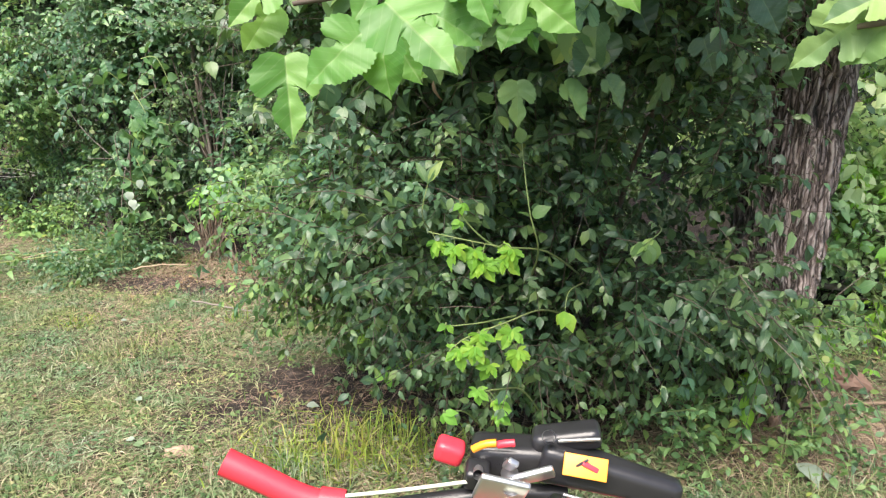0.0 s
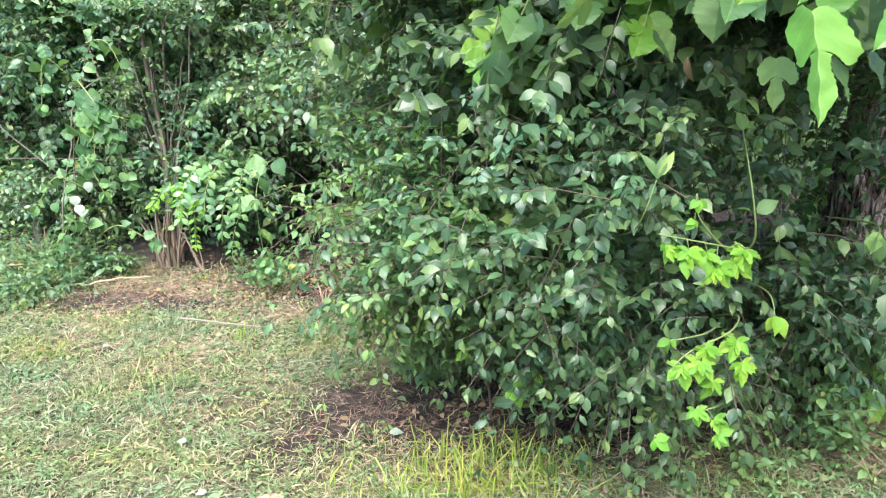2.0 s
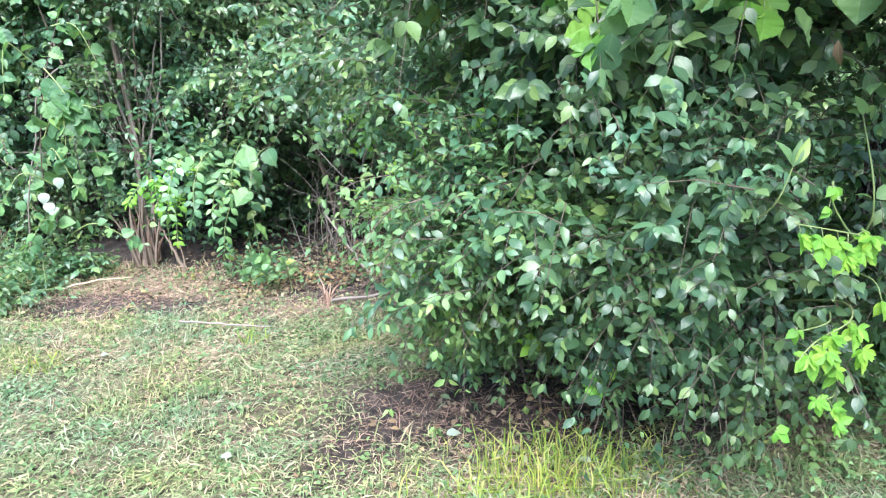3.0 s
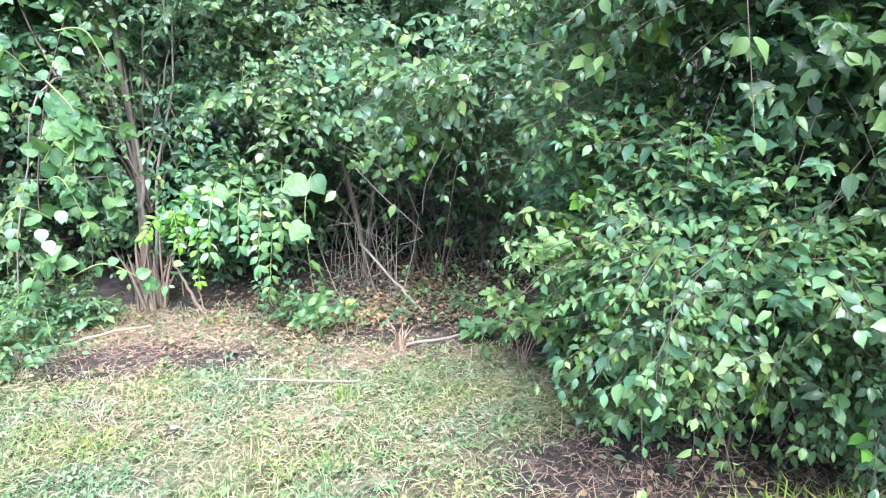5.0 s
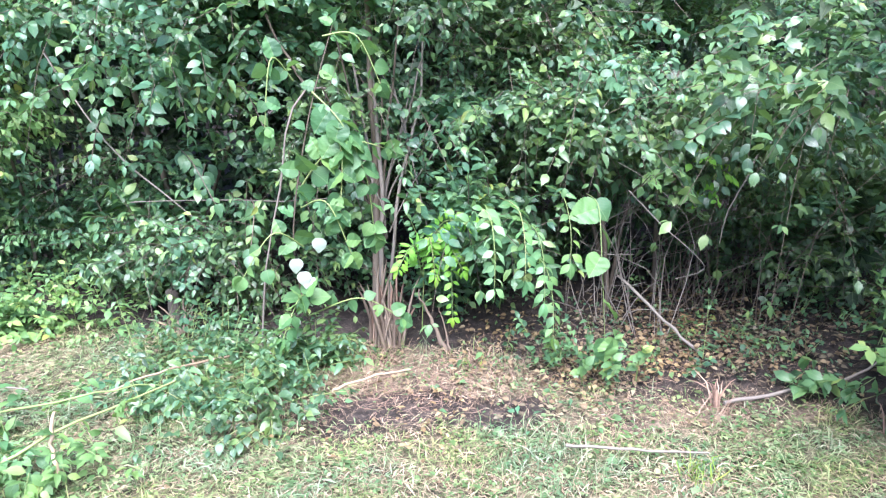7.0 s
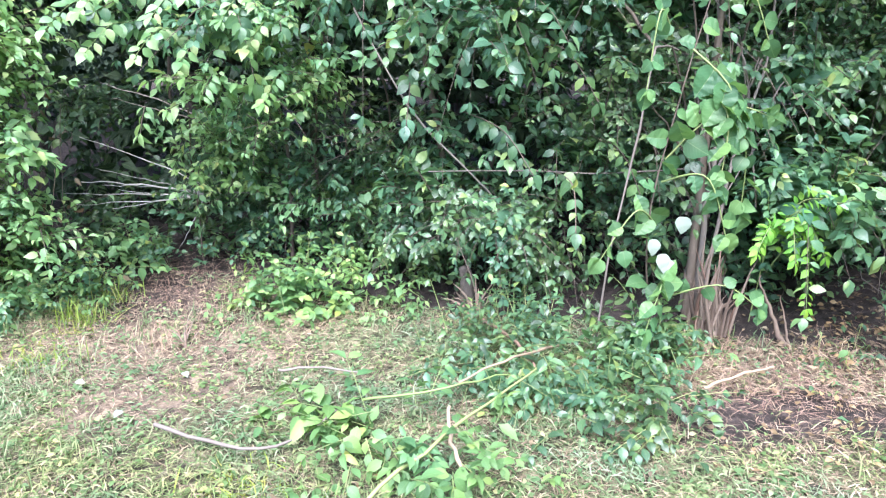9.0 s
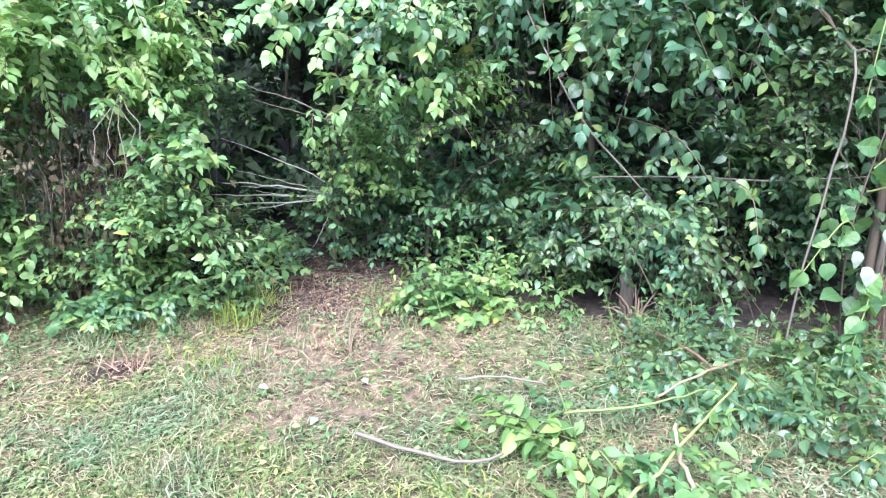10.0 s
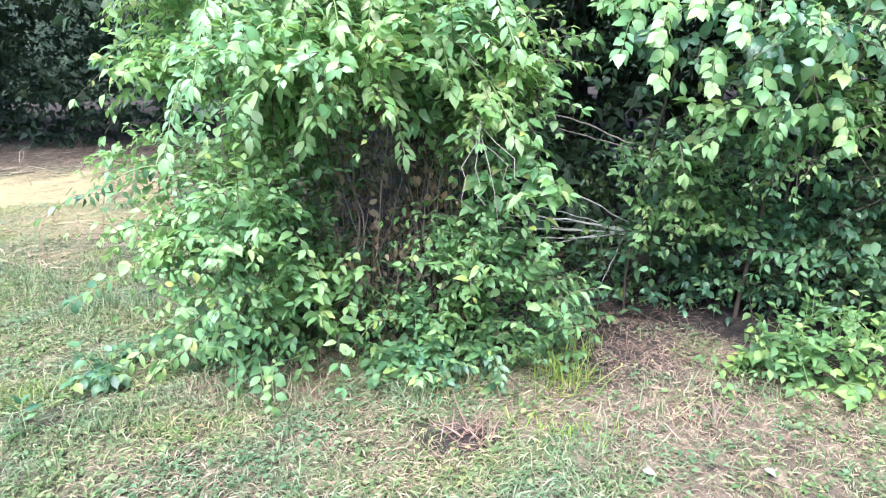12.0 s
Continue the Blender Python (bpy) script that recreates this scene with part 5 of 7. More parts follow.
# Crown lobes above view are added to shade the shrub.
P, O, tone = sample_lobes(rngm, [(0.2, 2.35, 2.15, 0.5, 0.5, 0.16), (0.1, 2.6, 2.6, 0.7, 0.6, 0.3), (0.0, 1.6, 3.35, 0.6, 0.55, 0.25), (1.45, 3.6, 4.3, 0.6, 0.6, 0.35), (0.15, 2.15, 2.14, 0.45, 0.35, 0.13), (0.4, 1.65, 2.35, 0.65, 0.38, 0.14)], 390, 0.6)
pos, ax, fa, sz, line = shoots(rngm, P, O, 5, 0.08, 0.3, 0.13, 0.6, hang=0.7)
high = (pos[:, 1] > 1.9) | (pos[:, 2] > 2.0)
pile = Pile()
add_leaves(pile, rngm, pos[high], ax[high], fa[high], sz[high], ["low_a", "low_b", "low_c"])
# Darker than the lit mulberry leaves: shade put into the colour.
part("crown", pile, LEAF_LIGHT, tree, "large lobed green leaves", "stuff")
SPRAY = [(-0.317, 1.2, 1.52, 0.014, -0.045, -0.124, 0.122, "b"), (-0.18, 1.15, 1.55, -0.075, -0.02, -0.06, 0.105, "c"), (-0.15, 1.15, 1.54, 0.005, -0.02, -0.09, 0.085, "a"), (-0.13, 1.04, 1.585, 0.08, -0.06, -0.07, 0.13, "b"), (-0.17, 1.24, 1.585, 0.06, -0.02, -0.09, 0.12, "c"), (-0.09, 1.24, 1.59, 0.07, -0.02, -0.04, 0.1, "c"), (0.06, 1.24, 1.625, 0.09, -0.03, -0.07, 0.115, "c"),
         (0.0, 1.25, 1.61, -0.02, -0.03, -0.07, 0.08, "c"), (-0.34, 1.24, 1.6, -0.06, -0.02, -0.08, 0.08, "c"), (-0.33, 1.2, 1.64, -0.05, -0.04, -0.06, 0.09, "b"), (-0.14, 1.23, 1.66, -0.05, -0.03, -0.07, 0.1, "b"), (-0.04, 1.24, 1.65, 0.06, -0.02, -0.05, 0.09, "b"), (-0.02, 1.2, 1.66, 0.03, -0.04, -0.1, 0.1, "b"), (0.1, 1.26, 1.67, 0.02, -0.02, -0.1, 0.11, "a"), (0.2, 1.26, 1.68, 0.05, -0.02, -0.09, 0.11, "b")]
TREE_SPRAY = [(0.56, 1.13, 1.55, -0.09, 0.01, -0.07, 0.1, "b"), (0.6, 1.11, 1.55, -0.06, 0.01, -0.06, 0.085, "c"), (0.58, 1.1, 1.58, -0.08, 0.0, -0.03, 0.08, "b"), (0.64, 1.12, 1.57, 0.02, 0.0, -0.08, 0.09, "b"), (0.66, 1.12, 1.54, -0.05, -0.01, -0.05, 0.08, "c")]
# Right-hand leaves get a darker leaf colour for the shade there.
for sx, sy, sz1, ox, oy, oz, size, kind in SPRAY + TREE_SPRAY:
    leaf_parts(tree, [(sx, sy, sz1)], [(ox, oy, oz)], [(0.4 * math.sin(91 * sx), -0.8, 0.3 + 0.3 * math.sin(57 * sx))], [size * 1.05], ["lobed_" + kind], LEAF_MULBERRY if sx < 0.4 else LEAF_LIGHT, rngm)


# ---- saplings, sprigs and vines with single leaves ----
def sprig(name, label, category, pts, leaf, mat, seed, n=9, shapes=("ovate",), r=0.003, stem_mat=TWIG_GREEN, pair=True, hang=0.4, face=(0, -0.6, 0.7), parent=None, first=0.25, spread=0.8, group="", jitter=0.28):
    """One leafy stem; every leaf is a part of its own."""
    rng = np.random.default_rng(seed)
    root = parent or thing(name, pts[0], label, category, group)
    line = bend(pts, 14)
    pile = Pile()
    pile.add(*tubes(line[None], np.linspace(r, r * 0.45, 14)[None], 5))
    part("stem", pile, stem_mat, root)
    t = np.linspace(first, 1, n) if n > 1 else np.array([first])
    at = np.stack([np.interp(t, np.linspace(0, 1, 14), line[:, k]) for k in range(3)], 1)
    full = unit(np.gradient(line, axis=0))
    tan = unit(np.stack([np.interp(t, np.linspace(0, 1, 14), full[:, k]) for k in range(3)], 1))
    side = unit(np.cross(tan, np.array((0.0, -1.0, 0.3)) + 0 * tan))
    P, A, S = [at[-1]], [tan[-1]], [leaf]
    for k in (1, -1) if pair else (0,):
        sg = np.where(np.arange(n) % 2, 1, -1)[:, None] if k == 0 else k
        a = 0.55 * tan + spread * side * sg - UPW * hang + rng.normal(0, 0.22, (n, 3))
        P += list(at + 0.1 * leaf * unit(a))
        A += list(a)
        S += list(leaf * rng.uniform(0.7, 1.15, n) * np.linspace(1.05, 0.75, n))
    Fc = np.array(face) + rng.normal(0, jitter, (len(P), 3))
    leaf_parts(root, P, A, Fc, S, shapes, mat, rng)
    return root


def stick(name, label, pts, r0, r1, mat, seed=0, category="stick", n=12, group="", sides=7):
    rng = np.random.default_rng(seed)
    pile = Pile()
    pile.add(*tubes(bend(pts, n, r0 * 0.35, rng)[None], (np.linspace(r0, r1, n) * (1 + 0.08 * rng.normal(size=n)))[None], sides))
    return tagged(new(name, pile.mesh(name, mat)), label, category, group)


# yellow-green young growth in front of the dense shrub
G = "young sprigs on the shrub"


def sapling(label, seed, stem, groups, leaf, shape="ivy"):
    """A young sprig: a thin stem that ends in loose groups of three lobed leaves."""
    rng = np.random.default_rng(seed)
    root = thing("sapling_sprig", stem[0], label, "sapling", G)
    line = bend(stem, 16)
    pile = Pile()
    pile.add(*tubes(line[None], np.linspace(0.0035, 0.0015, 16)[None], 5))
    part("stem", pile, TWIG_GREEN, root)
    for place in groups:
        place = np.array(place)
        near = line[np.argmin(((line - place) ** 2).sum(1) - 0.0008 * np.arange(16))]
        pile = Pile()
        pile.add(*tubes(bend([near, (near + place) / 2 + (0, 0, 0.012), place], 6)[None], np.linspace(0.0016, 0.001, 6)[None], 4))
        part("stalk", pile, TWIG_GREEN, root)
        turn = rng.normal(0, 0.5)
        for spin in (-1.0, 0.0, 1.0):
            axis = np.array((math.sin(turn + spin), -0.3, -0.75 * math.cos(turn + spin) - 0.25)) + rng.normal(0, 0.15, 3)
            face = np.array((0, -0.75, 0.6)) + rng.normal(0, 0.25, 3)
            leaf_parts(root, [place], [axis], [face], [leaf * rng.uniform(0.75, 1.1) * (1.1 if spin == 0 else 0.85)], [shape], LEAF_YOUNG, rng)


sapling("yellow-green young sprig catching the light", 201, [(0.35, 2.5, 0.75), (0.2, 2.15, 0.93), (0.05, 1.99, 0.99), (-0.15, 1.97, 1.04)], [(-0.13, 1.97, 1.015), (-0.075, 1.96, 1.0), (-0.02, 1.97, 0.985), (0.0, 1.96, 0.95), (0.065, 1.98, 0.955), (0.085, 1.98, 0.985)], 0.062)
sapling("small upright yellow-green shoot above a sprig", 211, [(0.05, 2.0, 0.98), (0.0, 1.98, 1.02), (-0.05, 1.97, 1.08), (-0.06, 1.97, 1.13)], [(-0.06, 1.97, 1.07), (-0.055, 1.97, 1.12)], 0.035, "ovate_b")
sapling("yellow-green young sprig hanging low", 204, [(0.3, 2.5, 0.6), (0.18, 2.15, 0.74), (0.07, 1.99, 0.76), (-0.05, 1.97, 0.72), (-0.1, 1.96, 0.68)], [(-0.01, 1.96, 0.735), (-0.07, 1.96, 0.69), (0.02, 1.96, 0.64), (0.085, 1.98, 0.74), (0.1, 1.97, 0.68), (-0.025, 1.95, 0.7)], 0.062)
sapling("pair of round leaves beside a low sprig", 212, [(0.1, 2.1, 0.74), (0.0, 1.99, 0.76), (-0.11, 1.97, 0.755)], [(-0.105, 1.97, 0.76)], 0.045, "ovate_b")
sapling("yellow-green young sprig close to the ground", 213, [(0.2, 2.3, 0.3), (0.12, 2.08, 0.5), (0.04, 1.98, 0.55), (0.0, 1.97, 0.55)], [(-0.02, 1.97, 0.555), (0.035, 1.97, 0.52), (0.04, 1.96, 0.48)], 0.05)
sapling("yellowing leaf group at the foot of the shrub", 214, [(0.0, 2.2, 0.3), (-0.06, 2.05, 0.44), (-0.12, 1.98, 0.475)], [(-0.125, 1.98, 0.47)], 0.055, "ovate")
sprig("sapling_sprig", "single upright stem with three round leaves", "sapling", [(0.16, 2.3, 0.8), (0.17, 2.1, 0.95), (0.14, 2.05, 1.08), (0.12, 2.1, 1.27)], 0.055, LEAF_LIGHT, 207, 2, ("ovate_b",), r=0.004, first=0.62, spread=0.9, hang=0.1, group=G)
sprig("sapling_sprig", "small drooping group of green leaves on a thin stem", "sapling", [(0.6, 2.4, 0.95), (0.53, 2.1, 1.0), (0.46, 2.0, 0.985)], 0.065, LEAF_LIGHT, 208, 3, ("ovate", "ovate_b"), first=0.7, hang=0.8, group=G)
sprig("sapling_sprig", "small yellow leaf among dark leaves", "sapling", [(0.35, 2.4, 0.75), (0.27, 2.15, 0.8), (0.25, 2.08, 0.76)], 0.06, LEAF_YOUNG, 209, 1, ("ovate_b",), first=1.0, hang=0.9, group=G)
sprig("sapling_sprig", "upright young leaf on a bare stem", "sapling", [(-0.1, 2.5, 0.9), (-0.15, 2.15, 1.0), (-0.17, 2.02, 1.08), (-0.15, 2.0, 1.17)], 0.07, LEAF_LIGHT, 210, 1, ("lance",), first=1.0, hang=-0.8, group=G)
for k, (bx, by, bz) in enumerate(((-0.62, 2.85, 0.38), (-0.54, 2.62, 0.5), (-0.78, 3.1, 0.5), (-1.0, 3.4, 0.98), (-0.85, 3.2, 0.85), (-0.7, 2.95, 1.05), (-1.05, 3.55, 0.75), (-0.45, 2.5, 0.68), (-0.75, 3.25, 0.2), (-0.9, 3.45, 0.35), (-0.6, 2.75, 0.9), (-0.4, 2.45, 1.0), (-0.95, 3.2, 0.6), (-0.8, 2.95, 0.7), (-0.65, 2.7, 0.65), (-0.5, 2.55, 0.35), (-0.85, 3.05, 0.35), (-1.1, 3.5, 1.1), (-0.75, 3.0, 1.2), (-0.55, 2.7, 1.15))):
    sprig("shrub_sprig", "light green shoot at the edge of the shrub", "shoot", [(bx + 0.5, by + 0.35, bz - 0.05), (bx + 0.32, by + 0.15, bz + 0.04), (bx + 0.13, by, bz)], 0.065, (LEAF_YOUNG, LEAF_LIGHT, LEAF_LIGHT)[k % 3], 220 + k, 5, ("ovate", "ovate_b"), first=0.4, hang=0.35, group="shoots along the shrub")
for k, (bx, by, bz) in enumerate(((-0.9, 3.45, 0.58), (-0.82, 3.3, 0.42), (-0.95, 3.65, 0.5), (-0.78, 3.25, 0.27), (-0.72, 3.5, 0.22), (-1.0, 3.55, 0.72), (-0.8, 3.15, 0.6), (-0.66, 3.35, 0.16))):
    sprig("shrub_sprig", "broad-leaved green shoot hanging from the shrub", "shoot", [(bx + 0.6, by + 0.35, bz + 0.02), (bx + 0.4, by + 0.15, bz + 0.07), (bx + 0.2, by + 0.02, bz)], 0.1, (LEAF_VINE, LEAF_LIGHT)[k % 2], 660 + k, 4, ("ovate", "ovate_b", "lobed_a"), first=0.4, hang=0.5, group="shoots along the shrub", jitter=0.4)

for k, (bx, by, bz) in enumerate(((-0.45, 2.6, 1.62), (-0.2, 2.45, 1.7), (0.05, 2.3, 1.66), (-0.65, 2.9, 1.55), (-0.35, 2.5, 1.45), (-0.8, 3.1, 1.7), (-0.55, 2.75, 1.8), (0.25, 2.2, 1.72), (-0.9, 3.3, 1.5), (-0.1, 2.35, 1.82), (-1.0, 3.6, 1.75))):
    sprig("overhanging_shoot", "broad light green leaves on an overhanging shoot", "shoot", [(bx + 0.35, by + 0.5, bz + 0.05), (bx + 0.18, by + 0.22, bz + 0.08), (bx, by, bz - 0.03)], 0.1, (LEAF_LIGHT, LEAF_MULBERRY, LEAF_LIGHT)[k % 3], 600 + k, 6, ("ovate", "ovate_b"), r=0.004, first=0.3, hang=0.45, stem_mat=TWIG, group="overhanging shoots")
# Shoots to the right have their shade put into a dark colour.
for k, (bx, by, bz) in enumerate(((-0.5, 2.38, 1.47), (-0.42, 2.3, 1.57), (-0.26, 2.25, 1.6), (-0.12, 2.2, 1.53), (0.04, 2.15, 1.6), (0.2, 2.1, 1.62), (0.1, 1.78, 1.6), (0.26, 1.78, 1.63), (-0.05, 1.88, 1.6), (0.3, 1.95, 1.53), (-0.1, 2.3, 1.66), (-0.25, 2.6, 1.55), (-0.45, 2.75, 1.57), (-0.72, 3.2, 1.58), (-0.02, 2.45, 1.6))):
    sprig("overhanging_shoot", "lobed mulberry leaves on an overhanging shoot", "shoot", [(bx + 0.3, by + 0.5, bz + 0.2), (bx + 0.12, by + 0.2, bz + 0.14), (bx, by, bz)], 0.105, LEAF_DARK_AND_SHADED if bx > 0.15 else (LEAF_MULBERRY, LEAF_LIGHT, LEAF_VINE)[k % 3] if k < 10 else (LEAF_MULBERRY, LEAF_LIGHT)[k % 2], 640 + k, 4, ("lobed_a", "lobed_b", "lobed_c"), r=0.004, first=0.45, hang=0.6, stem_mat=TWIG_GREEN, group="overhanging shoots", pair=k % 2 == 0, jitter=0.4)
# Two far shoots carry sunlight in a paler leaf colour.
for k, (bx, by, bz) in enumerate(((1.3, 2.6, 0.42), (1.15, 2.55, 0.55), (1.5, 2.8, 0.5), (1.75, 3.0, 0.65), (1.0, 2.5, 0.5), (1.65, 3.2, 1.0), (1.85, 3.4, 1.3), (0.95, 2.66, 0.34), (1.12, 2.7, 0.36), (1.02, 2.58, 0.26), (1.25, 2.7, 0.3), (0.85, 2.62, 0.42))):
    sprig("low_shoot", "light green drooping shoot before the tree", "shoot", [(bx + 0.1, by + 0.35, bz - 0.15), (bx + 0.06, by + 0.15, bz + 0.03), (bx, by, bz - 0.08)], 0.085, LEAF_SUN_TINT if k in (5, 6) else LEAF_LIGHT if k % 3 else LEAF_YOUNG, 620 + k, 5, ("ovate", "ovate_b"), r=0.003, first=0.3, hang=0.7, group="shoots before the tree")

# lower mulberry leaves, most darkened in colour for shade, and a dying leaf
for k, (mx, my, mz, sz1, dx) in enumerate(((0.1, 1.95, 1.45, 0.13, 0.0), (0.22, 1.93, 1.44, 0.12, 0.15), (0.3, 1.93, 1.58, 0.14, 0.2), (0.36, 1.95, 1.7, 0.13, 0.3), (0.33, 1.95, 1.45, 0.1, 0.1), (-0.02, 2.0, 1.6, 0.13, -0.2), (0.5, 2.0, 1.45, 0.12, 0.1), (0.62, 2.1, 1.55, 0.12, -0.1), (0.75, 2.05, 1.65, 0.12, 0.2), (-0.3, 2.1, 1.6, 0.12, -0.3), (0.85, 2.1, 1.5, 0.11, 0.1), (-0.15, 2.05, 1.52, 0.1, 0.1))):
    leaf_parts(tree, [(mx, my, mz)], [(dx + 0.5 * math.sin(1.9 * k), -0.2, -0.8)], [(0.9 * math.sin(2.3 * k), -0.7, 0.4 + 0.6 * math.cos(1.7 * k))], [sz1 * 0.85], ["lobed_" + "bca"[k % 3]], LEAF_LIGHT if k % 4 == 1 or k == 0 else LEAF_DARK_AND_SHADED, rngm)
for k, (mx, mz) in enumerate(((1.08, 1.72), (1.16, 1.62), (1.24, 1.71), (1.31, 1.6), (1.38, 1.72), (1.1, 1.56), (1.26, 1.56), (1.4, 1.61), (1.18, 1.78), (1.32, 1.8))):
    leaf_parts(tree, [(mx, 2.5 + 0.05 * math.sin(3 * k), mz + 0.06)], [(0.5 * math.sin(2.9 * k), -0.2, -0.8)], [(0.6 * math.sin(1.3 * k), -0.7, 0.4)], [0.12], ["lobed_" + "abc"[k % 3]], LEAF_DARK_AND_SHADED if k % 3 else LEAF_LIGHT, rngm)
leaf_parts(tree, [(-0.47, 2.32, 1.485), (-0.43, 2.33, 1.55), (-0.36, 2.34, 1.58)], [(-0.25, 0.05, -1), (-0.5, 0, -0.7), (-0.3, 0, -0.6)], [(0.2, -0.8, 0.45), (0.5, -0.6, 0.6), (-0.4, -0.7, 0.6)], [0.14, 0.11, 0.12], ["ovate_b"], LEAF_HEDGE, rngm)
leaf_parts(tree, [(-0.12, 1.94, 1.46)], [(0.1, 0, -1)], [(-0.9, -0.5, 0.2)], [0.06], ["lance"], LEAF_DEAD, rngm)

# climbing vine with large round leaves
vine = thing("grape_vine", (-2.75, 5.7, 0), "climbing vine with large round green leaves", "vine")
VINE_LOW = [([(-2.75, 5.75, 0.0), (-2.85, 5.68, 0.6), (-2.75, 5.65, 1.2), (-2.6, 5.7, 1.65)], 15, 0.13), ([(-2.72, 5.65, 1.35), (-2.6, 5.55, 1.2), (-2.5, 5.55, 0.95), (-2.46, 5.6, 0.65)], 9, 0.15),
                                  ([(-2.8, 5.66, 0.9), (-2.7, 5.58, 1.05), (-2.55, 5.56, 1.12), (-2.4, 5.58, 1.08)], 7, 0.14), ([(-2.8, 5.7, 0.6), (-2.95, 5.6, 0.7), (-3.1, 5.6, 0.5)], 6, 0.12),
                                  ([(-2.78, 5.7, 0.3), (-2.85, 5.52, 0.4), (-2.95, 5.45, 0.22)], 7, 0.13)]
VINE_HIGH = [([(-2.65, 5.7, 1.6), (-2.5, 5.65, 1.6), (-2.4, 5.62, 1.38)], 5, 0.12), ([(-2.75, 5.7, 0.25), (-2.55, 5.55, 0.35), (-2.35, 5.55, 0.22)], 6, 0.12),
                                  ([(-2.7, 5.66, 1.2), (-2.62, 5.52, 1.1), (-2.64, 5.5, 0.8)], 6, 0.14), ([(-2.8, 5.68, 1.4), (-2.9, 5.6, 1.5), (-2.95, 5.58, 1.2)], 5, 0.12), ([(-2.8, 5.68, 0.8), (-2.7, 5.5, 0.85), (-2.6, 5.48, 0.6)], 6, 0.13)]
for k, (pts, n, lf) in enumerate(VINE_LOW + VINE_HIGH):
    sprig("", "", "", pts, lf * 0.7, LEAF_VINE, 240 + k, max(5, n), ("round", "lobed_a", "lobed_a", "lobed_c"), r=0.005, stem_mat=TWIG if k == 0 else TWIG_GREEN, parent=vine, pair=k % 3 != 0, hang=0.5, first=0.2, spread=1.0, jitter=0.75)
for k, (px, py, pz) in enumerate(((-2.85, 5.63, 0.56), (-2.82, 5.6, 0.5), (-2.79, 5.6, 0.47), (-2.99, 5.62, 0.52), (-2.73, 5.6, 0.66))):
    leaf_parts(vine, [(px, py, pz)], [(0.3 * math.sin(3 * k), -0.3, -0.9)], [(0.2 * math.cos(k), -0.8, 0.3)], [0.075], ["round"], LEAF_PALE if k != 3 else LEAF_VINE, rngm)
sprig("hanging_shoot", "drooping shoot with large pale green leaves", "shoot", [(-1.35, 5.5, 0.8), (-1.45, 5.2, 0.8), (-1.52, 5.03, 0.62), (-1.5, 5.0, 0.2)], 0.125, LEAF_VINE, 251, 6, ("lobed_a", "lobed_a", "round"), r=0.003, hang=0.6, first=0.2, pair=False, jitter=0.7, spread=1.1, group="shoots over the hollow")
for k, (sx, sz1) in enumerate(((-1.62, 0.78), (-1.75, 0.6), (-1.7, 0.42), (-2.0, 0.7), (-1.85, 0.72))):
    sprig("hanging_shoot", "drooping shoot with pale green pointed leaves", "shoot", [(sx + 0.1, 5.7, sz1 + 0.05), (sx + 0.05, 5.35, sz1 + 0.06), (sx, 5.15, sz1 - 0.06), (sx - 0.02, 5.1, sz1 - 0.22)], 0.082, (LEAF_VINE, LEAF_SNAG)[k % 2], 252 + k, 9, ("ovate", "ovate", "lance"), r=0.0025, hang=0.25, first=0.1, jitter=0.5, spread=1.0, group="shoots over the hollow")
for k, (sx, sy, sz1) in enumerate(((-1.5, 4.92, 0.12), (-1.36, 4.9, 0.16), (-1.6, 5.0, 0.08), (-1.45, 5.0, 0.2))):
    sprig("stump_shoot", "short leafy shoot at the edge of the soil", "shoot", [(sx + 0.04, sy + 0.1, -0.07), (sx + 0.02, sy + 0.05, sz1 * 0.6), (sx, sy, sz1)], 0.07, LEAF_LIGHT, 262 + k, 4, ("ovate", "ovate_b"), r=0.004, hang=0.3, first=0.35, group="shoots at the soil edge")
for k, (sx, sz1) in enumerate(((-1.02, 0.95), (-0.85, 1.0), (-1.15, 0.9), (-0.72, 0.9), (-0.95, 0.84), (-0.8, 0.8))):
    sprig("yellowing_shoot", "thin shoot with yellowing leaves", "shoot", [(sx + 0.15, 5.6, sz1 - 0.15), (sx + 0.08, 5.35, sz1), (sx - 0.05, 5.1, sz1)], 0.065, LEAF_YOUNG if k % 2 else LEAF_LIGHT, 270 + k, 6, ("ovate",), r=0.003, hang=0.3, first=0.25, stem_mat=TWIG, group="yellowing shoots")
frond = thing("locust_sprout", (-2.15, 5.85, 0), "bright green sprout with feathered leaves", "sapling")
FRONDS = [[(-2.15, 5.88, 0.0), (-2.16, 5.8, 0.45), (-2.24, 5.72, 0.68)], [(-2.16, 5.82, 0.4), (-2.08, 5.7, 0.66), (-1.93, 5.62, 0.66)], [(-2.12, 5.82, 0.3), (-2.05, 5.68, 0.52), (-2.06, 5.6, 0.17)], [(-2.16, 5.82, 0.35), (-2.24, 5.68, 0.56), (-2.34, 5.62, 0.46)], [(-2.14, 5.82, 0.42), (-2.1, 5.68, 0.62), (-2.0, 5.6, 0.42)], [(-2.14, 5.82, 0.42), (-2.16, 5.66, 0.6), (-2.15, 5.6, 0.4)]]
for k, pts in enumerate(FRONDS):
    sprig("", "", "", pts, 0.062, LEAF_LIGHT if k == 0 else LEAF_YOUNG, 280 + k, 14, ("lance", "ovate"), r=0.0035, parent=frond, hang=0.25, first=0.2, spread=0.95)
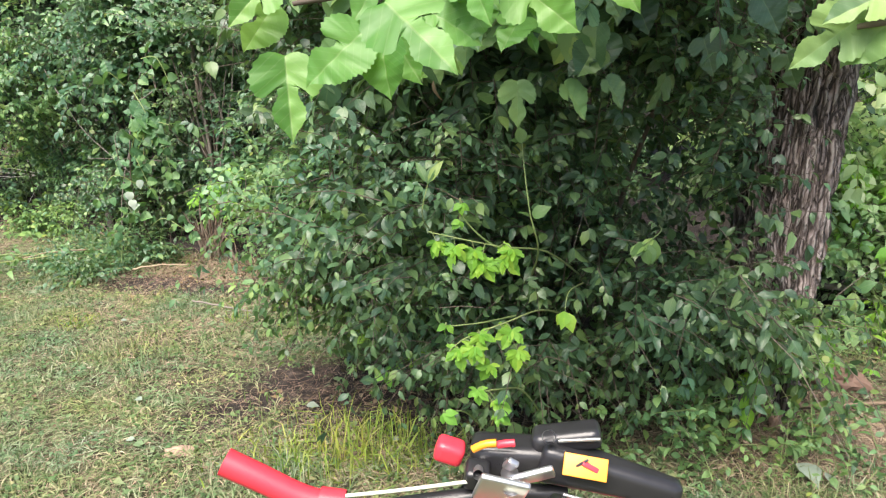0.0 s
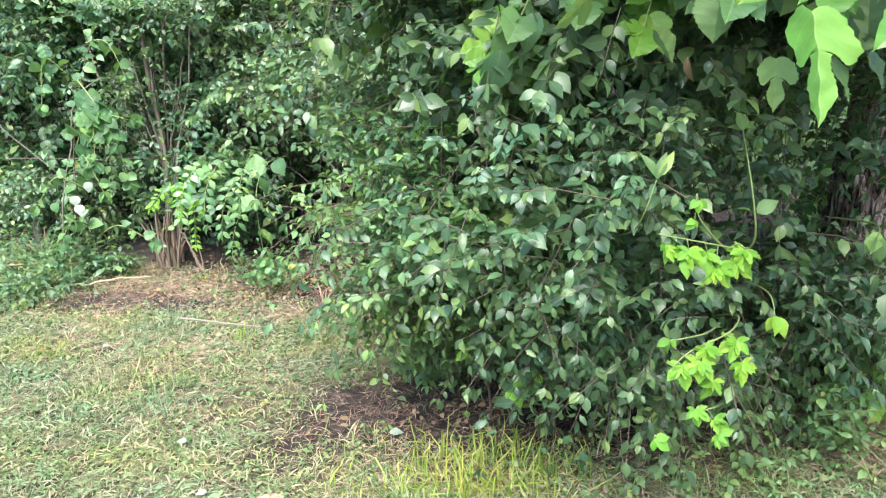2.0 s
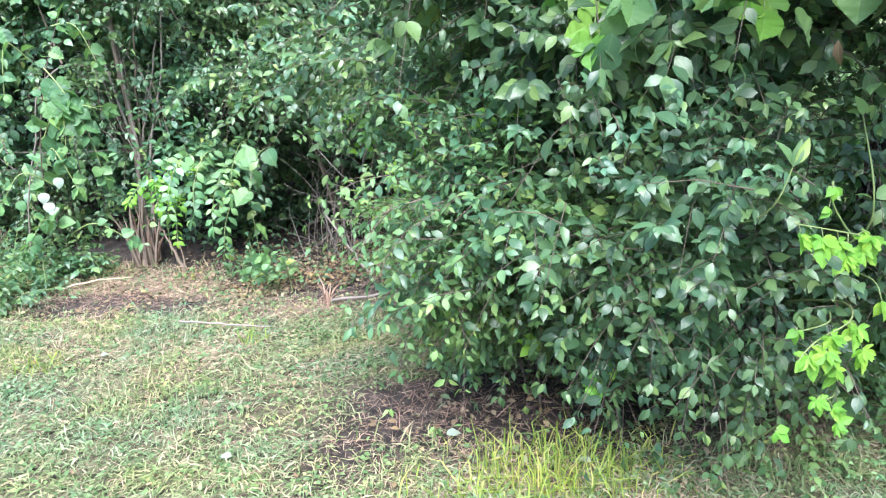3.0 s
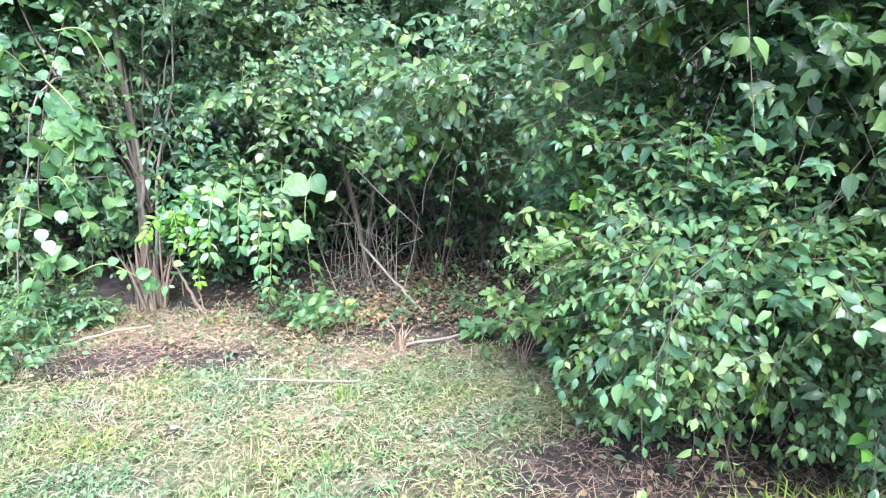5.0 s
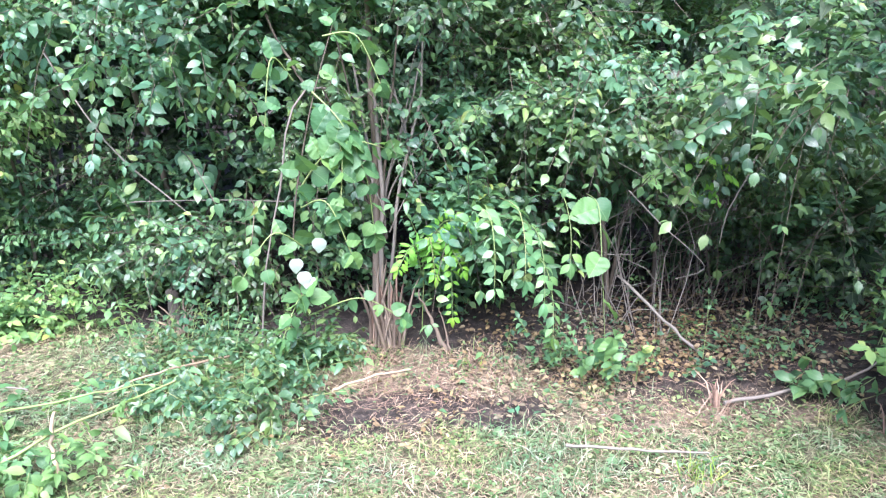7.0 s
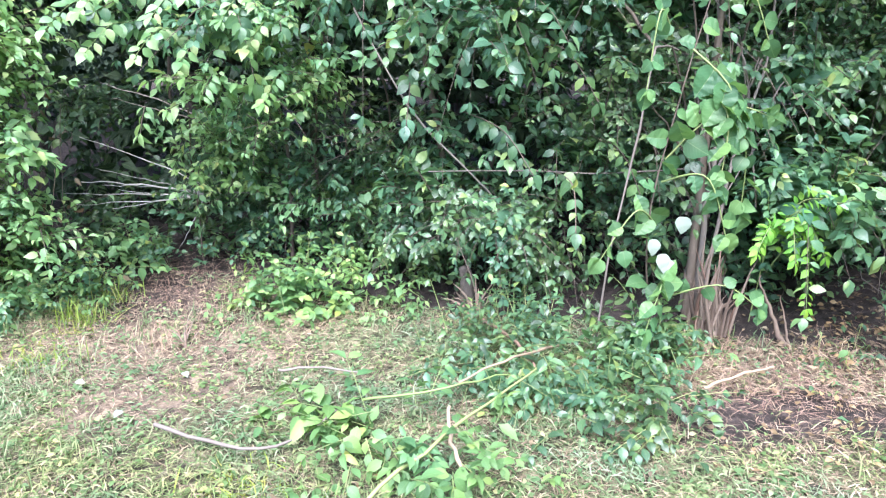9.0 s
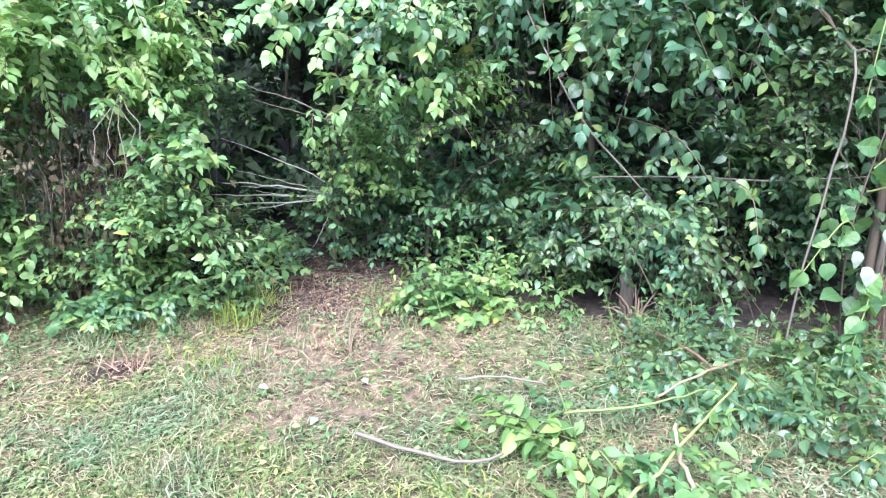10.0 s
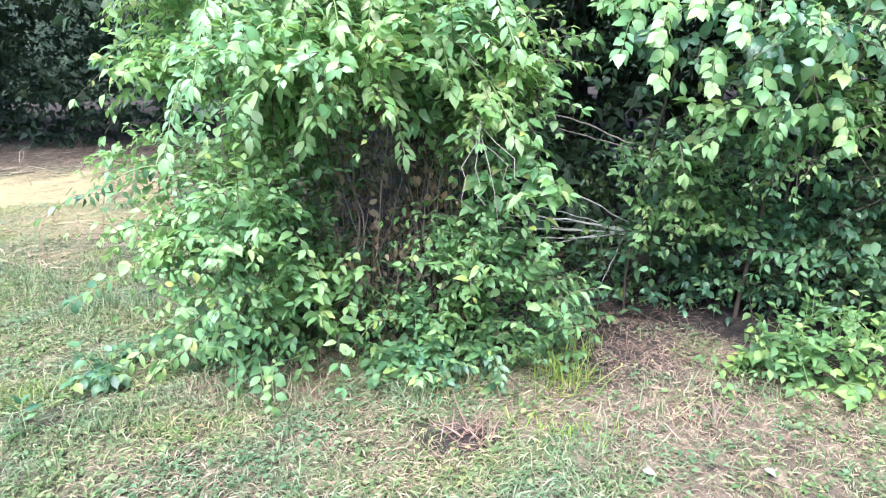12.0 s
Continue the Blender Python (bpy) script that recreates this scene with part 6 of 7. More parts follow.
SIDE_SPRAYS = [[(-7.0, 7.0, 0.55), (-7.35, 6.85, 0.62), (-7.74, 6.8, 0.45)], [(-7.0, 7.0, 0.3), (-7.3, 6.85, 0.3), (-7.6, 6.75, 0.08)], [(-7.1, 7.1, 0.95), (-7.4, 7.0, 1.02), (-7.68, 6.95, 0.9)], [(-6.9, 6.95, 0.2), (-7.15, 6.8, 0.25), (-7.4, 6.75, 0.1)], [(-7.0, 7.2, 1.5), (-7.3, 7.1, 1.62), (-7.55, 7.05, 1.5)], [(-6.5, 6.95, 1.45), (-6.55, 6.7, 1.4), (-6.6, 6.6, 1.15)], [(-6.3, 6.95, 1.45), (-6.25, 6.7, 1.38), (-6.2, 6.6, 1.1)], [(-6.8, 7.0, 1.3), (-6.85, 6.8, 1.2), (-6.9, 6.7, 0.95)]]
TOP_SPRAYS = [[(-6.9, 7.0, 1.7), (-6.95, 6.7, 1.68), (-7.0, 6.55, 1.4)], [(-6.6, 6.9, 1.75), (-6.6, 6.6, 1.7), (-6.65, 6.5, 1.4)], [(-6.3, 6.9, 1.75), (-6.3, 6.6, 1.72), (-6.32, 6.5, 1.45)], [(-6.1, 7.0, 1.6), (-6.05, 6.75, 1.6), (-6.0, 6.6, 1.35)], [(-7.1, 7.1, 1.4), (-7.15, 6.85, 1.4), (-7.2, 6.7, 1.1)], [(-6.75, 6.9, 1.55), (-6.78, 6.65, 1.5), (-6.8, 6.55, 1.2)], [(-5.95, 7.0, 1.35), (-5.85, 6.75, 1.38), (-5.75, 6.6, 1.15)], [(-5.95, 7.0, 1.75), (-5.85, 6.7, 1.75), (-5.75, 6.55, 1.5)], [(-6.5, 6.8, 1.9), (-6.45, 6.5, 1.85), (-6.4, 6.35, 1.6)], [(-6.8, 6.8, 1.95), (-6.8, 6.45, 1.9), (-6.85, 6.3, 1.65)]]
# Upper sprays are brightened by colour, with the sun-tinted leaf.
for k, pts in enumerate(SIDE_SPRAYS + TOP_SPRAYS):
    sprig("drooping_spray", "long drooping spray of paired leaflets", "shoot", pts, 0.08, LEAF_HEDGE if k in (0, 2, 4) else LEAF_SUN_TINT if k > 4 else LEAF_SNAG, 290 + k, 13, ("lance", "lance", "ovate"), r=0.004, hang=0.5, first=0.25, group="sprays on the snag")
for k, pts in enumerate(([(-3.1, 6.9, 1.3), (-3.0, 6.4, 1.35), (-2.9, 6.15, 1.1)], [(-3.4, 6.9, 1.0), (-3.3, 6.4, 0.95), (-3.2, 6.2, 0.75)], [(-3.7, 7.0, 1.2), (-3.75, 6.5, 1.2), (-3.8, 6.35, 1.0)], [(-2.8, 6.6, 0.9), (-2.75, 6.2, 0.85), (-2.7, 6.0, 0.6)], [(-3.0, 6.6, 0.7), (-3.0, 6.2, 0.7), (-3.05, 6.0, 0.5)], [(-4.75, 7.1, 1.7), (-4.95, 6.8, 1.68), (-5.2, 6.7, 1.55)], [(-4.6, 7.0, 1.6), (-4.55, 6.75, 1.5), (-4.5, 6.65, 1.2)], [(-4.2, 7.0, 1.7), (-4.05, 6.7, 1.65), (-3.95, 6.6, 1.45)])):
    sprig("arching_shoot", "arching shoot with paired drooping leaves", "shoot", pts, 0.085, LEAF_HEDGE if k % 3 else LEAF_LIGHT, 350 + k, 8, ("ovate", "ovate_b"), r=0.004, hang=0.75, first=0.2, stem_mat=TWIG, group="arching shoots")
for k, (sx, sy, sz1) in enumerate(((-0.4, 4.8, 1.25), (-0.8, 5.2, 1.3), (-1.2, 5.5, 1.4), (0.2, 4.6, 1.1), (-0.2, 4.5, 1.5), (-1.5, 5.7, 1.25))):
    sprig("arching_shoot", "arching shoot with paired drooping leaves", "shoot", [(sx + 0.3, sy + 0.7, sz1 - 0.05), (sx + 0.12, sy + 0.3, sz1 + 0.08), (sx, sy, sz1 - 0.04)], 0.11, LEAF_HEDGE, 330 + k, 8, ("ovate", "ovate_b"), r=0.004, hang=0.5, first=0.2, stem_mat=TWIG, group="arching shoots")

for k, (sx, sz1) in enumerate(((-5.1, 1.62), (-4.95, 1.7), (-4.8, 1.6), (-4.65, 1.68), (-4.5, 1.58), (-5.2, 1.75), (-4.4, 1.45), (-4.35, 1.2), (-5.1, 1.45), (-4.9, 1.42), (-4.7, 1.4), (-5.25, 1.55))):
    sprig("vine_spray", "light green spray hanging from the vine arch", "shoot", [(sx + 0.1, 7.0, sz1), (sx - 0.02, 6.72, sz1 + 0.05), (sx - 0.12, 6.48, sz1 - 0.08)], 0.075, LEAF_SNAG, 700 + k, 10, ("ovate", "ovate_b"), r=0.0025, hang=0.5, first=0.15, group="sprays on the vine arch")

rng = np.random.default_rng(350)
for k in range(46):
    sx, sz1 = rng.uniform(-3.6, -0.1), rng.uniform(0.55, 1.75)
    if sx > -1.5 and sz1 < 0.95:
        sz1 += 0.5
    sy = float(np.interp(sx, [-4.1, -3.3, -2.6, -1.6, -0.1], [6.75, 6.4, 6.2, 5.75, 5.2])) + rng.uniform(-0.12, 0.2)
    side = rng.normal(0, 0.18)
    sprig("arching_shoot", "arching shoot with paired drooping leaves", "shoot", [(sx - side, sy + 0.6, sz1 - rng.uniform(0.0, 0.2)), (sx - 0.4 * side, sy + 0.25, sz1 + 0.05), (sx, sy, sz1 - rng.uniform(0.0, 0.12))], rng.uniform(0.06, 0.095), (LEAF_HEDGE, LEAF_DARK_AND_SHADED, LEAF_LIGHT, LEAF_DARK_AND_SHADED, LEAF_HEDGE)[k % 5], 360 + k, int(rng.integers(5, 10)), ("ovate", "ovate_b"), r=0.0035, hang=rng.uniform(0.2, 0.8), first=0.25, stem_mat=TWIG, group="arching shoots")

# ---- bare stems, stumps, sticks ----
rng = np.random.default_rng(401)
multi = thing("bare_stemmed_shrub", (-2.3, 6.2, 0), "bare grey stems forking up from one foot", "shrub")
for k, (tx, tz, r) in enumerate(((-2.46, 1.5, 0.014), (-2.38, 1.9, 0.03), (-2.08, 1.5, 0.012), (-2.62, 1.35, 0.009), (-2.2, 1.75, 0.012), (-2.55, 1.7, 0.01), (-2.0, 1.2, 0.008), (-2.3, 1.4, 0.008), (-2.7, 1.1, 0.007), (-2.15, 1.35, 0.007), (-2.5, 1.2, 0.007))):
    pile = Pile()
    foot = (-2.32 + 0.05 * math.sin(5 * k), 6.15 + 0.05 * math.cos(3 * k), -0.05 if k < 3 else 0.5)
    pile.add(*tubes(bend([foot, (-2.32 + 0.15 * (tx + 2.32), 6.13, 0.72), (-2.32 + 0.55 * (tx + 2.32), 6.05, 0.72 + 0.5 * (tz - 0.72)), (tx, 6.0, tz)], 12, 0.005, rng)[None], np.linspace(r * 0.95, r * 0.4, 12)[None], 7))
    part("stem", pile, TWIG_GREY if k in (0, 2, 6, 9) else TWIG, multi)
thicket = thing("dead_stem_thicket", (-0.6, 5.8, 0), "thicket of thin dead stems in the dark hollow", "thicket")
for k in range(110):
    bx, by = (rng.normal(-1.0, 0.12), rng.normal(-0.42, 0.16), rng.normal(-0.1, 0.3))[k % 3], rng.normal(5.75, 0.22)
    tx, ty, tz = bx + rng.normal(0.08, 0.34), by + rng.normal(-0.1, 0.25), rng.uniform(0.3, 1.1)
    if k % 5 == 0:
        tz *= 0.3
    pile = Pile()
    pile.add(*tubes(bend([(bx, by, -0.08), (bx * 0.7 + tx * 0.3 + rng.normal(0, 0.08), by + rng.normal(0, 0.06), tz * 0.6), (tx, ty, tz)], 8, 0.008, rng)[None], np.linspace(rng.uniform(0.002, 0.0045), 0.0012, 8)[None], 4))
    part("stem", pile, TWIG if k % 3 else TWIG_GREY, thicket)


def rod_line(pts, r0, r1, n=14):
    pile = Pile()
    pile.add(*tubes(bend(pts, n, r0 * 0.25)[None], np.linspace(r0, r1, n)[None], 7))
    return pile


def splinter_stump(name, label, place, radius, height, count, seed, mat=SPLIT):
    """A shattered stump: a ring of torn, pointed slivers round a ragged core."""
    rng = np.random.default_rng(seed)
    root = thing(name, place, label, "stump")
    core = Pile()
    core.add(*tubes(bend([(place[0], place[1], -0.1), (place[0], place[1], height * 0.28)], 4)[None], np.array([[radius * 0.7, radius * 0.6, radius * 0.4, 0.004]]), 9))
    part("core", core, mat, root)
    for k in range(count):
        a, d = rng.uniform(0, 6.283), radius * math.sqrt(rng.random())
        h = height * rng.uniform(0.25, 1.1)
        x, y = place[0] + d * math.cos(a), place[1] + d * math.sin(a)
        lean = rng.normal(0, 0.055, 2) + 0.3 * np.array((math.cos(a), math.sin(a))) * d
        w = min(rng.uniform(0.004, 0.014), radius * 0.16)
        pile = Pile()
        pile.add(*tubes(bend([(x, y, -0.06), (x + lean[0] * 0.4, y + lean[1] * 0.4, h * 0.5), (x + lean[0], y + lean[1], h)], 5, 0.003, rng)[None], np.array([[w * 1.2, w, w * 0.9, w * 0.6, 0.001]]), 4))
        part("sliver", pile, mat if k % 4 else STRAW_RED, root)
    return root


splinter_stump("splintered_stump", "shattered pale wooden stump at the hedge foot", (-2.34, 5.93, 0), 0.105, 0.4, 40, 411)
torn = splinter_stump("splintered_stump", "small torn dark stump showing pale pink wood", (-3.47, 6.4, 0), 0.045, 0.17, 14, 412)
pile = Pile()
pile.add(*tubes(bend([(-3.475, 6.45, -0.1), (-3.48, 6.445, 0.08), (-3.487, 6.44, 0.19), (-3.49, 6.44, 0.235)], 8, 0.003, np.random.default_rng(5))[None], np.array([[0.045, 0.042, 0.038, 0.036, 0.035, 0.033, 0.03, 0.004]]), 11))
part("bark", pile, BARK, torn, "dark bark left standing behind the tear")
splinter_stump("splintered_stump", "short snapped sapling stump", (-1.12, 4.66, 0), 0.028, 0.12, 8, 413, STRAW_RED)
splinter_stump("splintered_stump", "short snapped sapling stump", (-0.62, 4.2, 0), 0.03, 0.13, 8, 414)
splinter_stump("splintered_stump", "small cut stump in the straw", (-4.94, 6.38, 0), 0.02, 0.1, 7, 415)
stick("wood_splinter", "long pale split splinter leaning from the ground", [(-2.06, 5.72, -0.07), (-2.13, 5.75, 0.11), (-2.2, 5.78, 0.29)], 0.016, 0.003, SPLIT, 1, "splinter")
stick("wood_splinter", "thin pale split splinter leaning from the ground", [(-2.04, 5.7, -0.07), (-2.06, 5.73, 0.06), (-2.09, 5.75, 0.18)], 0.007, 0.002, SPLIT, 2, "splinter")
stick("leaning_pole", "straight grey stick leaning in the hollow", [(-0.8, 5.18, -0.06), (-0.92, 5.4, 0.1), (-1.05, 5.64, 0.28)], 0.009, 0.008, TWIG_GREY, 3)
stick("fallen_branch", "long bent branch stripped of bark on the ground", [(-1.1, 4.63, -0.02), (-0.8, 4.6, 0.0), (-0.5, 4.56, 0.03), (-0.25, 4.58, 0.1)], 0.009, 0.006, TWIG_GREY, 4)
stick("fallen_stick", "thin pale stick lying on the grass", [(-1.95, 4.5, 0.0), (-1.7, 4.36, 0.01), (-1.45, 4.27, 0.0)], 0.007, 0.004, TWIG_GREY, 5)
stick("fallen_stick", "thin pale stick lying on the soil", [(-2.75, 5.3, 0.0), (-2.55, 5.34, 0.02), (-2.35, 5.4, 0.0)], 0.007, 0.004, STRAW, 6)
stick("fallen_stick", "curved grey stick lying on the lawn", [(-4.95, 5.54, 0.0), (-4.75, 5.38, 0.0), (-4.58, 5.28, 0.0), (-4.4, 5.32, 0.0), (-4.25, 5.45, 0.02)], 0.009, 0.004, TWIG_GREY, 7)
stick("fallen_stick", "straight pale stick lying in the straw", [(-4.48, 5.9, 0.0), (-4.3, 5.86, 0.01), (-4.12, 5.78, 0.0)], 0.006, 0.004, TWIG_GREY, 8)
stick("fallen_stick", "brown stick lying across the soil", [(1.05, 2.95, 0.0), (1.4, 2.9, 0.02), (1.85, 2.93, 0.03)], 0.01, 0.007, STRAW, 9)
stick("fallen_stick", "thin brown stick lying in the clippings", [(0.85, 2.9, 0.03), (1.05, 2.65, 0.03), (1.2, 2.45, 0.0)], 0.005, 0.003, TWIG, 10)
stick("fallen_branch", "pale branch lying behind the tree", [(1.6, 3.9, 0.3), (2.1, 4.0, 0.2), (2.8, 4.2, 0.1)], 0.022, 0.018, TWIG_GREY, 11)
stick("broken_stick", "cut pale stick poking from the brush", [(-3.85, 4.95, -0.02), (-3.88, 5.05, 0.08), (-3.87, 5.12, 0.17)], 0.009, 0.006, STRAW, 12)
stick("broken_stick", "cut pale stick lying over the brush", [(-3.2, 5.75, 0.05), (-3.5, 5.6, 0.08), (-3.75, 5.5, 0.05)], 0.007, 0.005, STRAW, 13)
stick("fallen_stick", "reddish root lying on the lawn", [(-3.45, 6.25, 0.0), (-3.38, 5.9, 0.02), (-3.36, 5.6, 0.0)], 0.01, 0.006, STRAW_RED, 14)
stick("hanging_branch", "bare crooked branch reaching through the hedge", [(-4.0, 6.62, 1.55), (-3.85, 6.6, 1.25), (-3.7, 6.58, 1.0), (-3.56, 6.58, 0.84), (-3.28, 6.6, 0.55), (-3.1, 6.7, 0.3), (-3.05, 6.8, -0.05)], 0.0045, 0.006, TWIG_GREY, 15)
stick("hanging_branch", "thin bare branch crossing the leaves", [(-3.66, 6.55, 0.73), (-3.2, 6.5, 0.72), (-2.8, 6.3, 0.72), (-2.4, 6.15, 0.75)], 0.0035, 0.004, TWIG_GREY, 16)
stick("hanging_branch", "grey vine stem hanging from a forked limb", [(-2.4, 6.1, 1.28), (-2.55, 6.07, 1.33), (-2.68, 6.02, 1.36), (-2.8, 5.85, 1.25), (-2.85, 5.78, 1.08), (-2.88, 5.8, 0.9), (-2.95, 5.76, 0.66), (-3.02, 5.75, 0.3), (-3.04, 5.75, -0.09)], 0.006, 0.005, TWIG_GREY, 17)
stick("hanging_branch", "dark crooked limb reaching up through the hedge", [(-2.7, 6.02, 1.36), (-2.76, 6.12, 1.48), (-2.84, 6.28, 1.68), (-2.95, 6.4, 2.1)], 0.008, 0.006, TWIG, 18)
stick("hanging_branch", "pale bare twig hanging over the hollow", [(-0.68, 5.05, 1.02), (-0.74, 5.05, 0.9), (-0.81, 5.07, 0.75), (-0.82, 5.1, 0.58)], 0.006, 0.003, TWIG_GREY, 19)
stick("hanging_branch", "pale bare twig hanging over the hollow", [(-1.1, 5.5, 0.8), (-0.95, 5.4, 0.62), (-0.78, 5.3, 0.45), (-0.75, 5.3, 0.38), (-0.88, 5.35, 0.33)], 0.004, 0.002, TWIG_GREY, 20)
forks = thing("forked_stems", (-2.35, 6.1, 0), "bare grey-brown forked stems rising from the stump", "sapling")
for k, (pts, r0, r1) in enumerate((([(-2.32, 6.09, -0.09), (-2.33, 6.07, 0.49), (-2.31, 6.06, 0.76), (-2.33, 6.06, 1.25), (-2.38, 6.09, 1.71)], 0.022, 0.011), ([(-2.29, 6.08, 0.12), (-2.23, 6.06, 0.71), (-2.16, 6.06, 1.01), (-2.08, 6.06, 1.29), (-2.04, 6.11, 1.71)], 0.014, 0.007), ([(-2.16, 6.05, 1.01), (-2.20, 6.05, 1.24), (-2.33, 6.06, 1.48), (-2.41, 6.11, 1.61)], 0.008, 0.005),
                                (([(-2.06, 6.05, 0.55), (-2.12, 6.05, 0.86), (-2.17, 6.05, 1.08), (-2.25, 6.07, 1.45)]), 0.006, 0.005), ([(-2.32, 6.05, 0.71), (-2.41, 6.04, 0.97), (-2.49, 6.05, 1.34)], 0.007, 0.004), ([(-2.28, 6.05, 0.55), (-2.15, 6.03, 0.81), (-1.99, 6.03, 1.02)], 0.005, 0.003))):
    part("stem", rod_line(pts, 0.8 * r0, 0.8 * r1), TWIG_GREY, forks)
bundle = thing("dead_branch", (-4.95, 7.75, 0), "bleached dead branch fanning across the path", "branch")
for k, (bz, ex, ey, ez, r) in enumerate(((0.4, -5.66, 7.7, 0.57, 0.008), (0.41, -5.55, 7.75, 0.53, 0.006), (0.4, -5.78, 7.72, 0.49, 0.007), (0.4, -5.7, 7.65, 0.43, 0.005), (0.4, -5.45, 7.7, 0.5, 0.004), (0.42, -5.13, 7.75, 0.08, 0.004), (0.4, -5.5, 7.7, 0.38, 0.004), (0.4, -5.6, 7.85, 0.62, 0.004), (0.4, -4.5, 7.9, 0.36, 0.012), (0.46, -5.64, 7.75, 0.84, 0.005), (0.93, -5.5, 7.85, 1.16, 0.006), (0.9, -5.44, 7.85, 1.06, 0.005))):
    pile = Pile()
    foot = (-4.93, 7.86, bz)
    mid = tuple(0.5 * (a + b) + 0.015 * math.sin(7 * k + q) for q, (a, b) in enumerate(zip(foot, (ex, ey, ez))))
    pile.add(*tubes(bend([foot, mid, (ex, ey, ez)], 12, 0.004, rng)[None], np.linspace(r, r * 0.3, 12)[None], 5))
    part("twig", pile, (TWIG_GREY if k > 9 else BLEACHED), bundle)
tangle = thing("vine_tangle", (-6.1, 7.0, 0), "tangle of brown vine stems on the dead trunk", "vine")
for k in range(80):
    bx = rng.normal(-6.32, 0.24)
    z0, z1 = rng.uniform(-0.05, 0.3), rng.uniform(0.7, 1.35)
    pile = Pile()
    pile.add(*tubes(bend([(bx, rng.uniform(7.05, 7.3), z0), (bx + rng.normal(0, 0.08), rng.uniform(6.98, 7.15), (z0 + z1) / 2), (bx + rng.normal(0.02, 0.12), rng.uniform(7.0, 7.2), z1)], 9, 0.012, rng)[None], np.linspace(rng.uniform(0.002, 0.006), 0.0015, 9)[None], 5))
    part("stem", pile, (STRAW_RED, TWIG, TWIG, TWIG_GREY)[k % 4], tangle)
pile = Pile()
px = np.stack([rng.normal(-6.32, 0.26, 1500), rng.uniform(6.95, 7.3, 1500), rng.uniform(0.05, 1.3, 1500)], 1)
add_leaves(pile, rng, px, rng.normal(0, 0.6, (1500, 3)) - UPW, rng.normal(0, 0.6, (1500, 3)) + (0, -0.8, 0.2), rng.uniform(0.025, 0.06, 1500), ["narrow", "plain"])
part("dead_leaf", pile, LEAF_DEAD, tangle, "withered brown leaves caught in the stems", "stuff")
for k, (ex, ez) in enumerate(((-5.74, 0.92), (-5.8, 0.84), (-5.9, 0.9), (-5.7, 1.0), (-5.84, 0.96))):
    pile = Pile()
    pile.add(*tubes(bend([(-6.0, 6.9, 1.05), (-5.9, 6.6, 1.15 + 0.02 * k), (ex - 0.08, 6.38, 1.06), (ex - 0.05, 6.36, ez)], 9, 0.012, rng)[None], np.linspace(0.0022, 0.0012, 9)[None], 5))
    part("stem", pile, TWIG_GREY, tangle, "bleached drooping stem")


# ---- tufts and scraps on the ground ----
def tuft(name, label, x, y, radius, count, height, mat, seed, rise=0.55, width=0.003):
    rng = np.random.default_rng(seed)
    px, py = x + radius * rng.normal(0, 0.55, count), y + radius * rng.normal(0, 0.45, count)
    pile = Pile()
    pile.add(*strips(rng, px, py, height, width, rise, 0.15, bendy=1.1))
    return tagged(new(name, pile.mesh(name, mat)), label, "grass tuft", kind="stuff")


for k, (x, y, r, n, h) in enumerate(((-0.55, 2.6, 0.28, 420, 0.16), (-0.25, 2.55, 0.25, 260, 0.13), (-0.85, 2.5, 0.2, 160, 0.1), (-1.55, 4.2, 0.1, 60, 0.1), (-5.5, 6.75, 0.14, 120, 0.16), (-5.42, 7.05, 0.1, 90, 0.18), (-7.9, 6.6, 0.12, 80, 0.1), (-5.6, 6.3, 0.2, 120, 0.08), (-4.6, 5.1, 0.2, 120, 0.08), (-2.6, 4.2, 0.15, 80, 0.08))):
    tuft("grass_tuft", "tuft of longer yellow-green grass blades", x, y, r, n, h, GRASS_TALL, 500 + k)
for k, (x, y, r, n) in enumerate(((-2.62, 5.5, 0.16, 90), (-2.4, 5.7, 0.14, 90), (-1.15, 4.6, 0.1, 60), (-6.8, 6.85, 0.14, 110), (-6.65, 6.6, 0.1, 70), (-5.95, 6.3, 0.12, 90), (-5.0, 6.45, 0.2, 110), (-7.1, 6.6, 0.12, 70), (1.3, 3.1, 0.3, 130), (-1.95, 5.6, 0.12, 60))):
    tuft("shredded_stem_heap", "heap of shredded reddish-brown stems", x, y, r, n, 0.13, STRAW_RED if k % 3 else STRAW, 520 + k, 0.25, 0.0025)
for k, (x, y, s) in enumerate(((-0.8, 2.92, 0.06), (-0.35, 2.6, 0.05), (1.16, 2.42, 0.13), (1.22, 2.33, 0.06), (-1.45, 2.62, 0.04), (-5.35, 6.0, 0.05), (-3.55, 4.6, 0.05), (-5.1, 5.7, 0.05), (-2.3, 4.2, 0.04), (-1.6, 3.0, 0.05), (-4.9, 6.0, 0.05))):
    me = leaf_mesh("ovate_b", OVATE_B, LEAF_PALE)
    ob = tagged(new("fallen_leaf", me), "pale upturned leaf lying on the ground", "leaf", "fallen pale leaves")
    ob.matrix_world = leaf_matrix((x, y, float(gz(x, y)) + 0.03 + 0.2 * s), (math.cos(2.4 * k), math.sin(2.4 * k), 0.1), (0.1, -0.3, 1), s)


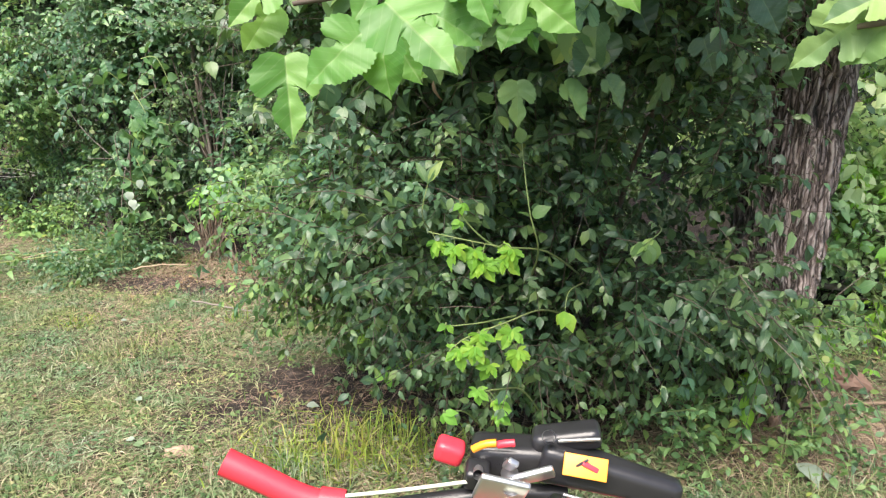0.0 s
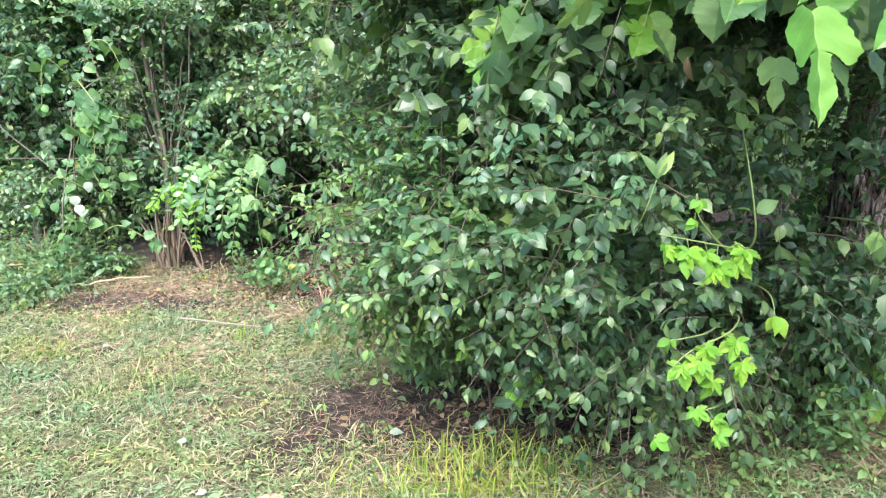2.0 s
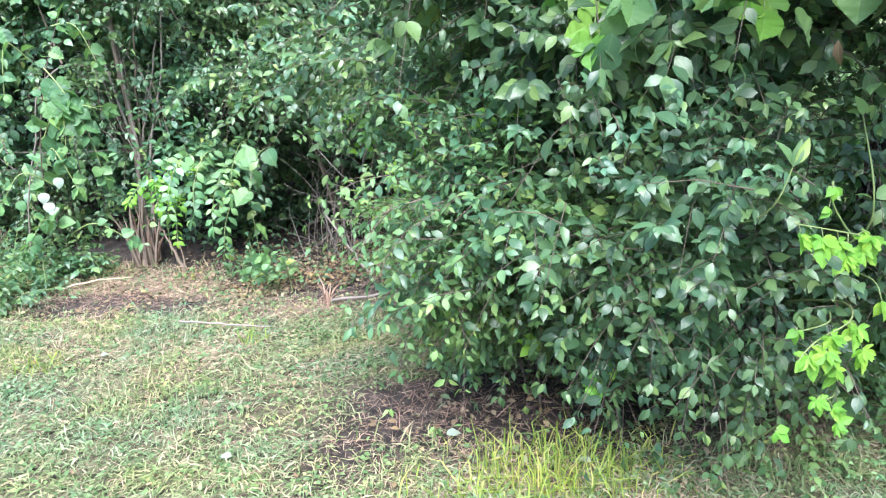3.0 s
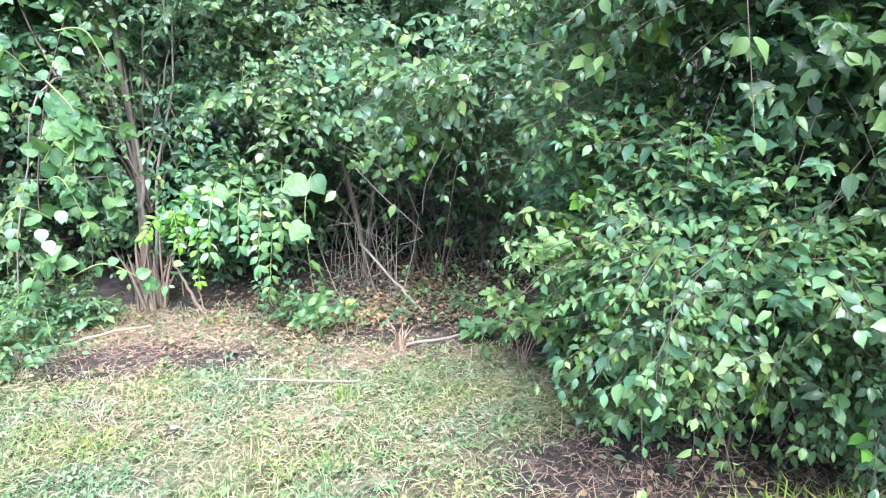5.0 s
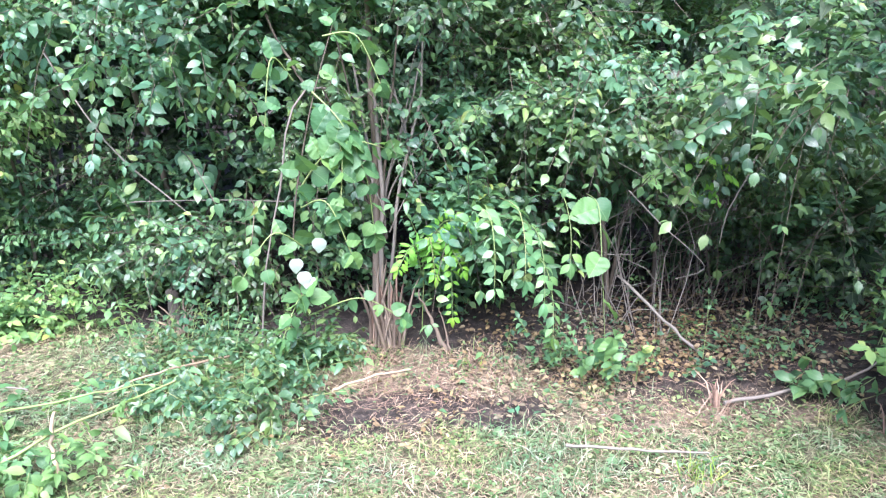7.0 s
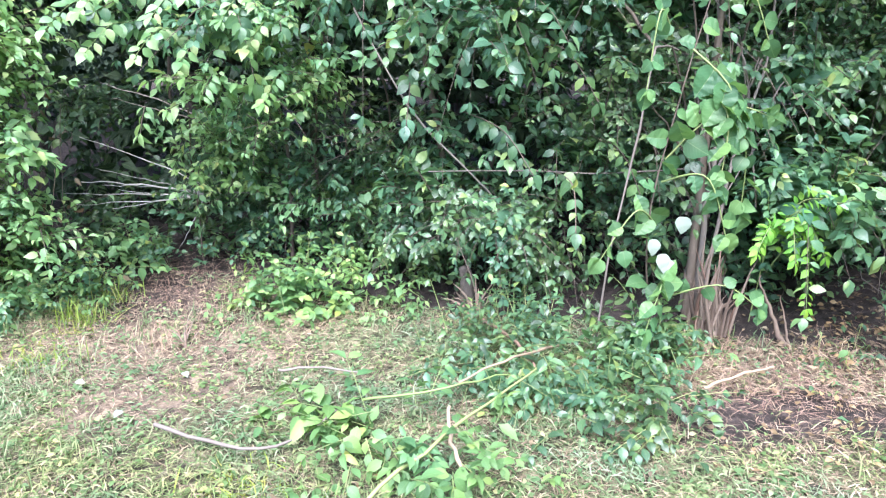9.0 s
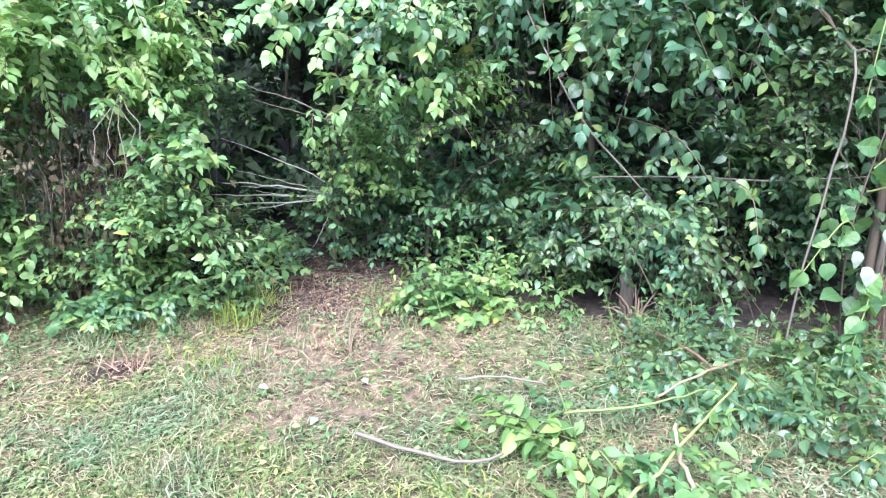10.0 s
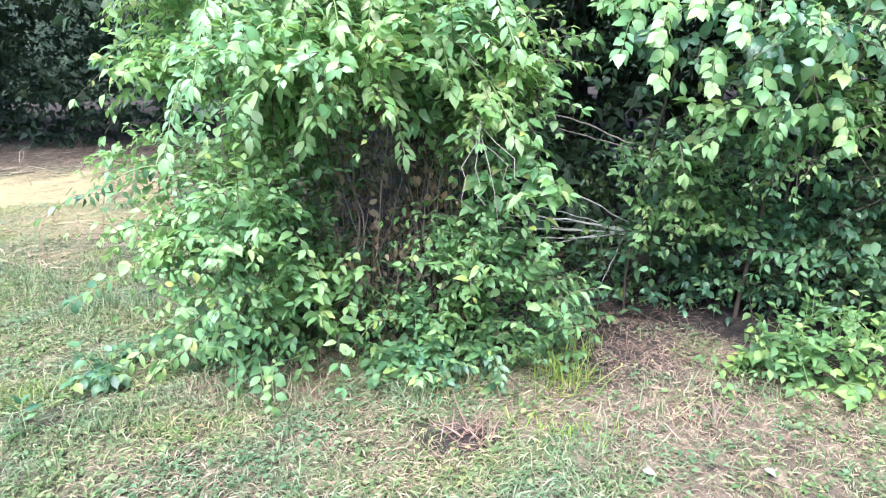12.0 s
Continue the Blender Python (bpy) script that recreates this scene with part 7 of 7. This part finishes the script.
def chunk(name, label, place, size, mat, seed, turn=0.0):
    """A worn, irregular piece of wood or bark."""
    rng = np.random.default_rng(seed)
    bm = bmesh.new()
    bmesh.ops.create_icosphere(bm, subdivisions=3, radius=0.5)
    for v in bm.verts:
        n = noise.noise(v.co * 3 + Vector((seed, 0, 0))) * 0.5 + noise.noise(v.co * 9) * 0.22
        v.co *= 1 + n
        v.co = Vector((v.co.x * size[0], v.co.y * size[1], v.co.z * size[2]))
    me = bpy.data.meshes.new(name)
    bm.to_mesh(me)
    bm.free()
    me.materials.append(mat)
    ob = tagged(new(name, me), label, "wood piece")
    ob.matrix_world = pose(*place, 0, 5, turn)
    return ob


chunk("bark_chip", "flat pinkish bark chip lying in the grass", (-1.25, 2.57, -0.005), (0.12, 0.07, 0.035), STRAW_RED, 1, 10)
chunk("rotten_log", "rotten brown log piece on the soil", (1.6, 3.15, 0.05), (0.3, 0.13, 0.14), STRAW_RED, 2, -30)
chunk("rotten_log", "small broken piece of rotten wood", (1.4, 3.2, 0.06), (0.16, 0.1, 0.12), STRAW_RED, 3, 20)
chunk("bark_chip", "brown bark chip standing in the clippings", (1.2, 2.75, 0.04), (0.05, 0.04, 0.1), STRAW_RED, 4, 20)
chunk("rotten_log", "dark rotten log half hidden under leaves", (-0.02, 4.3, 0.04), (0.42, 0.13, 0.12), TWIG, 5, -20)


# ---- brush mower whose handlebar stands before the shrub ----
def plain(name, colour, rough, metal=0.0, wear=0.25):
    m, nt, b, out = material(name)
    n = noise_tex(nt, 25, 5)
    nt.links.new(mix(nt, math_node(nt, "MULTIPLY", n, wear), colour, tuple(0.5 * c + 0.05 for c in colour)), b.inputs["Base Color"])
    nt.links.new(math_node(nt, "ADD", math_node(nt, "MULTIPLY", n, 0.25), rough - 0.12), b.inputs["Roughness"])
    b.inputs["Metallic"].default_value = metal
    return m


BLACK, RED, YELLOW, STEEL, WHITE = plain("black_plastic", (0.012, 0.012, 0.014), 0.32), plain("red_plastic", (0.62, 0.03, 0.05), 0.38), plain("yellow_decal", (0.75, 0.27, 0.01), 0.4), plain("bright_steel", (0.62, 0.62, 0.63), 0.32, 0.9), plain("pale_cable", (0.6, 0.62, 0.5), 0.5)


def block(centre, size, turn=(0, 0, 0), edge=0.006, taper=1.0):
    bm = bmesh.new()
    bmesh.ops.create_cube(bm, size=1)
    for v in bm.verts:
        k = taper if v.co.x > 0 else 1.0
        v.co = Vector((v.co.x * size[0], v.co.y * size[1] * k, v.co.z * size[2] * k))
    bmesh.ops.bevel(bm, geom=bm.edges[:], offset=edge, segments=3, affect="EDGES", profile=0.6)
    bm.transform(pose(*centre, *turn))
    for f in bm.faces:
        f.smooth = True
    return bm


def rod(pts, r0, r1, n=10, sides=12):
    pile = Pile()
    pile.add(*tubes(bend(pts, n)[None], np.linspace(r0, r1, n)[None], sides))
    return pile


mower = thing("brush_mower", (0.1, 1.2, 0), "walk-behind brush mower with black handlebar and red grip", "mower")
grip = part("grip", rod([(-0.31, 0.75, 1.048), (-0.27, 0.75, 1.027), (-0.22, 0.75, 1.0), (-0.178, 0.752, 0.987)], 0.017, 0.015), RED, mower, "red plastic grip")
part("collar", rod([(-0.2, 0.752, 0.992), (-0.17, 0.753, 0.987)], 0.019, 0.019, 4), RED, grip)
part("handlebar", rod([(-0.3, 0.755, 1.04), (-0.18, 0.758, 0.978), (0.0, 0.78, 0.985), (0.1, 0.79, 0.98)], 0.011, 0.012), BLACK, mower)
part("cable", rod([(-0.17, 0.75, 1.002), (-0.1, 0.752, 1.009), (-0.01, 0.765, 1.014)], 0.0024, 0.0024, 8, 6), WHITE, mower, "pale control cable")
part("knob", block((-0.043, 0.79, 1.04), (0.036, 0.028, 0.028), (10, 20, 0), 0.009), RED, mower, "red plastic knob")
housing = part("housing", block((0.032, 0.805, 1.024), (0.1, 0.05, 0.044), (0, 2, -4), 0.014), BLACK, mower, "black control housing")
part("bracket", block((-0.01, 0.775, 1.016), (0.03, 0.03, 0.03), (20, 10, 0), 0.007), BLACK, housing)
for k in range(2):
    part("decal", rod([(-0.014 + 0.03 * k, 0.775, 1.05 + 0.006 * k), (0.0 + 0.026 * k, 0.773, 1.058 + 0.001 * k), (0.014 + 0.022 * k, 0.772, 1.06)], 0.005, 0.005, 6, 8), RED if k else YELLOW, housing, "red stripe" if k else "yellow stripe")
part("cover", block((0.1, 0.798, 1.054), (0.084, 0.04, 0.026), (0, -10, -6), 0.011), BLACK, mower, "glossy black cover")
part("rib", block((0.112, 0.772, 1.064), (0.05, 0.004, 0.004), (0, -6, -6), 0.0015), STEEL, mower)
part("button", rod([(0.076, 0.775, 1.066), (0.076, 0.764, 1.073)], 0.008, 0.008, 3, 14), STEEL, mower, "round steel button")
console = part("console", block((0.15, 0.775, 1.016), (0.17, 0.05, 0.05), (0, 13, -8), 0.012, 0.6), BLACK, mower, "black console")
part("decal", block((0.1163, 0.748, 1.0427), (0.051, 0.026, 0.003), (55, 8, -6), 0.001), YELLOW, console, "yellow warning decal")
part("mark", block((0.122, 0.7455, 1.0442), (0.02, 0.006, 0.002), (55, 30, -6), 0.0008), RED, console)
part("mark", block((0.112, 0.7475, 1.048), (0.018, 0.003, 0.002), (55, -35, -6), 0.0008), BLACK, console)
part("trim", rod([(0.092, 0.752, 1.004), (0.144, 0.748, 0.992), (0.22, 0.75, 0.975)], 0.0022, 0.0022, 8, 6), STEEL, console)
lever = part("lever", block((0.018, 0.738, 1.018), (0.058, 0.008, 0.062), (35, 14, 0), 0.0035), STEEL, mower, "bent steel lever plate")
part("washer", rod([(0.03, 0.79, 1.012), (0.03, 0.73, 1.028)], 0.011, 0.011, 3, 18), STEEL, lever)
part("arm", block((0.053, 0.742, 1.034), (0.056, 0.008, 0.022), (35, -16, 0), 0.0035), STEEL, lever)
part("claw", block((0.03, 0.748, 1.046), (0.014, 0.008, 0.02), (35, 30, 0), 0.003), STEEL, lever)
part("rod", rod([(0.022, 0.728, 1.01), (0.05, 0.728, 0.999), (0.08, 0.73, 0.986)], 0.0055, 0.0055, 6), WHITE, lever)
part("bolt", rod([(-0.008, 0.785, 1.02), (-0.008, 0.74, 1.037)], 0.006, 0.006, 3), STEEL, lever)
part("pivot", rod([(0.085, 0.755, 0.99), (0.085, 0.725, 1.002)], 0.012, 0.012, 3, 16), BLACK, mower)
for sx in (-0.02, 0.2):
    part("upright", rod([(sx, 0.79, 0.98), (sx, 0.95, 0.75), (sx, 1.15, 0.4), (sx, 1.25, 0.3)], 0.014, 0.014), BLACK, mower)
part("deck", block((0.09, 1.3, 0.23), (0.5, 0.55, 0.14), (0, 0, 0), 0.03), RED, mower, "red steel deck")
part("engine", block((0.09, 1.25, 0.34), (0.22, 0.22, 0.12), (0, 0, 0), 0.03), BLACK, mower)
for sx in (-0.2, 0.38):
    wheel = part("wheel", rod([(sx - 0.04, 1.25, 0.14), (sx + 0.04, 1.25, 0.14)], 0.15, 0.15, 3, 24), BLACK, mower)
    part("hub", rod([(sx - 0.05, 1.25, 0.14), (sx + 0.05, 1.25, 0.14)], 0.05, 0.05, 3, 16), STEEL, wheel)
